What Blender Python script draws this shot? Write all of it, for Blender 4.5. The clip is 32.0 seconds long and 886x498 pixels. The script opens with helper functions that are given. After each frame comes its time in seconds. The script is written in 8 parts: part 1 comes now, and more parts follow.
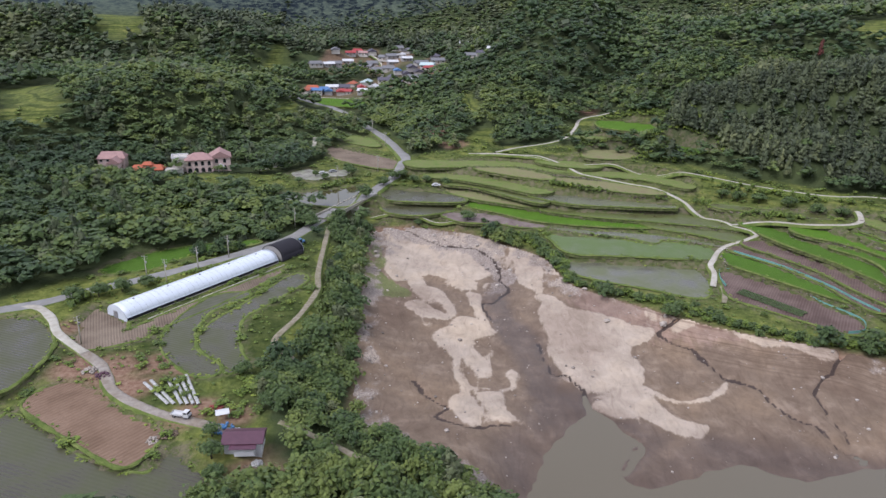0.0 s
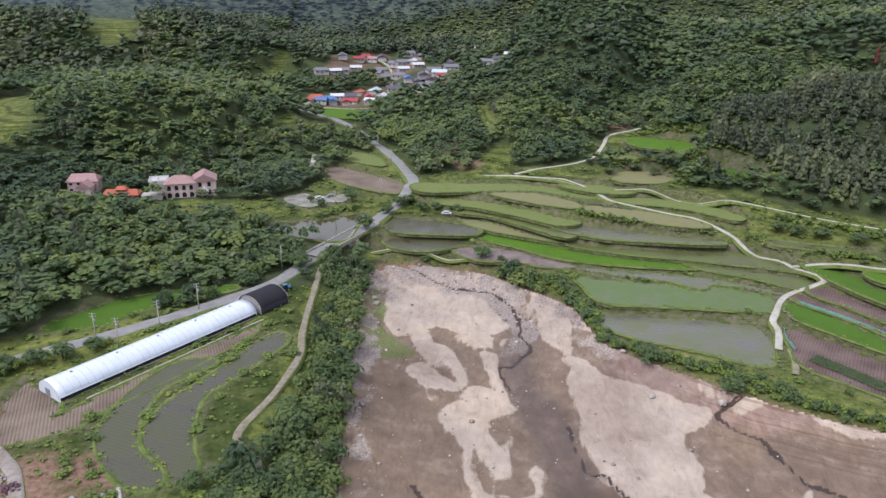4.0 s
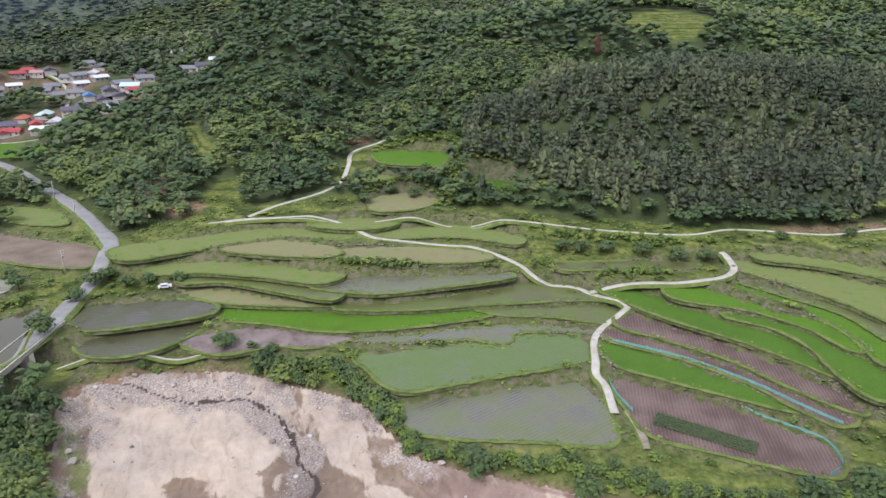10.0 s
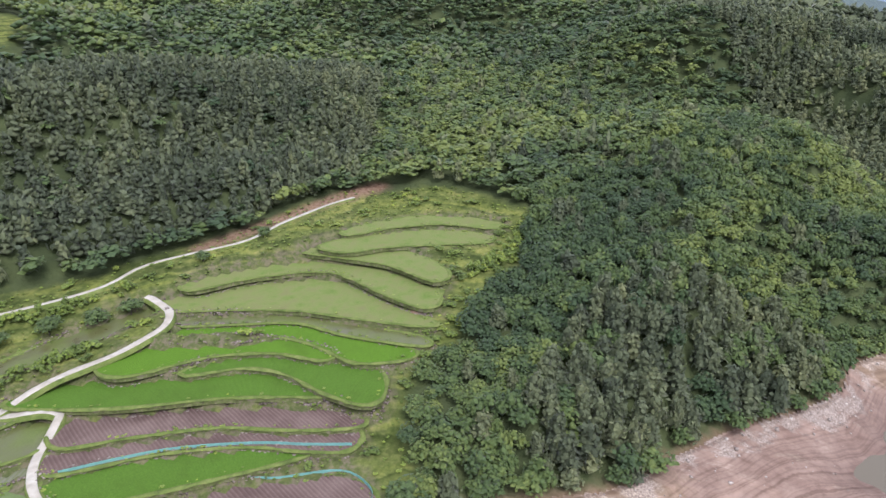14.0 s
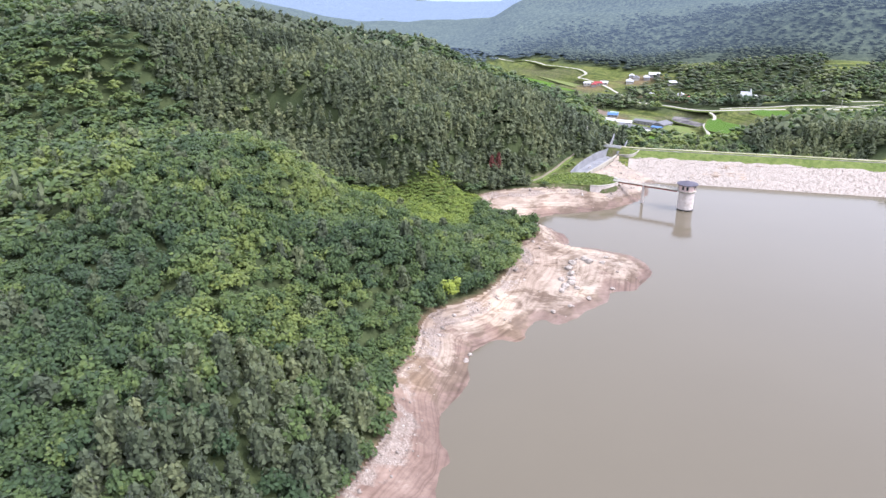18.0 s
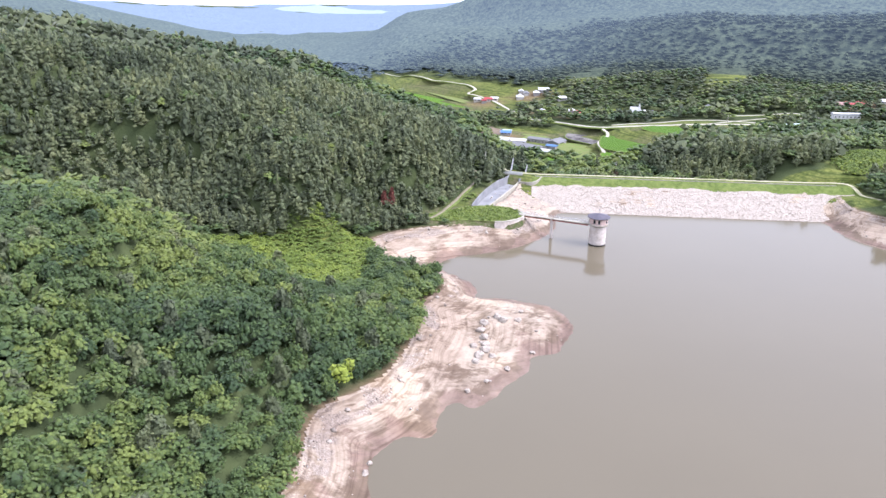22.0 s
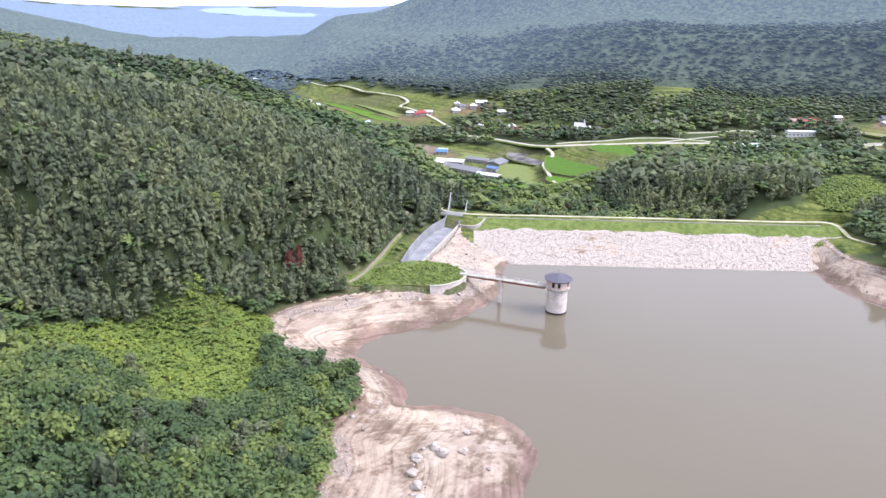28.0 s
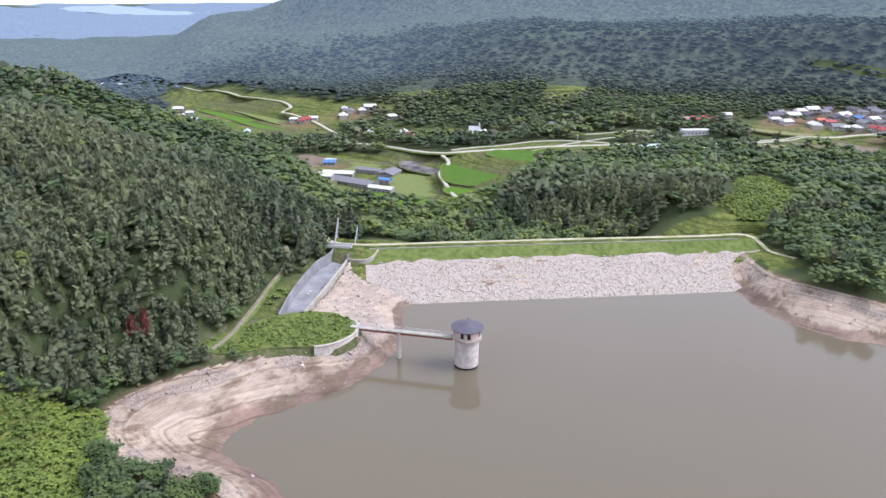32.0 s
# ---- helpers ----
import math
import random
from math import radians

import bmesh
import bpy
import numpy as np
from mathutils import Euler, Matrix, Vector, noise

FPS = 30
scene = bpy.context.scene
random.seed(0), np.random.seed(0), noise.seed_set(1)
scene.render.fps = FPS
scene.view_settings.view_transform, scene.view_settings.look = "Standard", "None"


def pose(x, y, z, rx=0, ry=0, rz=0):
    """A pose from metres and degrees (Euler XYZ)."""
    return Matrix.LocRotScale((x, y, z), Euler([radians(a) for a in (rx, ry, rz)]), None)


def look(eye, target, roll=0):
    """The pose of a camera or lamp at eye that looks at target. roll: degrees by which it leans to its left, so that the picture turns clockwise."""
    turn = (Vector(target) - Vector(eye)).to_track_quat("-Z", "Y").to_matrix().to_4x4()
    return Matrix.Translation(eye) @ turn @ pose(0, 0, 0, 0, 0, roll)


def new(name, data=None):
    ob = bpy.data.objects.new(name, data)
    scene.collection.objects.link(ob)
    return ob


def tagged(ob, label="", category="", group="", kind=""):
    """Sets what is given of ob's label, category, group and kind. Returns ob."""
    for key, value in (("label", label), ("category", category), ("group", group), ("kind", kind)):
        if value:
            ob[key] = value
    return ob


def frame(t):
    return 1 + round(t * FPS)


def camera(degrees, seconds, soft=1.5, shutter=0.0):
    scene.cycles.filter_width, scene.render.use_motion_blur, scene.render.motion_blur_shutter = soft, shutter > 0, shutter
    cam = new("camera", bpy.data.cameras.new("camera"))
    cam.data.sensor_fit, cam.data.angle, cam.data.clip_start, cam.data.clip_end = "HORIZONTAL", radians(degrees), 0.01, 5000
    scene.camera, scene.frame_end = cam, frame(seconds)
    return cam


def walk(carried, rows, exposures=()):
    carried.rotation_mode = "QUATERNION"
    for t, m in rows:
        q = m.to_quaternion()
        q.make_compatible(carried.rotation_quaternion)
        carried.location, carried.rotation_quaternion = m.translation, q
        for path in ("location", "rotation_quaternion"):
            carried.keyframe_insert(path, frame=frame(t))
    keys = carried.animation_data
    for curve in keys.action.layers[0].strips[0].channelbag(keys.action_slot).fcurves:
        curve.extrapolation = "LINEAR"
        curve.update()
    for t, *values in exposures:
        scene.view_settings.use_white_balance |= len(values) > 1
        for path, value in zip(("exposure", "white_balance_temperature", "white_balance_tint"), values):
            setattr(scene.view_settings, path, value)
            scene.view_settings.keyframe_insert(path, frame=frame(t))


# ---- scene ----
cam = camera(64.6, 32.0)
METRES, EYE, TILT, LEAN, TURN = 375.0, 111.66, -20.06, -0.98, 0.0
ROWS = [
    (0.0, 0.0, 0.0, 0.0, 0.0, 0.0, -0.0),
    (0.5, 0.001, 0.0147, 0.0054, 0.48, 0.01, -0.17),
    (1.0, 0.0018, 0.0288, 0.0108, 0.76, -0.01, -0.27),
    (1.5, 0.0026, 0.0437, 0.0162, 0.89, 0.01, -0.31),
    (2.0, 0.0031, 0.0578, 0.0216, 0.94, 0.01, -0.31),
    (2.5, 0.0035, 0.0726, 0.027, 0.97, 0.06, -0.3),
    (3.0, 0.0037, 0.0867, 0.0322, 1.02, 0.09, -0.31),
    (3.5, 0.004, 0.1013, 0.0377, 1.1, 0.11, -0.31),
    (5.5, 0.004, 0.1572, 0.0592, 1.36, 0.05, -0.37),
    (6.0, 0.0045, 0.1719, 0.0645, 0.69, 0.03, -0.07),
    (6.5, 0.0048, 0.186, 0.0695, -1.39, -0.04, 0.8),
    (7.0, 0.0044, 0.2007, 0.0748, -2.84, -0.11, 1.38),
    (7.5, 0.0048, 0.2147, 0.0803, -4.31, -0.23, 1.97),
    (8.0, 0.0055, 0.2297, 0.0858, -5.92, -0.35, 2.62),
    (8.5, 0.0065, 0.2439, 0.0912, -8.34, -0.54, 3.58),
    (9.0, 0.0078, 0.2585, 0.0967, -11.75, -0.83, 4.9),
    (9.5, 0.0097, 0.2725, 0.1017, -15.57, -1.26, 6.4),
    (10.0, 0.0123, 0.2871, 0.1067, -20.25, -1.88, 8.15),
    (10.5, 0.0157, 0.3003, 0.1119, -25.28, -2.76, 9.94),
    (11.0, 0.0197, 0.3142, 0.1173, -30.82, -3.9, 11.72),
    (11.5, 0.0256, 0.327, 0.1221, -36.48, -5.25, 13.43),
    (12.0, 0.0329, 0.3401, 0.1269, -43.11, -6.97, 15.21),
    (12.5, 0.0416, 0.3519, 0.1309, -49.92, -8.88, 16.82),
    (13.0, 0.0518, 0.3634, 0.1349, -57.17, -11.1, 18.23),
    (13.5, 0.0626, 0.3734, 0.1384, -64.18, -13.35, 19.3),
    (14.0, 0.0747, 0.3823, 0.1413, -71.59, -15.86, 20.08),
    (14.5, 0.0875, 0.3892, 0.1439, -78.93, -18.49, 20.57),
    (15.0, 0.1014, 0.3957, 0.1464, -86.79, -21.33, 20.74),
    (15.5, 0.1156, 0.3999, 0.1482, -94.35, -24.08, 20.6),
    (17.5, 0.178, 0.4014, 0.1486, -116.76, -31.38, 18.09),
    (18.0, 0.1936, 0.3976, 0.1472, -119.1, -31.89, 17.59),
    (18.5, 0.208, 0.3925, 0.1453, -121.03, -32.34, 17.17),
    (19.0, 0.2225, 0.3864, 0.1428, -122.92, -32.72, 16.73),
    (19.5, 0.2361, 0.3797, 0.1402, -124.39, -33.04, 16.37),
    (20.0, 0.2501, 0.3719, 0.1372, -125.52, -33.25, 16.07),
    (20.5, 0.2632, 0.364, 0.1341, -126.68, -33.46, 15.73),
    (21.0, 0.2767, 0.3553, 0.1307, -127.64, -33.59, 15.45),
    (21.5, 0.2895, 0.3465, 0.1273, -128.0, -33.6, 15.28),
    (22.0, 0.3029, 0.337, 0.1237, -128.18, -33.57, 15.13),
    (22.5, 0.3154, 0.3276, 0.1201, -128.36, -33.57, 14.99),
    (23.0, 0.3285, 0.3175, 0.1164, -128.57, -33.58, 14.84),
    (23.5, 0.3408, 0.3078, 0.1127, -129.07, -33.65, 14.64),
    (24.0, 0.3536, 0.2975, 0.1087, -129.05, -33.59, 14.57),
    (24.5, 0.3657, 0.2876, 0.1049, -129.15, -33.57, 14.47),
    (26.5, 0.4137, 0.247, 0.0902, -130.15, -33.76, 13.91),
    (27.0, 0.4252, 0.2368, 0.0863, -130.89, -33.93, 13.72),
    (27.5, 0.4362, 0.227, 0.0827, -131.91, -34.21, 13.43),
    (28.0, 0.4477, 0.2168, 0.0787, -133.11, -34.51, 13.13),
    (28.5, 0.4584, 0.2068, 0.0749, -134.09, -34.76, 12.86),
    (29.0, 0.4697, 0.1962, 0.0709, -135.09, -35.03, 12.57),
    (29.5, 0.4803, 0.1859, 0.0664, -135.98, -35.21, 12.35),
    (30.0, 0.4912, 0.1748, 0.0622, -136.86, -35.42, 12.11),
    (30.5, 0.5014, 0.1639, 0.0579, -137.82, -35.66, 11.87),
    (31.0, 0.5118, 0.1526, 0.0536, -139.33, -36.0, 11.46),
    (31.5, 0.5217, 0.1416, 0.0494, -140.65, -36.29, 11.11),
    (32.0, 0.5318, 0.1299, 0.045, -141.78, -36.53, 10.8),
]
walk(cam, [(t, pose(0, 0, EYE, TILT, LEAN, TURN) @ pose(METRES * x, METRES * y, METRES * z, 90 + pitch, roll, yaw)) for t, x, y, z, yaw, pitch, roll in ROWS],
     exposures=[(0, 1.5, 5880, 18), (6, 1.68, 5880, 19), (10, 1.77, 5880, 17), (13, 1.95, 5900, 20), (15.5, 2.14, 5900, 20), (19, 2.56, 5820, 20), (24, 2.52, 5820, 20), (28, 2.46, 5820, 20), (30, 2.31, 5820, 20), (32, 2.06, 5780, 19)])


# ---- light ----
world = bpy.data.worlds.new("sky")
scene.world = world
world.use_nodes = True
wn = world.node_tree.nodes
sky = wn.new("ShaderNodeTexSky")
sky.sky_type = "NISHITA"
sky.sun_disc = False
sky.sun_elevation, sky.sun_rotation = radians(52), radians(230)
sky.dust_density, sky.air_density = 2.5, 1.2
wn["Background"].inputs["Strength"].default_value = 0.15
pale = wn.new("ShaderNodeHueSaturation")
pale.inputs["Saturation"].default_value = 0.62
# A bright, thin, even cloud sheet over the whole sky, a little thicker here and there.
aim, cloud, veil = wn.new("ShaderNodeTexCoord"), wn.new("ShaderNodeTexNoise"), wn.new("ShaderNodeMapRange")
cloud.inputs["Scale"].default_value, cloud.inputs["Detail"].default_value = 2.6, 5
veil.inputs["From Min"].default_value, veil.inputs["From Max"].default_value = 0.3, 0.7
veil.inputs["To Min"].default_value, veil.inputs["To Max"].default_value = 0.78, 0.95
over = wn.new("ShaderNodeMix")
over.data_type = "RGBA"
over.inputs[7].default_value = (2.25, 2.33, 2.48, 1)
wl = world.node_tree.links
wl.new(aim.outputs["Generated"], cloud.inputs["Vector"])
wl.new(cloud.outputs[0], veil.inputs["Value"])
wl.new(veil.outputs[0], over.inputs[0])
wl.new(sky.outputs[0], pale.inputs["Color"])
wl.new(pale.outputs[0], over.inputs[6])
wl.new(over.outputs[2], wn["Background"].inputs["Color"])
sun = new("sun", bpy.data.lights.new("sun", "SUN"))
sun.data.energy, sun.data.angle, sun.data.color = 1.0, radians(30), (1.0, 0.97, 0.93)
sun.matrix_world = look((0, 0, 300), (47.2, 39.6, 221.1))

# ---- terrain ----
def hash2(ix, iy, seed):
    h = (ix.astype(np.int64) * 374761393 + iy.astype(np.int64) * 668265263 + seed * 974634777) & 0x7FFFFFFF
    h = ((h ^ (h >> 13)) * 1274126177) & 0x7FFFFFFF
    return ((h ^ (h >> 16)) & 0xFFFFFF) / float(0xFFFFFF)


def vnoise(x, y, seed=0):
    """Smooth lattice noise, -1 to 1."""
    fx, fy = np.floor(x), np.floor(y)
    u, v = x - fx, y - fy
    u, v = u * u * (3 - 2 * u), v * v * (3 - 2 * v)
    a, b = hash2(fx, fy, seed), hash2(fx + 1, fy, seed)
    c, d = hash2(fx, fy + 1, seed), hash2(fx + 1, fy + 1, seed)
    return 2 * (a + (b - a) * u + (c - a) * v + (a - b - c + d) * u * v) - 1


def fbm(x, y, size, octaves=4, seed=0):
    out, amp, total = 0.0, 1.0, 0.0
    for k in range(octaves):
        out = out + amp * vnoise(x / size + 17.3 * k, y / size - 9.1 * k, seed + k)
        total, amp, size = total + amp, amp * 0.5, size * 0.5
    return out / total


def smooth(a, b, x):
    u = np.clip((x - a) / (b - a), 0, 1)
    return u * u * (3 - 2 * u)


def rounded(points, closed=True, steps=5):
    """A Catmull-Rom curve through plan points (any number of columns)."""
    p = np.array(points, float)
    n = len(p)
    out = []
    for i in range(n if closed else n - 1):
        if closed:
            a, b, c, d = p[i - 1], p[i], p[(i + 1) % n], p[(i + 2) % n]
        else:
            a, b, c, d = p[max(i - 1, 0)], p[i], p[i + 1], p[min(i + 2, n - 1)]
        for k in range(steps):
            t = k / steps
            out.append(0.5 * (2 * b + (c - a) * t + (2 * a - 5 * b + 4 * c - d) * t * t + (3 * b - a - 3 * c + d) * t ** 3))
    if not closed:
        out.append(p[-1])
    return np.array(out)


def far_from(x, y, line, closed=False):
    """Distance to a polyline, and the share along of the nearest place (in vertices)."""
    best, where = np.full(x.shape, 1e18), np.zeros(x.shape)
    n = len(line)
    for i in range(n if closed else n - 1):
        ax, ay = line[i][0], line[i][1]
        bx, by = line[(i + 1) % n][0], line[(i + 1) % n][1]
        dx, dy = bx - ax, by - ay
        t = np.clip(((x - ax) * dx + (y - ay) * dy) / (dx * dx + dy * dy + 1e-9), 0, 1)
        d = (x - ax - t * dx) ** 2 + (y - ay - t * dy) ** 2
        near = d < best
        best, where = np.where(near, d, best), np.where(near, i + t, where)
    return np.sqrt(best), where


def within(x, y, line):
    """Whether plan places lie inside a closed line."""
    inside = np.zeros(x.shape, bool)
    n = len(line)
    for i in range(n):
        (ax, ay), (bx, by) = line[i][:2], line[(i + 1) % n][:2]
        if ay == by:
            continue
        inside ^= ((ay > y) != (by > y)) & (x < (bx - ax) * (y - ay) / (by - ay) + ax)
    return inside


def signed(x, y, line):
    """Distance to a closed line, negative inside. Only near its box is it worked out."""
    lo, hi = np.min(line, 0)[:2] - 60, np.max(line, 0)[:2] + 60
    near = (x > lo[0]) & (x < hi[0]) & (y > lo[1]) & (y < hi[1])
    out = np.full(x.shape, 60.0)
    if near.any():
        d, _ = far_from(x[near], y[near], line, True)
        out[near] = np.where(within(x[near], y[near], line), -d, d)
    return out


# The high-water line round the basin, and the edge of the water that is left.
BASIN = rounded([(-30, 306), (-30, 280), (-29, 250), (-25, 200), (-20, 157), (-8, 144), (12, 128), (45, 75), (90, 10), (135, -70),
                 (172, -150), (200, -228), (222, -236), (259, -238), (278, -256), (287, -268), (345, -207), (400, -148),
                 (402, -131), (386, -98), (372, -82), (356, -93), (350, -86), (363, -57), (370, -33), (368, -17), (357, -9),
                 (340, -9), (323, -17), (308, -12), (299, 5), (286, 15), (266, 41), (260, 66), (244, 79), (229, 94), (215, 99),
                 (201, 111), (187, 128), (172, 142), (156, 156), (138, 188), (104, 204), (87, 214), (76, 223), (54, 241),
                 (47, 255), (44, 272), (29, 289), (14, 302), (-13, 312)])
WATER = rounded([(14, 118), (20, 132), (25, 147), (35, 164), (46, 173), (54, 157), (48, 147), (52, 140), (77, 150), (92, 144), (118, 149),
                 (150, 126), (172, 98), (179, 93), (186, 100), (190, 101), (198, 96.5), (200, 92), (207, 91), (215, 88), (222, 81), (228.5, 71), (238, 66),
                 (245.5, 59), (248.5, 50), (248, 46), (244, 41), (250, 35), (253, 29), (252, 25), (247.5, 22.5), (249, 15), (252, 5), (254, -4),
                 (260, -10), (257, -18), (261, -27), (265.5, -36), (274, -40), (283, -40.5), (296, -34), (306, -24), (313.5, -30.5), (326, -31),
                 (339, -30), (345, -36), (346, -47), (341, -64), (340, -84), (345, -104), (353, -115), (365.5, -131), (346, -156), (279, -228),
                 (273, -232), (266, -227), (253, -217), (230, -214), (212, -216), (186, -150), (150, -72), (104, 8), (60, 70), (27, 112)], steps=3)


KNOWN = {}


def bed_height(x, y):
    """The reservoir's floor: under water, mud flat, bare bank."""
    key = (x.shape, hash(x.tobytes()), hash(y.tobytes()))
    if key not in KNOWN:
        KNOWN[key] = (signed(x, y, WATER), signed(x, y, BASIN))
    dw, db = KNOWN[key]
    a, b = np.maximum(dw, 0), np.maximum(-db, 0)
    u = a / (a + b + 1e-6)
    wide = smooth(30, 80, a + b)
    z = 8 * (u * (1 - wide) + wide * (0.33 * u + 0.67 * u ** 6))
    return np.where(dw < 0, -np.minimum(0.1 * -dw, 6), z), dw, db


# Lines of the land: valley floors, benches, spurs and ridges, each a few places with their heights.
LAND = [
    ("west bench", (-52, 140, 14), (-90, 175, 14), (-75, 225, 14), (-55, 262, 14)),
    ("west road", (-200, 165, 17), (-120, 195, 15.5), (-85, 240, 15.5), (-40, 298, 15), (-26, 345, 17), (-23, 371, 19)),
    ("valley road", (-23, 371, 19), (-42, 420, 22), (-70, 500, 26), (-85, 600, 31), (-70, 700, 42)),
    ("paddies by the road", (-130, 150, 12.5), (-60, 110, 12), (-20, 128, 10)),
    ("villa bench", (-165, 345, 22), (-125, 355, 22), (-85, 370, 20), (-70, 410, 22)),
    ("west slope", (-230, 250, 30), (-160, 275, 21), (-110, 290, 17)),
    ("west knoll", (-260, 430, 46), (-190, 465, 58), (-130, 492, 46), (-85, 470, 30)),
    ("west valley", (-420, 470, 46), (-300, 540, 46), (-215, 590, 46)),
    ("west ridge", (-420, 700, 90), (-260, 720, 84), (-180, 690, 68), (-125, 720, 58)),
    ("village slope", (-150, 640, 40), (-60, 600, 34), (0, 640, 46), (-60, 760, 58)),
    ("mid hill", (5, 425, 28), (20, 452, 36), (62, 485, 48), (104, 545, 78), (110, 650, 110)),
    ("mid hill foot", (-15, 398, 23), (30, 402, 28), (70, 420, 32)),
    ("side valley", (70, 395, 30), (100, 445, 39), (125, 520, 52), (170, 620, 80)),
    ("side slope", (150, 388, 41), (141, 404, 42), (134, 428, 44)),
    ("low terraces", (58, 250, 9.5), (100, 238, 9.5), (140, 212, 12)),
    ("mid terraces", (0, 330, 15), (60, 300, 13.5), (100, 280, 13), (135, 270, 15)),
    ("high terraces", (20, 375, 25), (80, 350, 23), (135, 318, 20), (175, 285, 23)),
    ("upper terraces", (185, 225, 20), (235, 225, 29), (270, 255, 32)),
    ("pine foot", (110, 372, 29), (160, 335, 26), (220, 300, 29), (275, 275, 34)),
    ("pine hill", (150, 420, 55), (172, 398, 58), (205, 412, 70), (290, 385, 72), (370, 335, 60)),
    ("pine back", (160, 480, 64), (225, 560, 88), (330, 560, 100)),
    ("east valley", (300, 235, 37), (420, 265, 46), (560, 310, 62)),
    ("near hill", (185, 160, 20), (215, 152, 30), (262, 142, 39), (300, 128, 47), (335, 120, 53), (385, 105, 42)),
    ("near slope", (222, 112, 17), (258, 100, 21), (290, 97, 31), (308, 70, 24), (288, 38, 11)),
    ("glade", (320, 5, 8), (350, 18, 8), (385, 40, 15), (430, 75, 28)),
    ("dam hill foot", (378, -20, 9), (378, -60, 9.5), (388, -90, 10), (412, -132, 11)),
    ("dam hill", (399, 4, 42), (405, -12, 42), (440, 0, 53), (470, 40, 62)),
    ("dam hill side", (403, -55, 38), (440, -70, 44), (460, -112, 30)),
    ("dam hill top", (530, 125, 88), (548, 60, 78), (542, -17, 60), (515, -70, 48), (470, -125, 24), (445, -165, 2)),
    ("pine front", (138, 362, 36), (168, 348, 38), (204, 332, 40), (250, 308, 41)),
    ("east ridge", (640, 420, 98), (725, 260, 92), (690, 120, 90), (640, 30, 80), (660, -100, 40)),
    ("below the dam", (455, -205, -10), (400, -240, -8), (350, -265, -2)),
    ("dam valley", (520, -290, -25), (570, -335, -25), (680, -330, -25), (850, -300, -30), (1200, -350, -30)),
    ("knoll", (400, -300, 1), (355, -290, 13), (322, -306, 16), (286, -314, 13)),
    ("west abutment", (268, -268, 10), (240, -245, 13), (190, -250, 18)),
    ("valley south", (565, -435, -8), (410, -450, 0), (300, -480, 6), (180, -520, 10)),
    ("south slope", (900, -600, 5), (700, -640, 10), (510, -720, 12), (300, -760, 20), (100, -700, 30)),
    ("south mountain foot", (1330, -760, 20), (900, -850, 60), (500, -950, 70), (200, -1000, 80)),
    ("south mountain", (1500, -960, 60), (1330, -1000, 130), (1000, -1250, 260), (500, -1450, 330), (0, -1500, 330), (-300, -1300, 300)),
    ("lower valley", (1300, -420, -30), (1800, -700, -30), (2600, -1200, -30), (4500, -2000, -20)),
    ("north mountain", (-900, 900, 170), (-500, 1050, 130), (-100, 1150, 135), (250, 1050, 150), (500, 900, 150)),
    ("north wall", (-1500, 1600, 330), (0, 2000, 380), (1200, 1500, 300)),
    ("north-east mountain", (520, 700, 120), (760, 640, 122), (1000, 450, 108), (1050, 150, 88)),
    ("west far", (-700, 0, 60), (-600, -500, 90), (-200, -700, 60)),
    ("west shore land", (40, 20, 14), (90, -70, 14), (140, -170, 14), (-100, -50, 24)),
    ("east far", (1500, 300, 110), (1500, 0, 70), (2500, 400, 150)),
    ("knoll east", (620, -200, 10), (760, -150, 40), (900, 0, 70)),
]
CREST = ((409, -138), (283, -273))
DAM_TOP = 11.0


def land_height(x, y):
    """Land beyond the basin, from the lines of the land."""
    top, total = np.zeros(x.shape), np.zeros(x.shape)
    for _, *line in LAND:
        d, at = far_from(x, y, line)
        z = np.interp(at, np.arange(len(line)), [p[2] for p in line])
        w = 1.0 / (d * d + 36.0) ** 1.6
        top, total = top + w * z, total + w
    return top / total


def dam_height(x, y):
    (ax, ay), (bx, by) = CREST
    long = math.hypot(bx - ax, by - ay)
    ux, uy = (bx - ax) / long, (by - ay) / long
    s, n = (x - ax) * ux + (y - ay) * uy, (x - ax) * uy - (y - ay) * ux
    # n is positive towards the water
    rise = DAM_TOP - np.where(n > 0, np.maximum(n - 3.5, 0) / 2.9, np.maximum(-n - 3.5, 0) / 2.0)
    return np.where((s > -4) & (s < long + 6), rise, -99), s, n


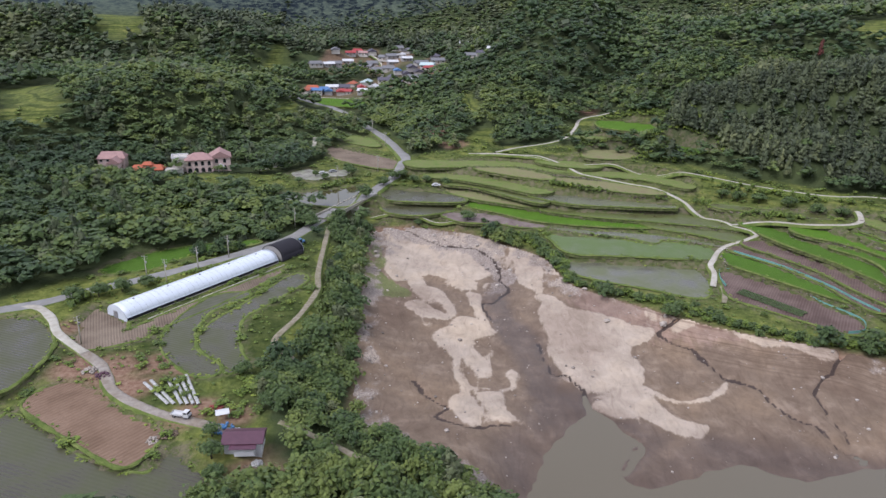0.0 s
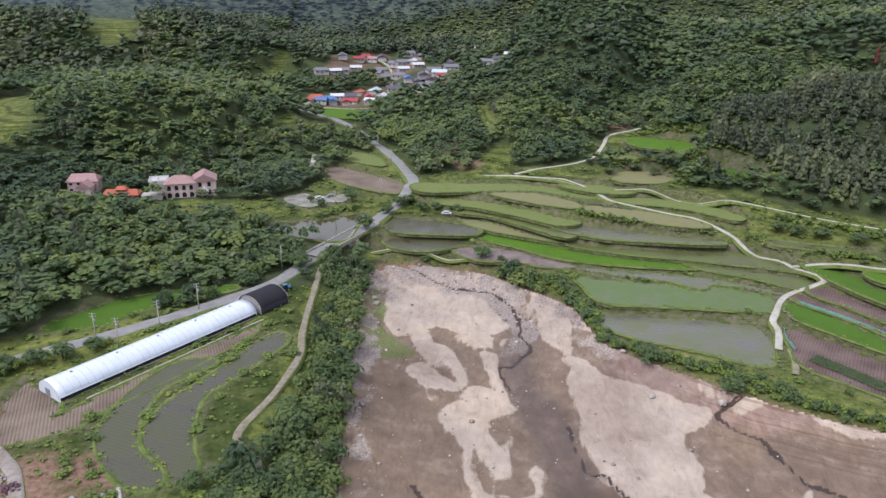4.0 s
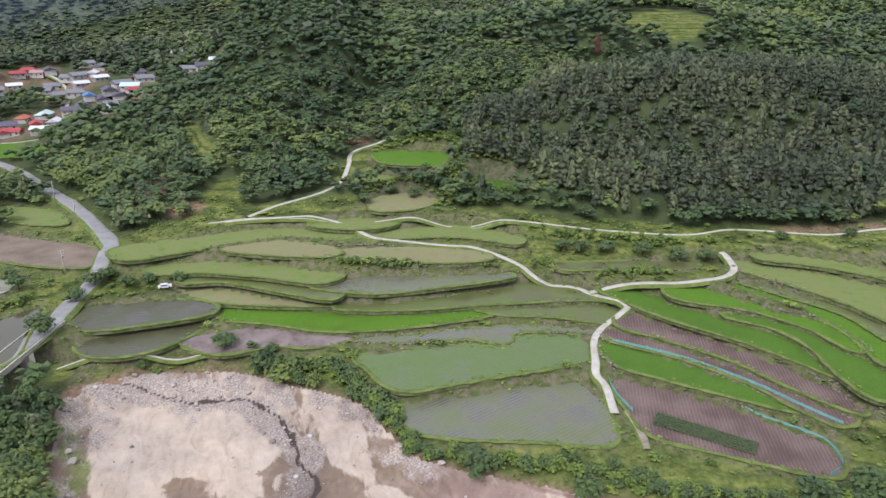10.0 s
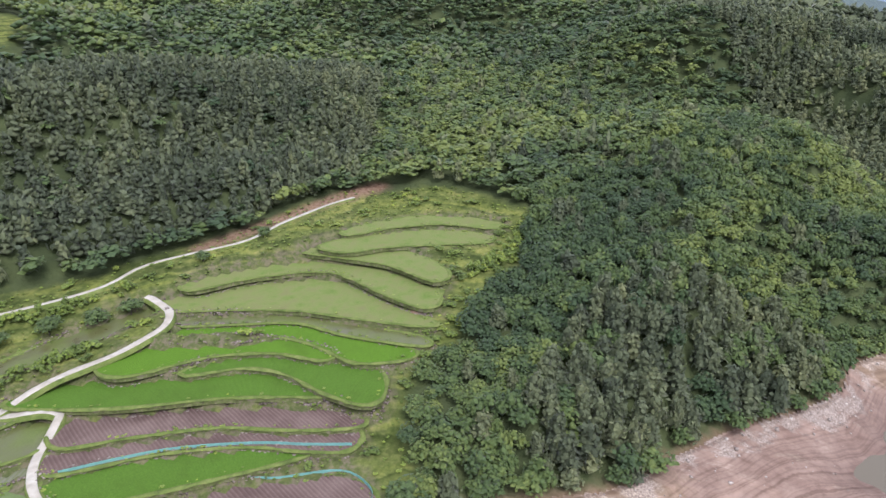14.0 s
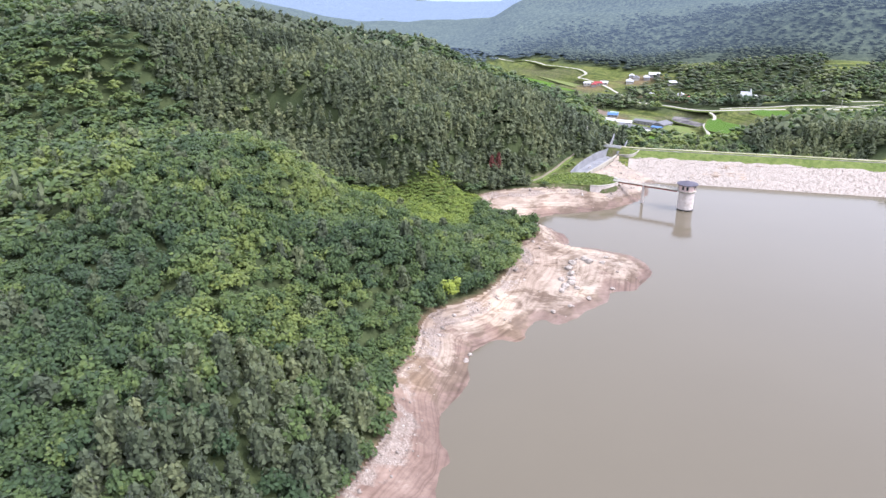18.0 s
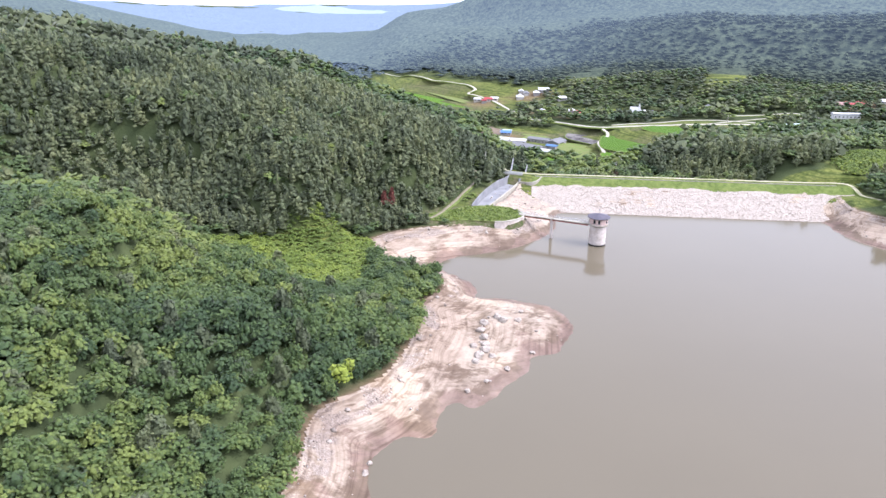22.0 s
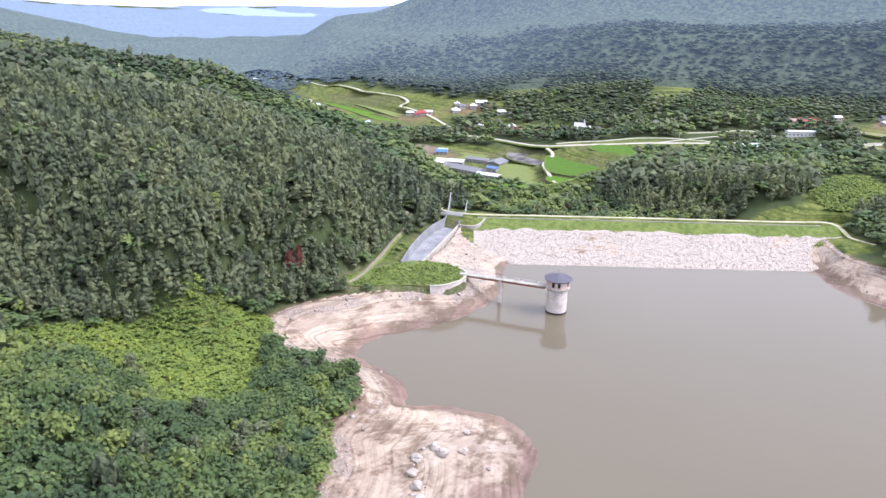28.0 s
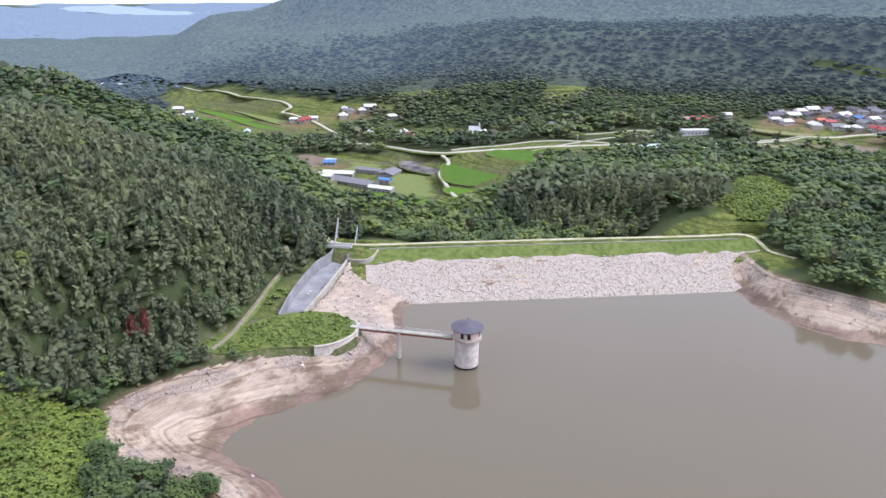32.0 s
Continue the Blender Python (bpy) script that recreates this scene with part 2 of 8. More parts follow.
# Fields: name, crop, level, outline.
FIELDS = [
    ("bridge_paddy_a", "flooded", 15.9, (-30, 349), (-8, 347), (9, 340), (11, 331), (-8, 330), (-26, 333)),
    ("bridge_paddy_b", "flooded", 13.3, (-26, 330), (-8, 334), (11, 332), (-0, 320), (-12, 316), (-24, 320)),
    ("bank_plot", "purple", 12.9, (2, 319), (16, 322), (32, 317), (45, 311), (50, 302), (37, 302), (27, 307), (11, 308)),
    ("bright_strip", "bright", 14.2, (14, 337), (25, 333), (43, 325), (62, 316), (81, 312), (95, 310), (100, 301), (83, 300), (59, 303), (42, 309), (28, 320), (15, 328)),
    ("tan_strip", "tan", 16.1, (0, 355), (14, 354), (30, 341), (46, 328), (49, 322), (33, 328), (13, 339)),
    ("grey_strip", "grey", 12.9, (52, 302), (67, 297), (80, 295), (95, 292), (111, 286), (122, 280), (120, 277), (110, 284), (97, 288), (92, 283), (82, 290), (65, 294), (52, 299)),
    ("wide_paddy", "seedling", 12.5, (49, 291), (65, 289), (79, 286), (91, 280), (96, 284), (111, 280), (116, 272), (111, 264), (103, 265), (84, 267), (70, 268), (57, 269), (52, 274), (50, 284)),
    ("low_paddy", "grey", 9.7, (54, 266), (75, 264), (102, 260), (103, 250), (96, 233), (80, 240), (55, 253)),
    ("olive_strip", "olive", 15.9, (51, 318), (71, 310), (93, 305), (120, 298), (135, 293), (134, 300), (119, 316), (99, 315), (74, 316), (53, 321)),
    ("olive_strip_b", "olive", 14.6, (93, 305), (108, 299), (125, 294), (136, 289), (126, 281), (114, 290), (98, 298)),
    ("water_strip", "grey", 19.2, (44, 332), (50, 331), (63, 334), (79, 327), (100, 322), (111, 316), (103, 315), (87, 316), (67, 318), (55, 323)),
    ("tan_upper", "tan", 22.9, (51, 356), (65, 353), (87, 344), (105, 332), (106, 325), (89, 328), (69, 340), (55, 346)),
    ("tan_upper_b", "tan", 24.1, (19, 367), (38, 368), (53, 357), (57, 347), (49, 347), (32, 356)),
    ("grass_strip", "meadow", 20.8, (-6, 367), (14, 365), (34, 354), (48, 342), (55, 335), (46, 331), (30, 343), (11, 355), (-4, 359)),
    ("grass_strip_b", "meadow", 24.1, (-18, 381), (3, 383), (40, 384), (69, 365), (61, 362), (39, 373), (10, 370), (-13, 368)),
    ("track_strip", "meadow", 24.0, (76, 365), (109, 362), (125, 343), (121, 333), (104, 348), (78, 357)),
    ("red_strip", "olive", 21.0, (129, 316), (143, 311), (163, 305), (184, 295), (181, 290), (162, 295), (143, 305), (129, 310)),
    ("rice_a", "rice", 17.6, (135, 298), (147, 290), (157, 264), (166, 251), (167, 240), (161, 226), (158, 234), (153, 249), (143, 269), (138, 283)),
    ("rice_b", "bright", 20.2, (152, 285), (162, 282), (169, 265), (172, 255), (178, 247), (176, 232), (172, 232), (172, 246), (165, 262), (151, 276)),
    ("rice_c", "bright", 20.5, (172, 280), (177, 275), (183, 258), (189, 250), (185, 233), (182, 212), (178, 211), (173, 222), (177, 233), (180, 244), (178, 259), (171, 275)),
    ("rice_d", "rice", 19.0, (157, 264), (173, 251), (176, 238), (173, 230), (172, 217), (163, 212), (158, 214), (160, 225), (165, 238), (165, 250)),
    ("olive_e", "olive", 21.1, (179, 282), (186, 264), (194, 248), (190, 230), (188, 211), (185, 209), (185, 230), (188, 247), (183, 262), (177, 278)),
    ("meadow_f", "meadow", 22.8, (189, 290), (205, 273), (214, 251), (207, 231), (196, 211), (193, 210), (192, 227), (192, 249), (187, 269), (182, 284)),
    ("meadow_g", "meadow", 25.1, (195, 289), (211, 277), (225, 253), (225, 231), (215, 215), (200, 211), (204, 225), (216, 250), (205, 272), (192, 284)),
    ("meadow_h", "meadow", 29.2, (226, 258), (240, 246), (251, 228), (252, 208), (245, 206), (239, 220), (232, 237), (224, 247)),
    ("ploughed_a", "ploughed", 15.1, (135, 282), (144, 270), (152, 248), (157, 227), (157, 216), (154, 215), (149, 229), (145, 246), (136, 263), (128, 276)),
    ("ploughed_b", "ploughed", 13.9, (127, 276), (135, 262), (144, 244), (149, 229), (153, 215), (147, 214), (144, 224), (142, 236), (134, 254), (121, 272)),
    ("rice_e", "rice", 13.2, (119, 271), (130, 258), (139, 239), (144, 225), (143, 223), (133, 235), (123, 248), (115, 260)),
    ("ploughed_c", "ploughed", 10.9, (112, 256), (120, 249), (132, 232), (135, 224), (141, 213), (138, 205), (133, 203), (125, 210), (113, 222), (106, 230), (107, 240)),
    ("side_rice", "bright", 38.3, (101, 440), (129, 429), (123, 404), (110, 407), (96, 418)),
    ("side_rice_b", "rice", 32.5, (129, 397), (142, 390), (148, 368), (136, 369), (128, 387)),
    ("side_meadow", "meadow", 33.3, (80, 414), (99, 413), (115, 399), (100, 404), (81, 406)),
    ("side_meadow_b", "tan", 29.1, (81, 391), (98, 398), (108, 383), (97, 373), (80, 376)),
    ("road_plot", "ploughed_dry", 21.0, (-68, 430), (-42, 409), (-26, 394), (-25, 375), (-44, 383), (-63, 402)),
    ("road_meadow", "meadow", 23.0, (-69, 462), (-47, 449), (-38, 424), (-57, 435)),
    ("village_rice", "bright", 28.9, (-112, 582), (-64, 574), (-63, 539), (-98, 554)),
    ("west_paddy_a", "flooded", 14.4, (-51, 237), (-48, 231), (-56, 213), (-62, 201), (-61, 190), (-57, 178), (-54, 172), (-56, 167), (-60, 173), (-67, 179), (-70, 187), (-69, 197), (-65, 206), (-59, 220), (-55, 231)),
    ("west_paddy_b", "flooded", 14.4, (-65, 219), (-68, 213), (-74, 204), (-74, 190), (-69, 178), (-60, 169), (-62, 165), (-67, 167), (-75, 175), (-80, 184), (-81, 194), (-79, 206), (-74, 217)),
    ("greenhouse_plot", "ploughed_dry", 14.3, (-103.6, 179.2), (-110, 197.5), (-109, 205), (-97, 196), (-94, 189), (-84, 205), (-58, 241), (-71, 214), (-85, 192.5), (-89, 185)),
    ("earth_plot", "earth", 13.3, (-102.9, 152.8), (-101.5, 158.2), (-98.6, 161.1), (-89.5, 159.5), (-80, 150.5), (-66, 141), (-65.3, 134.9), (-66.7, 130.3), (-69.7, 128.7), (-82.3, 136.7), (-98.8, 147.8)),
    ("near_paddy", "flooded", 12.3, (-106, 146), (-96, 143), (-83, 133), (-71, 127), (-62, 126), (-61, 135), (-53, 127), (-47, 119), (-66, 116), (-89, 117)),
    ("left_paddy", "flooded", 15.5, (-135, 190), (-124, 194), (-112, 181), (-109, 167), (-113, 154)),
    ("hedge_rice", "rice", 15.6, (-121, 238), (-112, 251), (-100, 260), (-80, 268), (-74, 267), (-96, 251), (-105, 238), (-118, 233)),
    ("pond", "pond", 17.3, (-76, 333), (-57, 341), (-40, 351), (-41, 335), (-44, 315), (-61, 317), (-72, 323)),
    ("grass_strip_c", "olive", 18.9, (3, 357), (14, 357), (31, 343), (44, 333), (54, 330), (48, 321), (34, 333), (18, 348), (5, 352)),
    ("meadow_i", "meadow", 27.5, (225, 264), (239, 251), (238, 237), (230, 225), (220, 213), (213, 214), (221, 231), (223, 249)),
    ("meadow_j", "meadow", 30.4, (243, 254), (257, 240), (264, 224), (263, 206), (256, 205), (256, 224), (248, 240), (236, 253)),
    ("top_strip", "meadow", 26.0, (54, 379), (72, 380), (86, 368), (75, 364), (60, 370)),
    ("mulched_field", "mulch", -24.0, (600, -391), (558, -390), (545, -369), (584, -368)),
    ("south_paddy", "rice", -18.0, (551, -386), (516, -384), (484, -380), (488, -350), (512, -340), (532, -356)),
    ("south_paddy_b", "bright", -20.0, (508, -336), (486, -346), (476, -334), (498, -322)),
    ("striped_plot", "meadow", -26.0, (541, -363), (576, -352), (541, -313), (510, -322)),
    ("barn_meadow", "bright", -24.5, (556, -268), (550, -296), (500, -312), (472, -288), (500, -262)),
    ("south_soil", "ploughed_dry", -28.0, (675, -366), (642, -324), (625, -300), (670, -310), (700, -340)),
    ("south_meadow", "meadow", -28.5, (640, -368), (612, -372), (610, -345), (632, -340)),
    ("far_rice_a", "rice", -26.0, (800, -368), (900, -384), (980, -398), (975, -410), (890, -398), (800, -386)),
    ("far_rice_b", "bright", -24.5, (790, -391), (880, -403), (970, -415), (965, -430), (880, -420), (785, -408)),
    ("far_rice_c", "meadow", -22.0, (800, -414), (880, -426), (960, -436), (960, -448), (890, -443), (830, -440)),
    ("valley_field", "rice", -9.0, (522, -402), (474, -402), (452, -455), (472, -462), (520, -432)),
    ("valley_dry", "ploughed_dry", 3.0, (338, -568), (311, -594), (284, -604), (274, -558), (314, -561)),
    ("village_tan", "tan", 6.0, (400, -611), (345, -622), (330, -594), (364, -584), (392, -595)),
    ("south_tan", "tan", 2.0, (330, -560), (360, -545), (340, -520), (300, -530)),
    ("parking", "paved", 19.5, (-80, 368), (-72, 377), (-66, 371), (-58, 374), (-49, 377), (-50, 364), (-58, 361), (-64, 353), (-74, 357)),
]
# Roads and tracks: name, width, middle line.
ROADS = [
    ("main_road", 6.0, (-200, 172), (-137, 199), (-117, 216), (-96, 234), (-79, 252), (-62, 273), (-54, 295), (-47, 314), (-37, 332), (-31, 350), (-24, 367), (-20, 381), (-20, 394), (-29, 427), (-39, 454), (-53, 486), (-70, 522), (-90, 545), (-120, 562)),
    ("bank_track", 2.2, (-48, 292), (-46, 258), (-44, 237), (-42, 223), (-44, 202), (-48, 186), (-46, 180), (-41, 175), (-40, 170)),
    ("farm_road", 3.0, (-137, 201), (-127, 202), (-118, 194), (-111.5, 185), (-99.5, 175.7)),
    ("gravel_road", 3.2, (-100.5, 176.5), (-91.7, 168.9), (-87, 162), (-83.5, 157), (-76.5, 151.5), (-65.9, 146), (-55.5, 142.6), (-49.3, 139.8)),
    ("shore_track", 1.8, (-38, 145), (-28.6, 141.8), (-22.9, 139.7), (-15.7, 134.6), (-10.1, 129.7)),
    ("terrace_track", 2.3, (22, 390), (37, 387), (50, 383), (62, 377), (67, 371), (71, 360), (80, 353), (96, 344), (105, 340), (111, 332), (116, 320), (120, 312), (129, 304), (131, 298), (133, 292), (136, 284), (133, 282), (123, 278), (116, 272), (110, 262), (107, 257), (107, 252), (103, 242)),
    ("bend_track", 2.5, (131, 298), (141, 294), (151, 287), (161, 282), (171, 280), (180, 285), (184, 294), (184, 296)),
    ("lower_dirt", 2.0, (106, 241), (104, 233), (101, 226)),
    ("pine_track", 1.8, (113, 356), (125, 347), (138, 338), (152, 329), (166, 318), (181, 308), (197, 306), (210, 296), (222, 284), (236, 280), (248, 275), (268, 265)),
    ("pine_track_w", 1.7, (16, 392), (38, 387), (63, 376), (86, 368), (107, 359), (117, 352), (128, 345)),
    ("side_track", 2.2, (31, 390), (44, 397), (70, 406), (82, 428), (88, 443), (102, 449), (113, 457)),
    ("villa_drive", 2.6, (-79, 439), (-77, 413), (-83, 392), (-97, 366)),
    ("weir_path", 1.1, (-33, 321), (-24, 319), (-8, 315), (11, 308)),
    ("south_lane", 3.2, (431, -266), (445, -277), (498, -325), (533, -354), (549, -385), (565, -397), (548, -410), (521, -429), (499, -447), (482, -493), (455, -530), (434, -540), (409, -534)),
    ("south_road", 6.0, (700, -400), (640, -405), (565, -399), (520, -431), (480, -470), (430, -510), (391, -538), (341, -580), (317, -603), (281, -627), (230, -650)),
    ("far_lane", 4.0, (1161, -506), (963, -459), (872, -457), (827, -449), (824, -435), (787, -435), (720, -420)),
    ("dam_road", 2.5, (470, -150), (440, -150), (412, -141), (380, -172), (340, -215), (300, -257), (284, -274), (268, -262), (258, -258)),
    ("valley_road", 4.0, (565, -408), (543, -436), (522, -464), (499, -483), (461, -492), (439, -480)),
    ("valley_road", 4.0, (501, -506), (479, -528), (461, -547), (446, -549), (429, -545)),
    ("valley_road", 4.0, (393, -517), (367, -562), (335, -588), (306, -612), (281, -622)),
    ("village_lane", 2.4, (-115, 577), (-92, 583), (-64, 579)),
    ("village_lane", 2.2, (-107, 681), (-84, 700), (-70, 694), (-61, 687)),
    ("village_lane", 2.6, (-72, 732), (-61, 714), (-55, 685), (-55, 654), (-54, 616), (-64, 586)),
    ("spillway_track", 1.9, (423, -120), (412, -112), (398, -92), (386, -75), (378, -62), (374, -52)),
]
# Houses of the two villages: place and roof colour.
NORTH_HOUSES = [
    (-112, 587, "o"), (-108, 598, "o"), (-104, 593, "b"), (-99, 600, "b"), (-93, 607, "w"), (-95, 598, "b"), (-85, 600, "r"), (-80, 599, "r"), (-85, 610, "d"), (-79, 633, "o"), (-68, 606, "r"), (-67, 639, "t"),
    (-58, 609, "w"), (-64, 591, "w"), (-86, 740, "r"), (-92, 730, "r"), (-79, 735, "k"), (-71, 737, "d"), (-92, 708, "w"), (-107, 683, "w"), (-118, 675, "g"), (-102, 689, "g"), (-68, 716, "g"), (-56, 716, "g"),
    (-49, 712, "g"), (-40, 715, "w"), (-34, 696, "w"), (-47, 691, "w"), (-50, 676, "g"), (-40, 651, "b"), (-44, 645, "d"), (-50, 636, "d"), (-40, 620, "d"), (-32, 648, "d"), (-27, 649, "d"), (-21, 645, "d"),
    (-13, 655, "t"), (-11, 643, "r"), (-19, 667, "g"), (-4, 683, "g"), (-7, 718, "d"), (-36, 745, "g"), (-47, 755, "g"), (24, 787, "w"), (14, 783, "w"), (28, 696, "g"), (38, 670, "d"), (46, 655, "w"),
    (-105, 715, "g"), (-23, 623, "g"), (-28, 617, "w"), (-61, 687, "g"), (-74, 707, "g"), (2, 645, "w"),
]
SOUTH_HOUSES = [
    (589, -481, "w"), (579, -490, "d"), (432, -585, "k"), (426, -591, "r"), (418, -595, "r"), (408, -616, "w"), (373, -641, "d"), (372, -655, "g"), (360, -650, "w"), (368, -626, "w"), (358, -625, "w"), (358, -668, "w"),
    (352, -684, "w"), (348, -657, "d"), (341, -680, "g"), (341, -691, "d"), (336, -647, "o"), (328, -647, "r"), (336, -631, "w"), (319, -636, "g"), (312, -635, "w"), (320, -699, "d"), (311, -692, "g"), (307, -708, "d"),
    (298, -694, "g"), (309, -671, "b"), (318, -671, "g"), (298, -666, "w"), (292, -675, "d"), (291, -635, "r"), (285, -631, "r"), (301, -649, "g"), (304, -633, "w"), (289, -654, "g"), (324, -678, "w"), (328, -665, "d"),
    (801, -371, "t"), (791, -423, "w"), (778, -430, "r"), (779, -424, "r"), (774, -436, "w"), (767, -474, "w"), (756, -472, "g"), (744, -478, "w"), (742, -488, "w"), (753, -459, "w"), (701, -478, "w"), (684, -430, "w"),
    (652, -444, "w"), (640, -439, "r"), (964, -381, "w"), (974, -398, "w"), (937, -380, "w"), (911, -378, "w"), (941, -393, "w"), (1265, -432, "w"), (1307, -469, "w"), (1331, -500, "w"), (1280, -485, "w"), (646, -342, "b"),
    (536, -525, "g"),
]
PADS = [(rounded(f[3:]), f[2], 8.0) for f in FIELDS]
PADS.append((rounded([(-27, 311), (-29, 325), (-40, 326), (-45, 317), (-38, 309)]), 9.5, 4.0))

TROUGH = np.array([(377.5, -80.5), (391, -98), (404, -119.5), (408, -131), (401, -134), (394.5, -123.5), (381, -100), (371.5, -82.5)], float)
PADS.append((TROUGH, 3.4, 1.2))
PLATFORM = rounded([(352, -75), (349.6, -79), (348.7, -84), (350, -90), (355.2, -94.8), (366, -94.6), (378, -82), (380, -52), (370, -52), (362, -64)])
PADS.append((PLATFORM, 9.6, 2.5))


def ground_height(x, y, fields=True):
    x, y = np.asarray(x, float), np.asarray(y, float)
    land = land_height(x, y) + fbm(x, y, 60, 4, 3) * 1.2
    far = smooth(350, 900, np.hypot(x - 150, y - 100))
    land = land + far * fbm(x, y, 320, 4, 8) * 22
    bed, dw, db = bed_height(x, y)
    z = np.where(db < 0, bed, 8 + (land - 8) * smooth(0, 22, db))
    dam, s, n = dam_height(x, y)
    below = (n < 0) & (s > -6) & (s < 195) & (n > -14)
    z = np.where(below, np.minimum(z, dam), z)
    z = np.maximum(z, dam)
    if fields:
        top, total = z.copy(), np.ones(x.shape)
        for line, level, soft in PADS:
            lo, hi = np.min(line, 0)[:2] - soft, np.max(line, 0)[:2] + soft
            m = (x > lo[0]) & (x < hi[0]) & (y > lo[1]) & (y < hi[1])
            if m.any():
                d = np.maximum(signed(x[m], y[m], line), 0)
                w = (np.maximum(soft - d, 0) / soft) ** 2 / (d + 0.1) ** 2 * np.where(d > 0, 1, 20)
                top[m] += w * (level - 0.25)
                total[m] += w
        z = top / total
    return z


# ---- end terrain ----


# ---- materials ----
def material(name, rough=0.9, spec=0.2):
    m = bpy.data.materials.new(name)
    m.use_nodes = True
    b = m.node_tree.nodes["Principled BSDF"]
    b.inputs["Roughness"].default_value = rough
    b.inputs["Specular IOR Level"].default_value = spec
    return m, m.node_tree.nodes, m.node_tree.links, b


def ramp(nodes, stops, mode="LINEAR", tone=0.64):
    r = nodes.new("ShaderNodeValToRGB")
    r.color_ramp.interpolation = mode
    e = r.color_ramp.elements
    while len(e) < len(stops):
        e.new(0.5)
    for k, (at, c) in enumerate(stops):
        e[k].position, e[k].color = at, (*(v * tone for v in c), 1)
    return r


def noise_tex(nodes, links, size, detail=4, rough=0.55, coords=None, dist=0.0):
    n = nodes.new("ShaderNodeTexNoise")
    n.inputs["Scale"].default_value = 1.0 / size
    n.inputs["Detail"].default_value, n.inputs["Roughness"].default_value = detail, rough
    n.inputs["Distortion"].default_value = dist
    if coords is None:
        coords = nodes.new("ShaderNodeNewGeometry").outputs["Position"]
    links.new(coords, n.inputs["Vector"])
    return n


def mixed(nodes, links, a, b, fac, blend="MIX"):
    """Mix two colours; a, b, fac may be sockets or values."""
    n = nodes.new("ShaderNodeMix")
    n.data_type, n.blend_type = "RGBA", blend
    for sock, v in ((n.inputs[0], fac), (n.inputs[6], a), (n.inputs[7], b)):
        if isinstance(v, bpy.types.NodeSocket):
            links.new(v, sock)
        else:
            sock.default_value = (*v, 1) if isinstance(v, tuple) else v
    return n.outputs[2]


def relief(nodes, links, b, height, strength=0.4, depth=0.1):
    n = nodes.new("ShaderNodeBump")
    n.inputs["Strength"].default_value, n.inputs["Distance"].default_value = strength, depth
    links.new(height, n.inputs["Height"])
    links.new(n.outputs[0], b.inputs["Normal"])


def surface(name, stops, size=3.0, fine=0.25, rough=0.9, spec=0.2, bump=0.3, depth=0.1, blotch=(1, 1, 1), big=18.0):
    """A mottled surface: a ramp over two noises, with fine relief."""
    m, n, l, b = material(name, rough, spec)
    a, c = noise_tex(n, l, size, 5), noise_tex(n, l, fine, 3)
    r = ramp(n, stops)
    mix = n.new("ShaderNodeMath")
    mix.operation = "MULTIPLY_ADD"
    l.new(c.outputs[0], mix.inputs[0])
    mix.inputs[1].default_value = 0.5
    l.new(a.outputs[0], mix.inputs[2])
    shift = n.new("ShaderNodeMath")
    shift.operation = "SUBTRACT"
    l.new(mix.outputs[0], shift.inputs[0])
    shift.inputs[1].default_value = 0.25
    l.new(shift.outputs[0], r.inputs[0])
    d = noise_tex(n, l, big, 3)
    sharp = ramp(n, ((0.35, (0, 0, 0)), (0.68, (1, 1, 1))), tone=1.0)
    l.new(d.outputs[0], sharp.inputs[0])
    l.new(mixed(n, l, r.outputs[0], mixed(n, l, r.outputs[0], blotch, 1.0, "MULTIPLY"), sharp.outputs[0]), b.inputs["Base Color"])
    if bump:
        relief(n, l, b, c.outputs[0], bump, depth)
    return m


def attribute(nodes, name):
    a = nodes.new("ShaderNodeAttribute")
    a.attribute_name = name
    return a.outputs["Fac"]


def leaf_material(name, dark, mid, light):
    m, n, l, b = material(name, 0.6, 0.22)
    b.inputs["Sheen Weight"].default_value, b.inputs["Sheen Roughness"].default_value = 0.13, 0.4
    tint = attribute(n, "tint")
    geo = n.new("ShaderNodeNewGeometry")
    r = ramp(n, ((0.05, dark), (0.55, mid), (0.98, light)), tone=1.0)
    add = n.new("ShaderNodeMath")
    add.operation = "MULTIPLY_ADD"
    l.new(geo.outputs["Random Per Island"], add.inputs[0])
    add.inputs[1].default_value = 0.3
    l.new(tint, add.inputs[2])
    sub = n.new("ShaderNodeMath")
    sub.operation = "SUBTRACT"
    l.new(add.outputs[0], sub.inputs[0])
    sub.inputs[1].default_value = 0.15
    l.new(sub.outputs[0], r.inputs[0])
    l.new(r.outputs[0], b.inputs["Base Color"])
    small = noise_tex(n, l, 0.42, 3, 0.7)
    spots = ramp(n, ((0.34, (0.72, 0.74, 0.72)), (0.66, (1.26, 1.24, 1.15))), tone=1.0)
    l.new(small.outputs[0], spots.inputs[0])
    leafy = mixed(n, l, r.outputs[0], spots.outputs[0], 1.0, "MULTIPLY")
    l.new(leafy, b.inputs["Base Color"])
    relief(n, l, b, small.outputs[0], 0.7, 0.3)
    thin, both = n.new("ShaderNodeBsdfTranslucent"), n.new("ShaderNodeMixShader")
    l.new(leafy, thin.inputs["Color"])
    both.inputs[0].default_value = 0.32
    l.new(b.outputs[0], both.inputs[1])
    l.new(thin.outputs[0], both.inputs[2])
    l.new(both.outputs[0], n["Material Output"].inputs["Surface"])
    return m


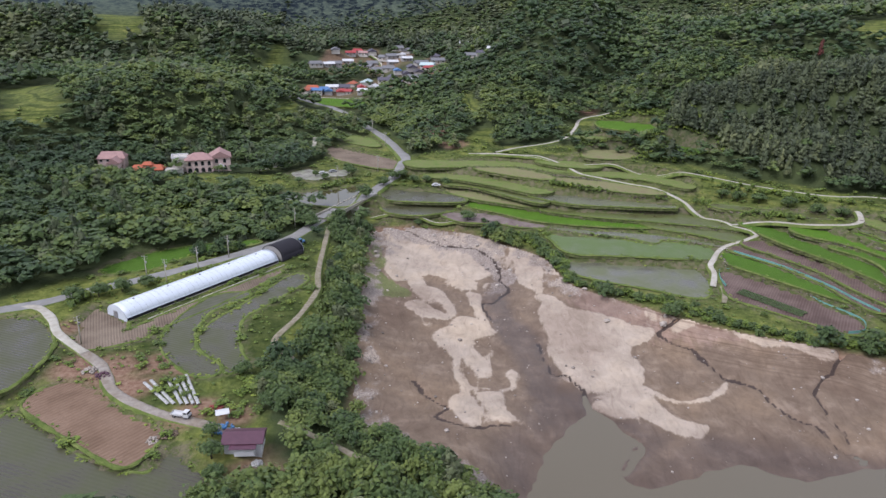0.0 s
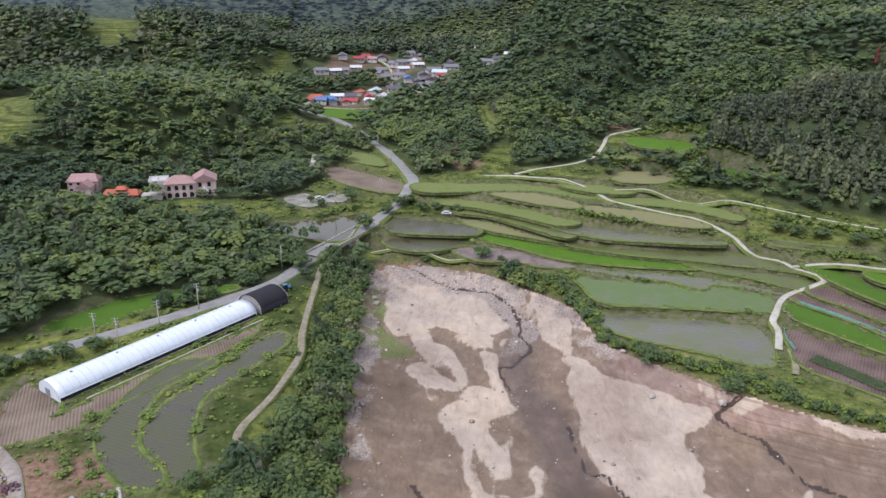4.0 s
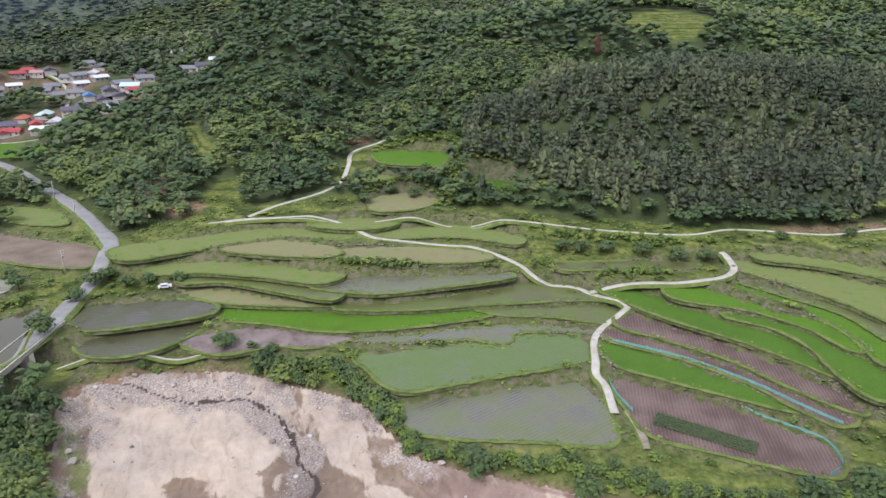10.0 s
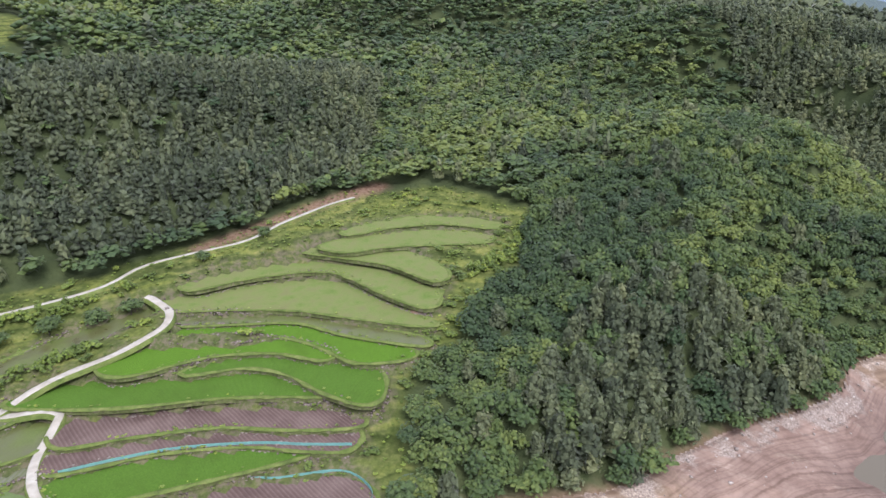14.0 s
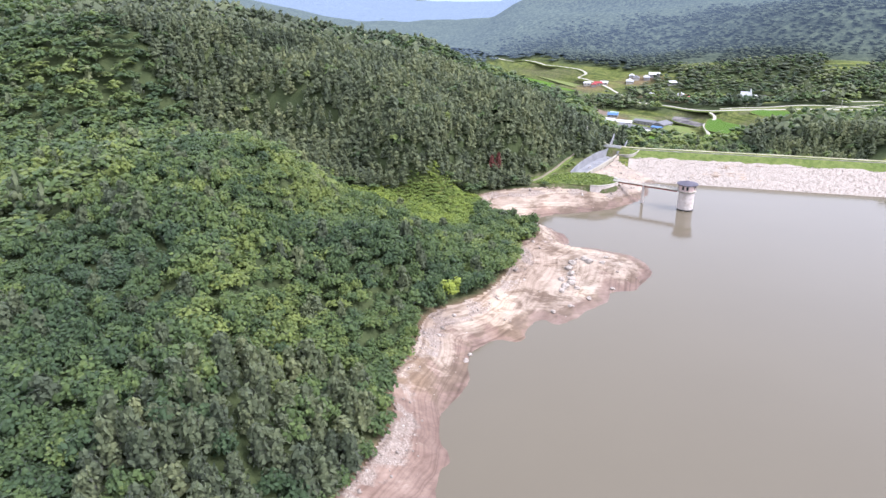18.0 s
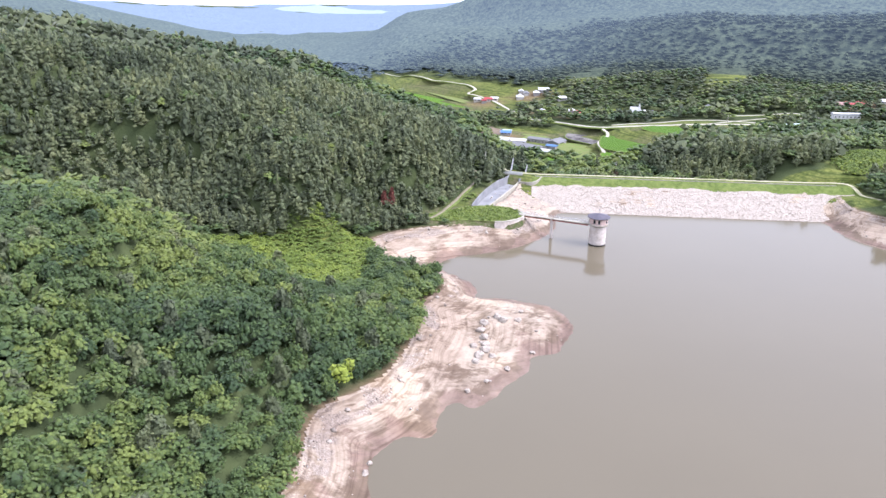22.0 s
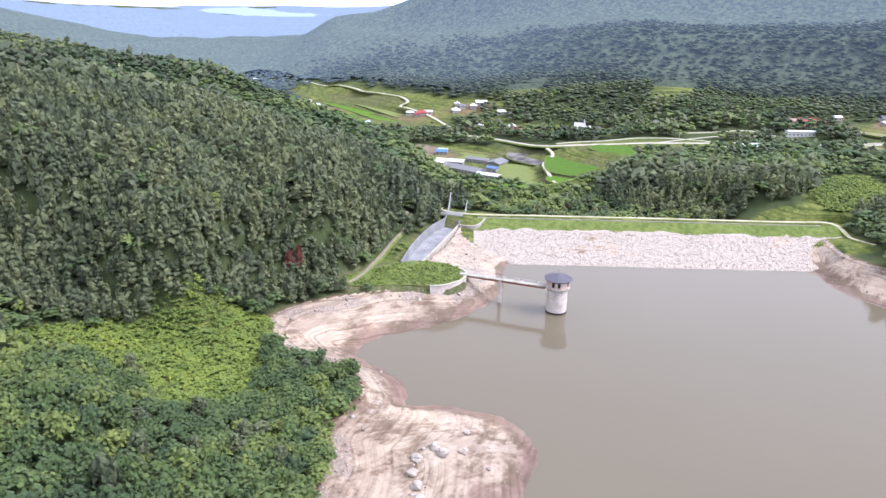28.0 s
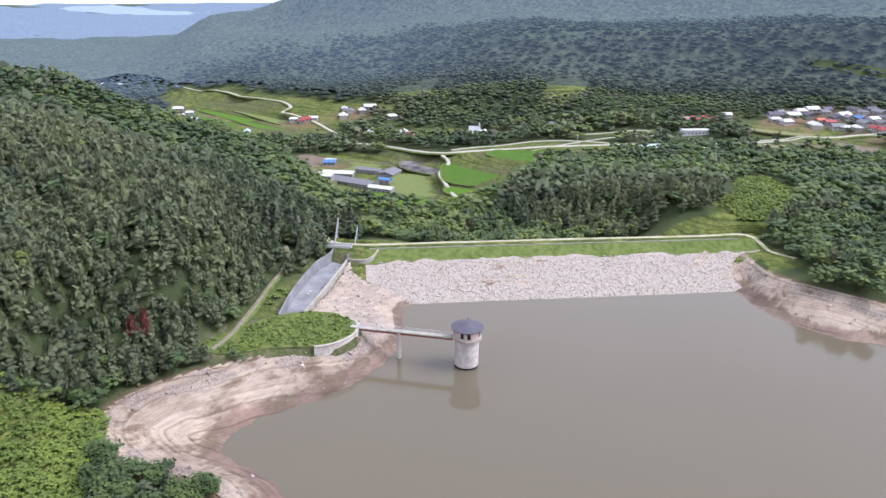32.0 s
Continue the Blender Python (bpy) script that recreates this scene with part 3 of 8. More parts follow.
BROADLEAF = leaf_material("broadleaf", (0.046, 0.078, 0.036), (0.09, 0.134, 0.044), (0.168, 0.208, 0.056))
PINE = leaf_material("pine_needles", (0.068, 0.086, 0.052), (0.124, 0.147, 0.078), (0.19, 0.208, 0.1))
SHRUB = leaf_material("shrub_leaves", (0.085, 0.125, 0.03), (0.15, 0.21, 0.042), (0.27, 0.325, 0.055))
BARK = surface("bark", ((0.3, (0.05, 0.04, 0.03)), (0.7, (0.12, 0.1, 0.08))), 0.5, 0.1)
CONCRETE = surface("pale_concrete", ((0.3, (0.46, 0.43, 0.36)), (0.7, (0.64, 0.6, 0.51))), 2.0, 0.15, 0.85, 0.25, 0.2, 0.03, (0.82, 0.8, 0.76), 5)
ASPHALT = surface("worn_asphalt", ((0.3, (0.28, 0.275, 0.265)), (0.7, (0.38, 0.37, 0.35))), 3.0, 0.1, 0.9, 0.2, 0.2, 0.02, (0.85, 0.84, 0.82), 7)
DIRT = surface("dirt_track", ((0.3, (0.24, 0.2, 0.14)), (0.7, (0.42, 0.37, 0.29))), 1.2, 0.2, 0.95, 0.1, 0.4, 0.08, (0.8, 0.85, 0.7), 4)
GRAVELLY = surface("grey_gravel", ((0.3, (0.3, 0.26, 0.22)), (0.7, (0.46, 0.42, 0.37))), 1.5, 0.2, 0.95, 0.1, 0.4, 0.06, (0.8, 0.74, 0.66), 5)
SANDY = surface("sandy_road", ((0.3, (0.42, 0.38, 0.26)), (0.7, (0.66, 0.61, 0.47))), 2.0, 0.25, 0.95, 0.1, 0.3, 0.05, (0.8, 0.84, 0.66), 7)
GRASS = surface("bank_grass", ((0.25, (0.1, 0.135, 0.04)), (0.5, (0.175, 0.225, 0.06)), (0.75, (0.26, 0.28, 0.1))), 2.5, 0.35, 0.95, 0.1, 0.7, 0.25, (0.75, 0.8, 0.7), 9)
FACE = surface("weedy_terrace_face", ((0.3, (0.12, 0.12, 0.06)), (0.5, (0.19, 0.23, 0.075)), (0.7, (0.32, 0.27, 0.2))), 1.6, 0.3, 0.95, 0.1, 0.8, 0.2)
STONE = surface("field_stone", ((0.3, (0.16, 0.13, 0.11)), (0.7, (0.36, 0.31, 0.27))), 0.6, 0.1, 0.9, 0.2, 0.5, 0.05)
ROCK = surface("pale_rock", ((0.3, (0.36, 0.31, 0.26)), (0.7, (0.58, 0.51, 0.44))), 1.0, 0.15, 0.9, 0.2, 0.4, 0.05)


def ground_material():
    m, n, l, b = material("hill_ground", 0.95, 0.1)
    a, c, d = noise_tex(n, l, 14, 5), noise_tex(n, l, 1.2, 4), noise_tex(n, l, 90, 4)
    wood = ramp(n, ((0.3, (0.05, 0.068, 0.03)), (0.7, (0.1, 0.125, 0.05))))
    open_ = ramp(n, ((0.25, (0.09, 0.115, 0.035)), (0.5, (0.17, 0.2, 0.06)), (0.8, (0.28, 0.27, 0.11))))
    l.new(a.outputs[0], wood.inputs[0])
    mul = n.new("ShaderNodeMath")
    mul.operation = "MULTIPLY_ADD"
    l.new(c.outputs[0], mul.inputs[0])
    mul.inputs[1].default_value = 0.6
    half = n.new("ShaderNodeMath")
    half.operation = "MULTIPLY_ADD"
    l.new(a.outputs[0], half.inputs[0])
    half.inputs[1].default_value, half.inputs[2].default_value = 0.7, -0.15
    l.new(half.outputs[0], mul.inputs[2])
    l.new(mul.outputs[0], open_.inputs[0])
    place = n.new("ShaderNodeNewGeometry")
    apart = n.new("ShaderNodeSeparateXYZ")
    l.new(place.outputs["Position"], apart.inputs[0])
    waved = n.new("ShaderNodeMath")
    waved.operation = "MULTIPLY_ADD"
    l.new(a.outputs[0], waved.inputs[0])
    waved.inputs[1].default_value = 3.0
    l.new(apart.outputs["Z"], waved.inputs[2])
    bands = n.new("ShaderNodeTexNoise")
    bands.noise_dimensions = "1D"
    bands.inputs["Scale"].default_value, bands.inputs["Detail"].default_value = 0.9, 4
    l.new(waved.outputs[0], bands.inputs["W"])
    steps_of = ramp(n, ((0.38, (0.5, 0.55, 0.5)), (0.5, (0.9, 0.92, 0.88)), (0.62, (1.2, 1.15, 1.0))), tone=1.0)
    l.new(bands.outputs[0], steps_of.inputs[0])
    tufts = noise_tex(n, l, 4.0, 6, 0.7)
    patchy = ramp(n, ((0.38, (0.55, 0.62, 0.5)), (0.6, (1.1, 1.08, 1.0))), tone=1.0)
    l.new(tufts.outputs[0], patchy.inputs[0])
    grassy = mixed(n, l, mixed(n, l, open_.outputs[0], steps_of.outputs[0], 1.0, "MULTIPLY"), patchy.outputs[0], 1.0, "MULTIPLY")
    col = mixed(n, l, wood.outputs[0], grassy, attribute(n, "open"))
    face = ramp(n, ((0.28, (0.06, 0.055, 0.035)), (0.45, (0.1, 0.125, 0.04)), (0.58, (0.2, 0.16, 0.12)), (0.75, (0.17, 0.2, 0.06))))
    stony = noise_tex(n, l, 2.4, 6, 0.72)
    l.new(stony.outputs[0], face.inputs[0])
    col = mixed(n, l, col, face.outputs[0], attribute(n, "edge"))
    earth = ramp(n, ((0.3, (0.2, 0.11, 0.07)), (0.7, (0.36, 0.24, 0.17))))
    l.new(c.outputs[0], earth.inputs[0])
    col = mixed(n, l, col, earth.outputs[0], attribute(n, "earth"))
    l.new(col, b.inputs["Base Color"])
    relief(n, l, b, c.outputs[0], 0.8, 0.5)
    return m


def bed_material():
    m, n, l, b = material("reservoir_mud", 0.8, 0.3)
    a, c, d = noise_tex(n, l, 6, 6, 0.6), noise_tex(n, l, 0.5, 5, 0.65), noise_tex(n, l, 28, 5)
    mud = ramp(n, ((0.3, (0.19, 0.138, 0.096)), (0.55, (0.245, 0.182, 0.13)), (0.72, (0.34, 0.265, 0.2))))
    sand = ramp(n, ((0.3, (0.44, 0.365, 0.285)), (0.7, (0.58, 0.49, 0.395))))
    gravel = ramp(n, ((0.35, (0.22, 0.18, 0.155)), (0.5, (0.37, 0.315, 0.27)), (0.68, (0.58, 0.51, 0.44))))
    rust = ramp(n, ((0.3, (0.24, 0.165, 0.13)), (0.7, (0.39, 0.29, 0.235))))
    algae = ramp(n, ((0.3, (0.12, 0.14, 0.05)), (0.7, (0.24, 0.26, 0.1))))
    for r, src in ((mud, a), (sand, a), (gravel, c), (rust, a), (algae, c)):
        l.new(src.outputs[0], r.inputs[0])
    along = n.new("ShaderNodeMapping")
    along.inputs["Scale"].default_value, along.inputs["Rotation"].default_value = (1.0, 0.45, 1.0), (0, 0, radians(-12))
    spot = n.new("ShaderNodeNewGeometry")
    l.new(spot.outputs["Position"], along.inputs["Vector"])
    e = noise_tex(n, l, 4.5, 9, 0.66, along.outputs[0], 1.4)

    def edged(name, lo=0.3, hi=0.68, amount=1.5):
        """An attribute with its soft edge broken up by noise."""
        k = n.new("ShaderNodeMath")
        k.operation = "MULTIPLY_ADD"
        l.new(e.outputs[0], k.inputs[0])
        k.inputs[1].default_value = amount
        l.new(attribute(n, name), k.inputs[2])
        s = n.new("ShaderNodeMapRange")
        s.interpolation_type = "SMOOTHSTEP"
        s.inputs["From Min"].default_value, s.inputs["From Max"].default_value = lo + amount / 2, hi + amount / 2
        l.new(k.outputs[0], s.inputs["Value"])
        return s.outputs[0]

    col = mixed(n, l, mud.outputs[0], rust.outputs[0], edged("rust", 0.3, 0.7))
    col = mixed(n, l, col, sand.outputs[0], edged("sand"))
    col = mixed(n, l, col, algae.outputs[0], edged("algae", 0.3, 0.7))
    col = mixed(n, l, col, gravel.outputs[0], edged("gravel", 0.25, 0.65))
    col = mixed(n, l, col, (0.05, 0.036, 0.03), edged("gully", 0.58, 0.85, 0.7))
    band = n.new("ShaderNodeTexNoise")
    band.noise_dimensions = "1D"
    band.inputs["Scale"].default_value, band.inputs["Detail"].default_value = 0.75, 3
    l.new(attribute(n, "contour"), band.inputs["W"])
    lines = ramp(n, ((0.36, (0.62, 0.56, 0.52)), (0.5, (1.0, 0.98, 0.96)), (0.64, (1.12, 1.1, 1.08))), tone=1.0)
    l.new(band.outputs[0], lines.inputs[0])
    col = mixed(n, l, col, mixed(n, l, col, lines.outputs[0], 1.0, "MULTIPLY"), attribute(n, "lined"))
    flow = n.new("ShaderNodeMapping")
    flow.inputs["Scale"].default_value, flow.inputs["Rotation"].default_value = (1.0, 0.42, 1.0), (0, 0, radians(-8))
    geo = n.new("ShaderNodeNewGeometry")
    l.new(geo.outputs["Position"], flow.inputs["Vector"])
    streaks = noise_tex(n, l, 3.4, 8, 0.68, flow.outputs[0], 1.6)
    tone_of = ramp(n, ((0.32, (0.8, 0.77, 0.75)), (0.5, (1.0, 1.0, 1.0)), (0.68, (1.13, 1.12, 1.1))), tone=1.0)
    l.new(streaks.outputs[0], tone_of.inputs[0])
    col = mixed(n, l, col, tone_of.outputs[0], 1.0, "MULTIPLY")
    stain = ramp(n, ((0.36, (0.72, 0.66, 0.63)), (0.5, (0.97, 0.95, 0.93)), (0.64, (1.16, 1.1, 1.0))), tone=1.0)
    l.new(d.outputs[0], stain.inputs[0])
    col = mixed(n, l, col, stain.outputs[0], 0.8, "MULTIPLY")
    wet = attribute(n, "wet")
    col = mixed(n, l, col, mixed(n, l, col, (0.6, 0.57, 0.58), 1.0, "MULTIPLY"), wet)
    l.new(col, b.inputs["Base Color"])
    rr = n.new("ShaderNodeMapRange")
    rr.inputs["To Min"].default_value, rr.inputs["To Max"].default_value = 0.9, 0.28
    l.new(wet, rr.inputs["Value"])
    l.new(rr.outputs[0], b.inputs["Roughness"])
    relief(n, l, b, c.outputs[0], 0.25, 0.12)
    return m


def water_material(name, colour, rough=0.06, size=1.6, depth=0.012):
    m, n, l, b = material(name, rough, 0.5)
    a = noise_tex(n, l, 60, 4)
    l.new(mixed(n, l, colour, tuple(v * 1.12 for v in colour), a.outputs[0]), b.inputs["Base Color"])
    b.inputs["IOR"].default_value = 1.33
    relief(n, l, b, noise_tex(n, l, size, 3).outputs[0], 0.2, depth)
    return m


LAKE = water_material("silty_water", (0.104, 0.088, 0.06), 0.1, 2.2, 0.03)


def crop_material(name, soil, crop, cover, row=0.0, turn=0.0, water=False, patch=9.0):
    """Soil or standing water with rows or tufts of a crop."""
    m, n, l, b = material(name, 0.15 if water else 0.9, 0.5 if water else 0.15)
    big, fine = noise_tex(n, l, patch, 4), noise_tex(n, l, 0.45, 4, 0.7)
    base = ramp(n, ((0.3, tuple(v * 0.8 for v in soil)), (0.7, tuple(v * 1.15 for v in soil))))
    l.new(big.outputs[0], base.inputs[0])
    leaf = ramp(n, ((0.3, tuple(v * 0.8 for v in crop)), (0.7, tuple(v * 1.2 for v in crop))))
    l.new(fine.outputs[0], leaf.inputs[0])
    amount = n.new("ShaderNodeMath")
    amount.operation = "MULTIPLY_ADD"
    l.new(big.outputs[0], amount.inputs[0])
    amount.inputs[1].default_value, amount.inputs[2].default_value = 2.4, cover - 1.2
    last = amount.outputs[0]
    if row:
        geo = n.new("ShaderNodeNewGeometry")
        turned = n.new("ShaderNodeVectorRotate")
        turned.rotation_type = "Z_AXIS"
        turned.inputs["Angle"].default_value = radians(turn)
        l.new(geo.outputs["Position"], turned.inputs["Vector"])
        w = n.new("ShaderNodeTexWave")
        w.inputs["Scale"].default_value = 0.314 / row
        w.inputs["Distortion"].default_value, w.inputs["Detail"].default_value = 0.6, 2
        w.inputs["Detail Scale"].default_value = 0.4
        l.new(turned.outputs[0], w.inputs["Vector"])
        k = n.new("ShaderNodeMath")
        k.operation = "MULTIPLY"
        l.new(w.outputs["Fac"], k.inputs[0])
        k.inputs[1].default_value = 0.55
        s = n.new("ShaderNodeMath")
        s.operation = "ADD"
        l.new(last, s.inputs[0])
        l.new(k.outputs[0], s.inputs[1])
        last = s.outputs[0]
        relief(n, l, b, w.outputs["Fac"], 0.12 if water else 0.6, 0.05 if water else 0.2)
    else:
        relief(n, l, b, fine.outputs[0], 0.1 if water else 0.5, 0.03 if water else 0.15)
    clampn = n.new("ShaderNodeClamp")
    l.new(last, clampn.inputs[0])
    l.new(mixed(n, l, base.outputs[0], leaf.outputs[0], clampn.outputs[0]), b.inputs["Base Color"])
    if water:
        rr = n.new("ShaderNodeMapRange")
        rr.inputs["To Min"].default_value, rr.inputs["To Max"].default_value = 0.16, 0.7
        l.new(clampn.outputs[0], rr.inputs["Value"])
        l.new(rr.outputs[0], b.inputs["Roughness"])
    return m


CROPS = {
    "flooded": crop_material("flooded_paddy", (0.078, 0.064, 0.036), (0.085, 0.092, 0.034), 0.3, 1.1, 110, water=True),
    "grey": crop_material("grey_flooded_paddy", (0.17, 0.16, 0.13), (0.15, 0.17, 0.07), 0.3, 1.1, 75, water=True),
    "seedling": crop_material("seedling_paddy", (0.16, 0.165, 0.095), (0.12, 0.18, 0.045), 0.7, 1.1, 75, water=True),
    "olive": crop_material("olive_paddy", (0.13, 0.12, 0.055), (0.12, 0.16, 0.03), 0.6, water=True),
    "bright": crop_material("young_rice", (0.1, 0.19, 0.016), (0.115, 0.235, 0.018), 0.75, 0.3, 20),
    "rice": crop_material("green_rice", (0.085, 0.155, 0.018), (0.1, 0.2, 0.022), 0.7, 0.3, 60),
    "meadow": crop_material("mown_meadow", (0.25, 0.26, 0.1), (0.14, 0.21, 0.042), 0.5, patch=4),
    "tan": crop_material("dry_terrace", (0.3, 0.26, 0.14), (0.2, 0.23, 0.08), 0.4, patch=6),
    "ploughed": crop_material("ploughed_furrows", (0.15, 0.1, 0.085), (0.225, 0.165, 0.14), 0.1, 0.9, 32),
    "ploughed_dry": crop_material("dry_ploughed_soil", (0.2, 0.15, 0.11), (0.29, 0.23, 0.17), 0.2, 0.8, -25),
    "purple": crop_material("bare_purple_soil", (0.2, 0.15, 0.135), (0.32, 0.27, 0.24), 0.35, patch=5),
    "earth": crop_material("bare_red_earth", (0.22, 0.14, 0.09), (0.29, 0.195, 0.135), 0.3, 1.2, 35),
    "mulch": crop_material("black_film_rows", (0.05, 0.045, 0.05), (0.3, 0.28, 0.26), 0.2, 2.2, 60),
    "pond": water_material("pond_water", (0.055, 0.05, 0.024), 0.03, 1.2, 0.01),
    "paved": surface("gravel_yard", ((0.3, (0.2, 0.19, 0.16)), (0.5, (0.36, 0.34, 0.3)), (0.7, (0.55, 0.53, 0.49))), 3, 0.3, 0.9, 0.2, 0.4, 0.06, (0.6, 0.68, 0.45), 6),
}

# ---- mesh helpers ----
def mesh_of(name, verts, faces, mat, smooth_faces=False, attrs=None):
    """A mesh from arrays: faces all of one size."""
    verts, faces = np.asarray(verts, np.float32), np.asarray(faces, np.int32)
    me = bpy.data.meshes.new(name)
    k = faces.shape[1]
    me.vertices.add(len(verts))
    me.vertices.foreach_set("co", verts.ravel())
    me.loops.add(faces.size)
    me.loops.foreach_set("vertex_index", faces.ravel())
    me.polygons.add(len(faces))
    me.polygons.foreach_set("loop_start", np.arange(0, faces.size, k, dtype=np.int32))
    if smooth_faces:
        me.polygons.foreach_set("use_smooth", np.ones(len(faces), bool))
    for key, values in (attrs or {}).items():
        me.attributes.new(key, "FLOAT", "POINT").data.foreach_set("value", np.asarray(values, np.float32))
    me.materials.append(mat)
    me.update(calc_edges=True)
    return me


def thing(name, label, category, group="", kind="", at=None):
    ob = new(name)
    if at is not None:
        ob.matrix_world = at
    return tagged(ob, label, category, group, kind)


def part(name, data, parent, label=""):
    """Link a mesh, or a bmesh with its material, under a thing or a part."""
    ob = new(name, data)
    ob.parent = parent
    if label:
        ob["label"] = label
    return ob


def grid_mesh(name, xs, ys, height, mat, attrs=None, keep=None):
    gx, gy = np.meshgrid(xs, ys)
    z = height(gx, gy)
    nx, ny = len(xs), len(ys)
    idx = np.arange(nx * ny).reshape(ny, nx)
    quads = np.stack([idx[:-1, :-1], idx[:-1, 1:], idx[1:, 1:], idx[1:, :-1]], -1).reshape(-1, 4)
    verts = np.stack([gx.ravel(), gy.ravel(), z.ravel()], 1)
    values = {k: f(gx, gy).ravel() for k, f in (attrs or {}).items()}
    if keep is not None:
        ok = keep(gx, gy).ravel()
        quads = quads[ok[quads].all(1)]
        used = np.unique(quads)
        back = np.full(len(verts), -1)
        back[used] = np.arange(len(used))
        verts, quads = verts[used], back[quads]
        values = {k: v[used] for k, v in values.items()}
    return mesh_of(name, verts, quads, mat, True, values)


def spaced(lo, hi, step, out_lo, out_hi, grow=1.09):
    mid = list(np.arange(lo, hi + step * 0.5, step))
    s, low = step, []
    while (low or mid)[-1 if low else 0] > out_lo:
        s *= grow
        low.append((low[-1] if low else mid[0]) - s)
    s = step
    while mid[-1] < out_hi:
        s *= grow
        mid.append(mid[-1] + s)
    return np.array(low[::-1] + mid)


def ribbon(name, line, width, mat, lift=0.2, thick=0.0, steps=4, wobble=0.4):
    """A road laid on the land, as a strip with a little crown and sunk sides."""
    c = rounded(line, False, steps)
    gap = np.hypot(*np.diff(c, axis=0).T)
    s = np.r_[0, np.cumsum(gap)]
    n = max(3, int(s[-1] / 1.6))
    u = np.linspace(0, s[-1], n)
    px, py = np.interp(u, s, c[:, 0]), np.interp(u, s, c[:, 1])
    tx, ty = np.gradient(px), np.gradient(py)
    k = np.hypot(tx, ty)
    nx, ny = -ty / k, tx / k
    across = np.array([-0.7, -0.46, -0.25, 0, 0.25, 0.46, 0.7])
    w = width * (1 + wobble * 0.3 * vnoise(u / 5, u * 0 + 3.1, 5))
    X = px[:, None] + nx[:, None] * across * w[:, None]
    Y = py[:, None] + ny[:, None] * across * w[:, None]
    WX, WY = px[:, None] + nx[:, None] * across * (w[:, None] + 2.6), py[:, None] + ny[:, None] * across * (w[:, None] + 2.6)
    zc = ground_height(WX.ravel(), WY.ravel()).reshape(X.shape)
    if width > 5:
        zc = np.maximum(zc, ground_height(X.ravel(), Y.ravel(), False).reshape(X.shape))
    level = zc[:, 1:-1].max(1)
    level = np.max([np.roll(np.pad(level, 2, mode="edge"), k)[2:-2] for k in (-1, 0, 1)], 0)
    level = np.convolve(np.pad(level, 3, mode="edge"), np.ones(7) / 7, "valid")
    Z = level[:, None] + lift + np.array([-1.2, 0, 0.03, 0.05, 0.03, 0, -1.2])
    idx = np.arange(n * 7).reshape(n, 7)
    quads = np.stack([idx[:-1, :-1], idx[1:, :-1], idx[1:, 1:], idx[:-1, 1:]], -1).reshape(-1, 4)
    me = mesh_of(name, np.stack([X, Y, Z], -1).reshape(-1, 3), quads, mat, True)
    me.materials.append(GRASS)
    me.polygons.foreach_set("material_index", np.tile([1, 0, 0, 0, 0, 1], n - 1).astype(np.int32))
    return me


def grown(line, by):
    """An outline moved outwards."""
    p = line[:, :2]
    t = np.roll(p, -1, 0) - np.roll(p, 1, 0)
    k = np.hypot(*t.T)[:, None] + 1e-9
    area = np.sum(p[:, 0] * np.roll(p[:, 1], -1) - np.roll(p[:, 0], -1) * p[:, 1])
    return p + np.stack([t[:, 1], -t[:, 0]], 1) / k * by * (1 if area > 0 else -1)


def plate(name, line, level, mat, depth=1.4):
    """A level field inside an outline, with the weedy stone face round it."""
    bm = bmesh.new()
    ring = [bm.verts.new((x, y, level)) for x, y in line[:, :2]]
    face = bm.faces.new(ring)
    if face.normal.z < 0 or face.calc_area() == 0:
        face.normal_flip()
    bm.normal_update()
    if face.normal.z < 0:
        face.normal_flip()
    ext = bmesh.ops.extrude_edge_only(bm, edges=list(bm.edges))
    for v in ext["geom"]:
        if isinstance(v, bmesh.types.BMVert):
            v.co.z -= depth
    for f in bm.faces:
        f.material_index = 0 if f is face else 1
    bmesh.ops.triangulate(bm, faces=[face])
    me = bpy.data.meshes.new(name)
    bm.to_mesh(me)
    bm.free()
    me.materials.append(mat)
    me.materials.append(FACE)
    return me


def bank(name, line, level, mat, width=0.9, height=0.3, seed=0, closed=True):
    """A low earth bank along an outline, uneven in width and height."""
    c = np.vstack([line[:, :2], line[:1, :2]]) if closed else line[:, :2]
    gap = np.hypot(*np.diff(c, axis=0).T)
    s = np.r_[0, np.cumsum(gap)]
    n = max(6, int(s[-1] / 1.1))
    u = np.linspace(0, s[-1], n)
    px, py = np.interp(u, s, c[:, 0]), np.interp(u, s, c[:, 1])
    tx, ty = np.gradient(px), np.gradient(py)
    k = np.hypot(tx, ty) + 1e-9
    nx, ny = -ty / k, tx / k
    w = width * (1 + 0.45 * vnoise(u / 2.3, u * 0 + seed, 3) + 0.2 * vnoise(u / 0.8, u * 0 + seed, 4))
    h = height * (1 + 0.5 * vnoise(u / 1.7, u * 0 + seed + 5, 6))
    across, up = np.array([-1.0, -0.55, 0, 0.55, 1.0]), np.array([-0.5, 0.75, 1, 0.75, -0.5])
    X = px[:, None] + nx[:, None] * across * w[:, None] * 0.8
    Y = py[:, None] + ny[:, None] * across * w[:, None] * 0.8
    Z = level + h[:, None] * up
    idx = np.arange(n * 5).reshape(n, 5)
    quads = np.stack([idx[:-1, :-1], idx[1:, :-1], idx[1:, 1:], idx[:-1, 1:]], -1).reshape(-1, 4)
    return mesh_of(name, np.stack([X, Y, Z], -1).reshape(-1, 3), quads, mat, True)


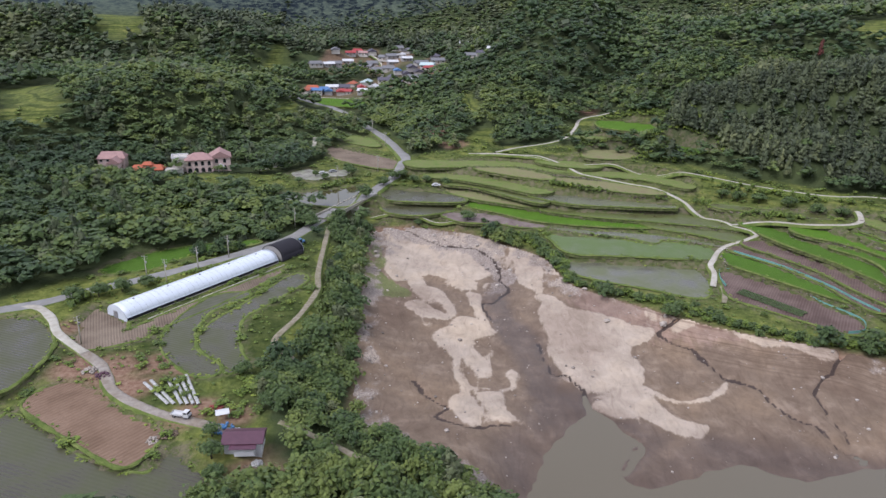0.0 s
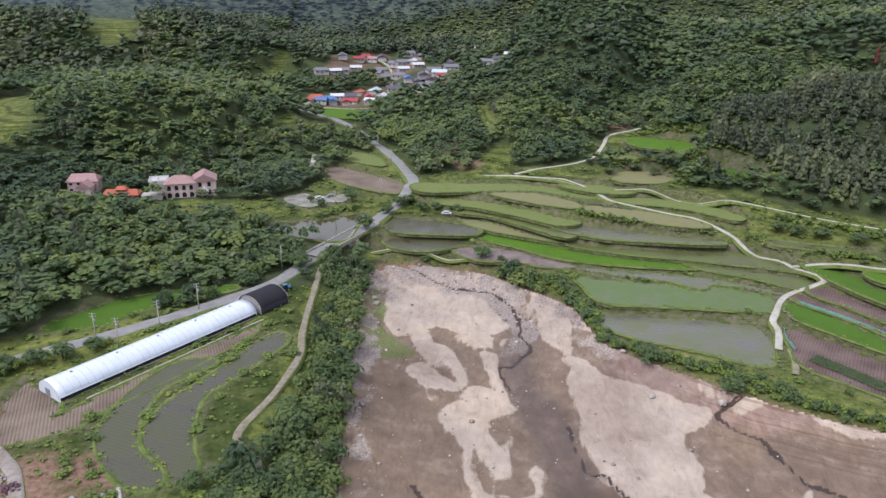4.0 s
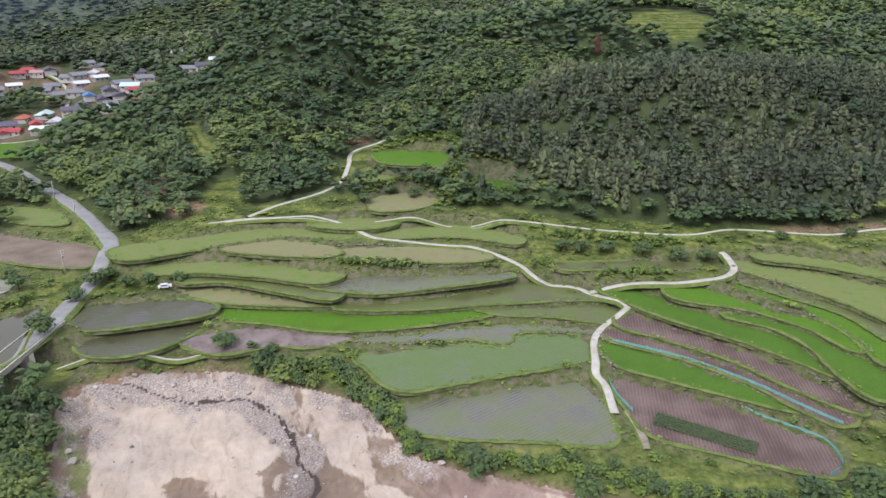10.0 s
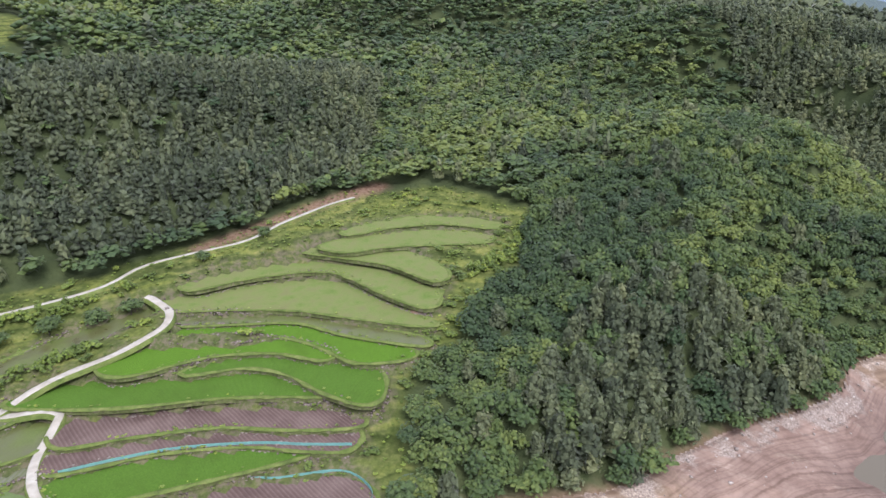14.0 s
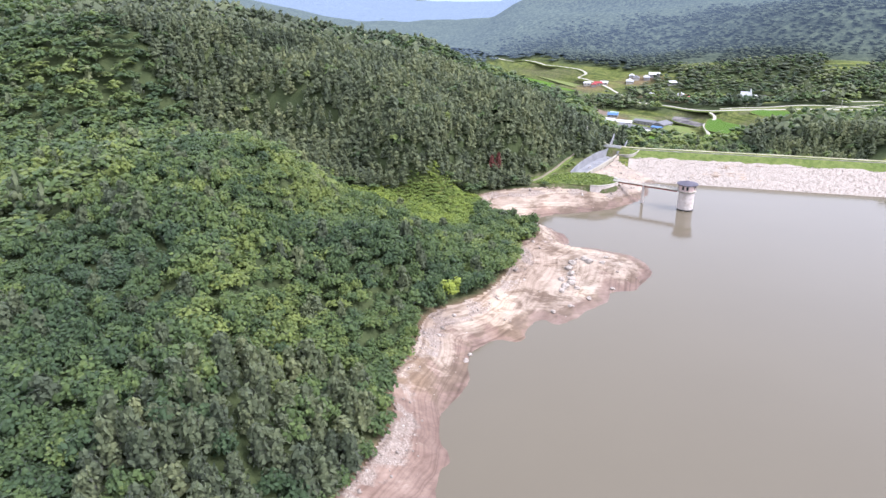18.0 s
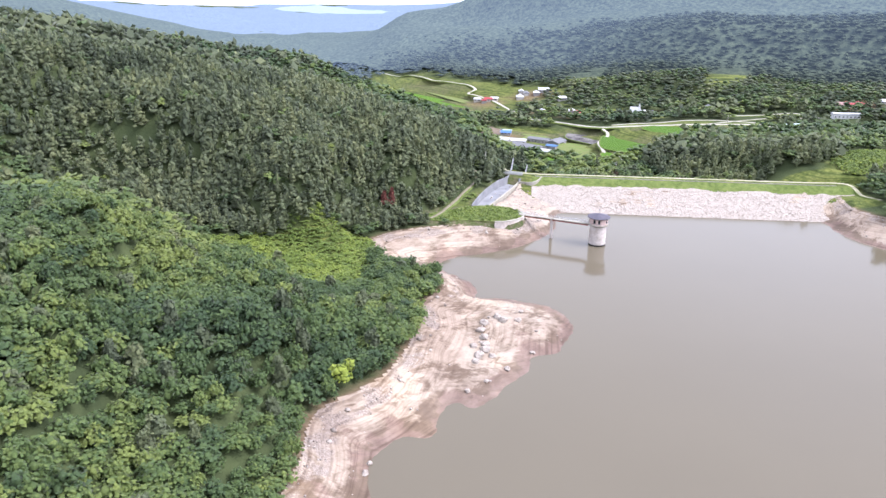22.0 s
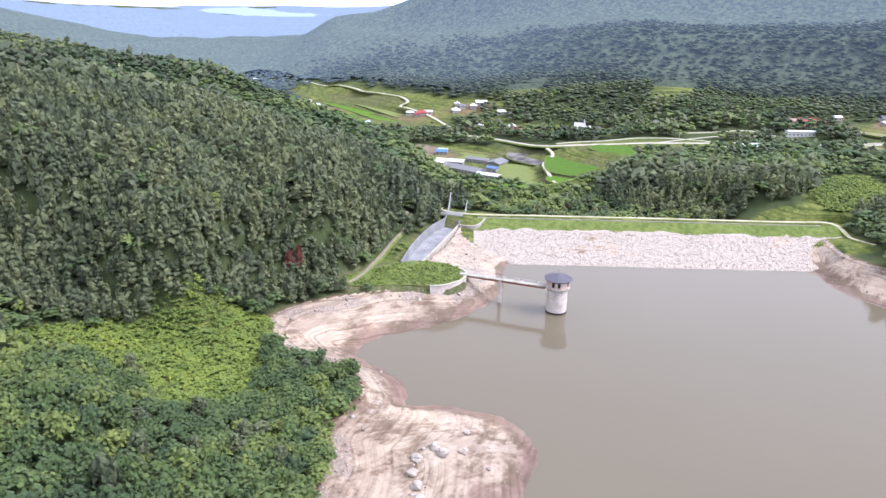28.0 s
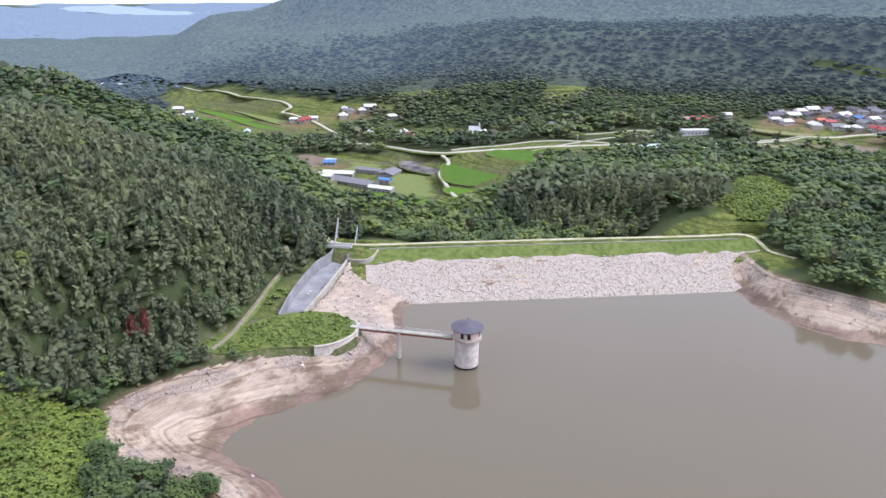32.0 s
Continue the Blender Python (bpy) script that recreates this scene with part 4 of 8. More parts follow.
# ---- the land ----
OPEN = [rounded(p) for p in (
    [(54, 244), (30, 296), (-30, 312), (-38, 350), (-18, 398), (60, 398), (118, 366), (190, 314), (278, 262), (272, 198), (240, 194),
     (192, 200), (165, 205), (142, 196), (100, 207)],
    [(-145, 205), (-60, 268), (-42, 272), (-38, 240), (-38, 205), (-42, 178), (-46, 165), (-50, 112), (-150, 105)],
    [(-140, 345), (-80, 365), (-60, 420), (-40, 470), (-20, 400), (-30, 345), (-62, 320)],
    [(76, 410), (92, 446), (132, 432), (126, 402)],
    [(386, 54), (384, 31), (376, 11), (373, -8), (363, -11), (345, 4), (331, 8), (325, 18), (330, 34), (348, 38), (369, 50)],
    [(450, -246), (436, -276), (436, -300), (456, -372), (480, -398), (574, -401), (676, -366), (640, -300), (585, -262), (547, -268)],
    [(1148, -483), (971, -455), (827, -450), (775, -438), (762, -392), (802, -366), (986, -394)],
    [(757, -538), (754, -585), (779, -640), (704, -550)], [(622, -665), (628, -719), (575, -674), (561, -607), (587, -586)],
    [(700, -478), (657, -464), (583, -500), (560, -475), (663, -440)],
    [(300, -290), (316, -344), (329, -425), (306, -410), (274, -317)],
    [(-175, 645), (-161, 667), (-157, 691), (-140, 677), (-141, 662)],
    [(-112, 475), (-105, 505), (-86, 536), (-75, 520), (-73, 485), (-104, 453)],
    [(12, 532), (25, 521), (27, 459), (15, 458)],
    [(20, 433), (33, 435), (30, 395), (8, 400)],
    [(405, -125), (372, -50), (352, -88), (372, -80)],
    [(1084, -491), (935, -472), (837, -478), (731, -507), (714, -498), (766, -464), (707, -482), (734, -450), (732, -418), (745, -385), (785, -361), (828, -365), (887, -383), (956, -421)],
    [(-411, 873), (-370, 896), (-294, 720), (-272, 669), (-310, 657)],
    [(-290, 468), (-257, 478), (-218, 406), (-218, 392), (-241, 384)],
    [(288, 527), (362, 515), (314, 482)],
    [(549, -389), (473, -396), (436, -470), (457, -494), (542, -443), (563, -407)],
    [(406, -617), (345, -626), (310, -634), (325, -586), (364, -579), (397, -593)],
    [(341, -564), (311, -597), (279, -611), (269, -551), (314, -557)],
    [(318, -353), (316, -390), (299, -400), (281, -363), (278, -298), (280, -287), (298, -278), (302, -313)],
)]


def openness(x, y):
    o = np.zeros(x.shape)
    wx, wy = x + 5 * fbm(x, y, 14, 3, 21), y + 5 * fbm(x, y, 14, 3, 22)
    for line in OPEN:
        o = np.maximum(o, smooth(3, -3, signed(wx, wy, line)))
    dam, s, n = dam_height(x, y)
    return np.where((dam > 0) & (s > -6) & (s < 192), 1, o)


def earthiness(x, y):
    cut, _ = far_from(x, y, [(215, 297), (236, 286), (262, 272), (285, 262)])
    e = smooth(7, 2, cut) * 0.9
    for cx, cy, r in ((-10, 506, 11), (-8, 482, 12), (-5, 440, 12), (8, 415, 9), (95, 460, 10), (330, -330, 8), (-112, 190, 5), (425, -250, 6), (-76, 172, 9), (-68, 170, 7), (-58, 150, 6), (-40, 128, 7), (-32, 118, 5), (196, 214, 3), (-88, 168, 10), (-80, 158, 8), (-60, 147, 7), (-100, 168, 8), (-50, 146, 6)):
        e = np.maximum(e, smooth(r, r * 0.4, np.hypot(x - cx, y - cy) + 4 * fbm(x, y, 8, 3, 31)))
    _, dw, db = bed_height(x, y)
    dam, s, n = dam_height(x, y)
    for hx, hy, *_ in NORTH_HOUSES + SOUTH_HOUSES:
        near = (np.abs(x - hx) < 12) & (np.abs(y - hy) < 12)
        e[near] = np.maximum(e[near], 0.75 * smooth(12, 6, np.hypot(x[near] - hx, y[near] - hy)))
    e = np.maximum(e, smooth(3.5, -1, db)) * smooth(3, 6, signed(x, y, PLATFORM))
    return e * np.where((dam > 0.5) & (s > -6) & (s < 192), 0, 1)


def terrace_edge(x, y):
    """The weedy stone faces between terraces."""
    e = np.zeros(x.shape)
    for line, *_ in PADS:
        lo, hi = np.min(line, 0)[:2] - 4, np.max(line, 0)[:2] + 4
        m = (x > lo[0]) & (x < hi[0]) & (y > lo[1]) & (y < hi[1])
        if m.any():
            e[m] = np.maximum(e[m], smooth(4, 1.5, np.abs(signed(x[m], y[m], line)) + 0.8 * vnoise(x[m] / 3, y[m] / 3, 33)))
    return e * 0.85


def land_surface(x, y):
    z = ground_height(x, y)
    _, dw, db = bed_height(x, y)
    return z - np.where((dw > -30) & (dam_height(x, y)[0] < z - 0.5) & (signed(x, y, PLATFORM) > 1), 2.8 * smooth(-2, -6, db), 0.0)


GROUND = ground_material()
ground = new("ground", grid_mesh("ground", spaced(-150, 420, 2.9, -4600, 4900), spaced(-300, 420, 2.9, -4600, 4600), land_surface, GROUND,
                                 {"open": openness, "earth": earthiness, "edge": terrace_edge}))
tagged(ground, "green valley ground with wooded hills and grassy banks", "ground", kind="structure")

# ---- reservoir ----
SAND = [rounded(p) for p in (
    [(-12, 238), (-6, 241), (0, 232), (5, 227), (3, 225), (-7, 227), (-11, 234)],
    [(-6, 255), (0, 252), (5, 242), (7, 232), (4, 227), (1, 239), (-4, 246)],
    [(11, 250), (16, 247), (18, 232), (18, 223), (15, 225), (13, 237)],
    [(-1, 212), (3, 220), (8, 228), (13, 228), (18, 223), (20, 217), (15, 214), (13, 208), (17, 195), (17, 189), (13, 186), (11, 191), (8, 198), (5, 198), (3, 204)],
    [(7, 190), (11, 181), (16, 181), (10, 178), (12, 172), (13, 161), (9, 160), (4, 167), (4, 174), (7, 178), (5, 188), (5, 197), (7, 198)],
    [(12, 176), (16, 179), (20, 178), (20, 171), (22, 165), (18, 162), (15, 165)],
    [(18, 180), (23, 181), (25, 190), (22, 192), (22, 183)],
    [(41, 242), (46, 236), (56, 227), (65, 220), (74, 215), (72, 209), (64, 204), (63, 196), (64, 191), (61, 184), (54, 182), (43, 182), (40, 191), (37, 199), (37, 215), (37, 233)],
    [(46, 178), (55, 183), (61, 184), (68, 178), (75, 176), (87, 184), (84, 179), (76, 175), (67, 176), (61, 180)],
    [(46, 176), (55, 180), (63, 179), (68, 168), (75, 164), (71, 160), (64, 161), (58, 168), (52, 168), (48, 170)],
    [(79, 216), (88, 223), (96, 219), (105, 213), (114, 207), (123, 202), (126, 195), (121, 191), (113, 198), (104, 201), (97, 207), (88, 213), (80, 211)],
    [(-24, 309), (-10, 311), (2, 305), (18, 297), (24, 290), (26, 275), (22, 266), (12, 261), (2, 265), (-6, 266), (-17, 255), (-23, 273), (-23, 293)],
    [(31, 288), (41, 280), (44, 272), (41, 258), (39, 242), (33, 257), (31, 275)],
    [(18, 257), (23, 257), (20, 241), (22, 234), (18, 237)],
)]
STREAM = rounded([(-37, 322), (-20, 309), (1, 299), (20, 283), (26, 262), (21, 243), (23, 228), (28, 215), (31, 199), (33, 182), (34, 167), (31, 154), (29, 132)], False)
GULLIES = [rounded(p, False) for p in (
    [(34, 211), (35, 199), (37, 192), (41, 189), (44, 179), (46, 170), (50, 162), (54, 157), (54, 154), (48, 145)],
    [(93, 228), (89, 221), (76, 214), (77, 208), (85, 197), (87, 187), (95, 181), (100, 169), (104, 164), (105, 157), (111, 151)],
    [(130, 197), (121, 188), (112, 181), (111, 175), (110, 161), (110, 150)],
    [(-6, 181), (-2, 173), (3, 168), (0, 164), (4, 161), (12, 159), (20, 162)],
    [(-37, 316), (-17, 311), (2, 297), (17, 290), (24, 275), (26, 261), (27, 255), (22, 243), (17, 241), (20, 227)],
)]
ALGAE = [rounded(p) for p in ([(-29, 272), (-17, 256), (-9, 244), (-23, 236), (-29, 247)], [(-30, 300), (-24, 290), (-22, 269), (-28, 265)])]


def warped(x, y, amount=3.0, size=9.0):
    return x + amount * fbm(x, y, size, 4, 41), y + amount * fbm(x, y, size, 4, 47)


APRON = rounded([(372, -84), (381, -100), (394, -123), (400, -136), (384, -150), (364, -130), (352, -112), (350, -98), (366, -96)])


def apron_of(x, y):
    """1 on the pale stone apron below the spillway."""
    return smooth(3, -3, signed(*warped(x, y, 2.0, 8.0), APRON))


def shore_like(x, y):
    """1 on the bare banks south of the mud flat."""
    return smooth(150, 128, y - 0.15 * (x - 150))


def bed_sand(x, y):
    wx, wy = warped(x, y, 1.8, 7.0)
    s = np.zeros(x.shape)
    for line in SAND:
        s = np.maximum(s, smooth(1.6, -1.6, signed(wx, wy, line)))
    # thin drifts of sand left by the flow, following the stream down the flat
    u, v = warped(x, y, 7.0, 26.0)
    drift = smooth(0.08, 0.4, fbm(u * 1.5 + 0.35 * v, v * 0.3, 6, 4, 58)) * smooth(150, 172, y) * smooth(-14, -2, x + 0.2 * (y - 240))
    s = np.maximum(s, 0.62 * drift * smooth(95, 70, x))
    streak = smooth(0.0, 0.35, fbm(x + 0.3 * y, y * 0.35, 7, 4, 51))
    s = np.maximum(s, streak * 0.8 * smooth(222, 250, y) * smooth(-30, -18, x + 0.1 * (250 - y)))
    _, dw, db = bed_height(x, y)
    lines = 0.5 + 0.5 * np.sin((db + 1.2 * fbm(x, y, 12, 3, 53)) * 2.6)
    bare = (0.52 + 0.4 * fbm(x, y, 9, 4, 55) + 0.16 * lines) * smooth(0.5, 6, dw) * (1 - 0.65 * smooth(70, 40, np.hypot(x - 190, y - 112)))
    s = np.maximum(s, apron_of(x, y) * smooth(1, 4, dw))
    run, _ = far_from(*warped(x, y, 3, 12), STREAM)
    s = s * (1 - 0.85 * smooth(6.5, 3.5, run) * smooth(275, 250, y))
    return np.clip(np.maximum(s, bare * shore_like(x, y)), 0, 1)


def bed_wet(x, y):
    _, dw, db = bed_height(x, y)
    flat = 1 - shore_like(x, y)
    near = smooth(16, 1, dw + 9 * fbm(x, y, 22, 3, 57))
    run, _ = far_from(*warped(x, y, 4, 12), STREAM)
    near = np.maximum(near, 0.9 * smooth(8, 3, run) * smooth(270, 240, y))
    return np.clip(near * (0.35 + 0.65 * flat) * (1 - 0.8 * bed_sand(x, y)), 0, 1)


def bed_gravel(x, y):
    wx, wy = warped(x, y, 4, 12)
    d, _ = far_from(wx, wy, STREAM)
    g = smooth(6, 2, d) * 0.7 * smooth(235, 262, y) + 0.3 * smooth(7, 3, d) * smooth(0.0, 0.3, fbm(x, y, 6, 3, 60)) * smooth(160, 180, y)
    _, dw, db = bed_height(x, y)
    rim = smooth(-9, -4, db + 2 * fbm(x, y, 6, 3, 59)) * (0.45 + 0.8 * fbm(x, y, 5, 3, 61)) * smooth(0, 6, dw) * (1 - 0.55 * smooth(45, 60, x) * smooth(180, 200, y))
    dam, s, n = dam_height(x, y)
    apron = apron_of(x, y) * 0.45
    top = smooth(268, 292, y) * smooth(30, 5, x) * (0.3 + 0.9 * fbm(x, y, 10, 3, 63))
    return np.clip(np.maximum(np.maximum(g, rim), np.maximum(apron * smooth(2, 6, dw), top)), 0, 1)


def bed_rust(x, y):
    _, dw, db = bed_height(x, y)
    a = smooth(-26, -8, db + 7 * fbm(x, y, 15, 3, 65)) * smooth(35, 60, x) * smooth(190, 215, y) * 0.8
    spur = smooth(60, 25, np.hypot(x - 192, y - 112)) * 0.95
    spit = smooth(0.0, 0.3, fbm(x, y, 13, 4, 67)) * shore_like(x, y) * smooth(28, 10, dw) * 0.7
    edge = smooth(4.5, 0.5, dw + 7 * fbm(x, y, 8, 3, 69)) * shore_like(x, y) * 0.6
    return np.clip(np.maximum(np.maximum(a, spur), np.maximum(spit, edge)), 0, 1) * (1 - 0.9 * apron_of(x, y))


def bed_algae(x, y):
    wx, wy = warped(x, y, 4, 8)
    return np.maximum.reduce([smooth(2, -3, signed(wx, wy, line)) for line in ALGAE]) * 0.8


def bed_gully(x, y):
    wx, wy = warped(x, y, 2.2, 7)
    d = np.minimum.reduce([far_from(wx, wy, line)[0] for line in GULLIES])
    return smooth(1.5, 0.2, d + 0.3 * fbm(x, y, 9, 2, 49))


def bed_contour(x, y):
    return bed_height(x, y)[2] + 2.2 * fbm(x, y, 16, 3, 53)


def bed_lined(x, y):
    _, dw, db = bed_height(x, y)
    right = smooth(-24, -6, db) * smooth(60, 80, x)
    return np.clip(np.maximum(shore_like(x, y) * smooth(0.2, -0.15, fbm(x, y, 26, 3, 54)) * 0.8, right * 0.8), 0, 1) * (1 - apron_of(x, y))


def bed_surface(x, y):
    z, dw, db = bed_height(x, y)
    z = np.maximum(z, np.minimum(dam_height(x, y)[0], 30) - 0.35)
    rough = 0.12 * fbm(x, y, 4, 3, 71) + shore_like(x, y) * (0.9 * fbm(x, y, 16, 4, 73) + 0.35 * fbm(x, y, 3, 3, 74)) * smooth(0.5, 6, dw) * smooth(0, -5, db)
    rough = rough + shore_like(x, y) * 0.18 * np.sin((db + 1.2 * fbm(x, y, 12, 3, 53)) * 2.6) * smooth(1, 5, dw)
    spit = 2.6 * smooth(20, 4, np.hypot(x - 272, y + 14)) + 1.2 * smooth(14, 3, np.hypot(x - 266, y + 30))
    return z + 0.12 + rough + 0.45 * bed_sand(x, y) * (1 - shore_like(x, y)) - 0.8 * bed_gully(x, y) + spit * smooth(0, 6, dw)


def bed_keep(x, y):
    _, dw, db = bed_height(x, y)
    return (db < 1.2) & (dw > -5) & (dam_height(x, y)[0] < 8.6) & (signed(x, y, TROUGH) > 0.3)


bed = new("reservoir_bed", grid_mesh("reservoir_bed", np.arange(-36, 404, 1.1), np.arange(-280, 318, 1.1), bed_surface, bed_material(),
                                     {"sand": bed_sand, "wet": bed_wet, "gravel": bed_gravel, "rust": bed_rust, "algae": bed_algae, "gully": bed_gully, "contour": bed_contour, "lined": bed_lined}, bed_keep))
tagged(bed, "drained reservoir floor of brown mud, pale sand and gravel", "reservoir bed", kind="structure")
lake = new("water", grid_mesh("water", np.arange(-30, 412, 4.0), np.arange(-262, 190, 4.0), lambda x, y: x * 0.0, LAKE, None, lambda x, y: (signed(x, y, BASIN) < 3) & (dam_height(x, y)[2] > -2)))
tagged(lake, "still grey-brown silty water of the reservoir", "water", kind="structure")

# ---- fields and roads ----
LOOKS = {
    "flooded": ("flooded rice paddy with thin green seedlings in dark water", "rice paddy"),
    "grey": ("grey flooded rice paddy mirroring the sky", "rice paddy"),
    "seedling": ("pale flooded paddy with rows of rice seedlings", "rice paddy"),
    "olive": ("olive-green shallow flooded paddy on a terrace", "rice paddy"),
    "bright": ("bright green young rice on a narrow terrace", "rice field"),
    "rice": ("deep green growing rice on a terrace", "rice field"),
    "meadow": ("grassy fallow terrace with patchy green cover", "terrace"),
    "tan": ("dry yellowish fallow terrace", "terrace"),
    "ploughed": ("ploughed reddish-brown field with even furrows", "field"),
    "ploughed_dry": ("dry brown ploughed plot", "field"),
    "purple": ("bare purplish soil plot above the river bank", "field"),
    "earth": ("bare levelled red earth plot beside the farm road", "field"),
    "mulch": ("field of black plastic-mulched rows", "field"),
    "pond": ("murky green-brown pond below the road", "pond"),
    "paved": ("pale paved yard with garden rocks", "yard"),
}
for k, (name, crop, level, *outline) in enumerate(FIELDS):
    line = rounded(outline)
    label, category = LOOKS[crop]
    field = thing(category.replace(" ", "_"), label, category, group="terraced fields" if crop not in ("pond", "paved") else "")
    part("surface", plate("field_surface", grown(line, 0.0 if crop in ("pond", "paved") else 1.5), level, CROPS[crop]), field)
    if crop != "paved":
        part("bund", bank("bund", grown(line, 1.3), level, GRASS, 0.8, 0.12 if crop in ("meadow", "tan") else 0.22, k), field, "grassy earth bund")
for name, width, *line in ROADS:
    look_of = {"gravel_road": (GRAVELLY, "worn grey gravel farm road", "track"), "shore_track": (DIRT, "faint dirt track down to the shore", "track"), "dam_road": (SANDY, "pale sandy road along the dam crest", "track"),
               "main_road": (ASPHALT, "grey paved valley road", "road"), "bank_track": (DIRT, "pale dirt track along the bank", "track"),
               "spillway_track": (DIRT, "worn dirt track down to the grassy platform", "track"), "lower_dirt": (DIRT, "rutted dirt track beside a field", "track"), "pine_track": (CONCRETE, "narrow pale concrete track below the pines", "track")}
    mat, label, kind_of = look_of.get(name, (CONCRETE, "narrow pale concrete farm track", "track"))
    tagged(new("road" if kind_of == "road" else "track", ribbon("road", line, width, mat)), label, kind_of, kind="structure")

# ---- trees ----
def ball(level):
    """An octahedron (0) or icosahedron (1): vertices and triangles."""
    if level == 0:
        v = np.array([(1, 0, 0), (-1, 0, 0), (0, 1, 0), (0, -1, 0), (0, 0, 1), (0, 0, -1)], float)
        f = [(0, 2, 4), (2, 1, 4), (1, 3, 4), (3, 0, 4), (2, 0, 5), (1, 2, 5), (3, 1, 5), (0, 3, 5)]
        return v, np.array(f)
    bm = bmesh.new()
    bmesh.ops.create_icosphere(bm, subdivisions=level, radius=1)
    v, f = np.array([p.co[:] for p in bm.verts]), np.array([[q.index for q in t.verts] for t in bm.faces])
    bm.free()
    return v, f


def crown(rng, lobes, leaves, level, leaf, shape="broad"):
    """A crown about 1 in radius, standing on z = 0: inner lumps, and leaf sprays on their outsides."""
    V, F, at = [], [], 0
    bv, bf = ball(level)
    centres = []
    for k in range(lobes):
        if shape == "pine":
            h = 0.3 + 1.15 * (k + 0.3) / lobes
            r = 0.82 * (1 - 0.56 * h) + 0.1
            a = rng.uniform(0, 6.28)
            c, r3 = np.array([math.cos(a) * 0.22 * r, math.sin(a) * 0.22 * r, h]), np.array([r, r, 0.26])
        else:
            a, q = rng.uniform(0, 6.28) + k * 2.4, (0.0 if k == 0 else rng.uniform(0.4, 0.68))
            h = 1.05 if k == 0 else rng.uniform(0.45, 0.95)
            r = rng.uniform(0.42, 0.62)
            c, r3 = np.array([math.cos(a) * q, math.sin(a) * q, h]), np.array([r, r, r * 0.85])
        centres.append((c, r3))
        V.append(bv * r3 * (0.84 if leaves > 20 and shape == "broad" else 1.0) * rng.uniform(0.72, 0.98, (len(bv), 1)) + c)
        F.append(bf + at)
        at += len(bv)
    for k in range(leaves):
        c, r3 = centres[k % lobes]
        d = rng.normal(size=3)
        d[2] = abs(d[2]) * 0.9 - 0.25
        d /= np.linalg.norm(d)
        p = c + d * r3 * rng.uniform(0.9, 1.12)
        up = rng.normal(size=3) * 0.42 + d * (0.5, 0.5, 0.6) + (0, 0, 0.85 if shape == "broad" else 0.2)
        up /= np.linalg.norm(up)
        t = np.cross(up, rng.normal(size=3))
        t /= np.linalg.norm(t) + 1e-9
        b = np.cross(up, t)
        s = leaf * rng.uniform(0.6, 1.35)
        V.append(np.array([p + t * s, p + b * s * 0.7, p - t * s, p - b * s * 0.7 - up * s * 0.2]))
        F.append(np.array([(0, 1, 2), (0, 2, 3)]) + at)
        at += 4
    return np.vstack(V), np.vstack(F)


KINDS = {}
for kind_of, near, mid, low, least in (("broad", (7, 180, 0, 0.155), (4, 32, 0, 0.27), (3, 2, 0, 0.4), (2, 0, 0, 0.5)),
                                ("pine", (7, 130, 0, 0.15), (4, 28, 0, 0.22), (3, 3, 0, 0.4), (2, 0, 0, 0.5)),
                                ("shrub", (4, 46, 0, 0.22), (3, 14, 0, 0.3), (1, 7, 0, 0.5), (1, 3, 0, 0.5))):
    for lod, (lobes, leaves, level, leaf) in enumerate((near, mid, low, least)):
        KINDS[kind_of, lod] = [crown(np.random.default_rng(100 * lod + k), lobes, leaves, level, leaf, "pine" if kind_of == "pine" else "broad") for k in range(7)]
LEAVES = {"broad": BROADLEAF, "pine": PINE, "shrub": SHRUB}


def haze_material(name, colour, haze_glow, strength):
    """The far backdrop, with the haze of distance put in as blue emission."""
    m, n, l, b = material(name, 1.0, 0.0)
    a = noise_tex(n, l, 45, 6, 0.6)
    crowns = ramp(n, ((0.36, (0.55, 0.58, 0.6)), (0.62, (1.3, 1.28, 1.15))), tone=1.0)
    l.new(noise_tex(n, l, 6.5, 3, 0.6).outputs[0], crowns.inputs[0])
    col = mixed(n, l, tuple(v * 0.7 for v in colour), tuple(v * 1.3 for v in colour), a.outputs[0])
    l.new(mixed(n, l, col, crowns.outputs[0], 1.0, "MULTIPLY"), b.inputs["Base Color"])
    b.inputs["Emission Color"].default_value = (*haze_glow, 1)
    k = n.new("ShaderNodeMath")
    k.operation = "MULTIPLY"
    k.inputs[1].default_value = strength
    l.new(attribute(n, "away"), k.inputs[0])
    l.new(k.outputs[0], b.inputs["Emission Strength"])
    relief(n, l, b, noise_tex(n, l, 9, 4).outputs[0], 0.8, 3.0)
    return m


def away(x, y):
    """Share of painted haze: 0 at the near edge of the backdrop, 1 at its far side."""
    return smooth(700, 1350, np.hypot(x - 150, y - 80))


# Woods colour plus a faint blue emission that stands for haze.
HAZED_WOODS = haze_material("hazed_distant_woods", (0.052, 0.064, 0.044), (0.18, 0.245, 0.355), 0.13)
# Ridge colours with thick haze painted in: bluish base, strong pale blue emission.
HAZE_BLUE = haze_material("haze_blue_ridge", (0.045, 0.06, 0.07), (0.3, 0.38, 0.53), 0.21)
HAZE_PALE = haze_material("haze_pale_ridge", (0.06, 0.075, 0.085), (0.34, 0.42, 0.55), 0.33)


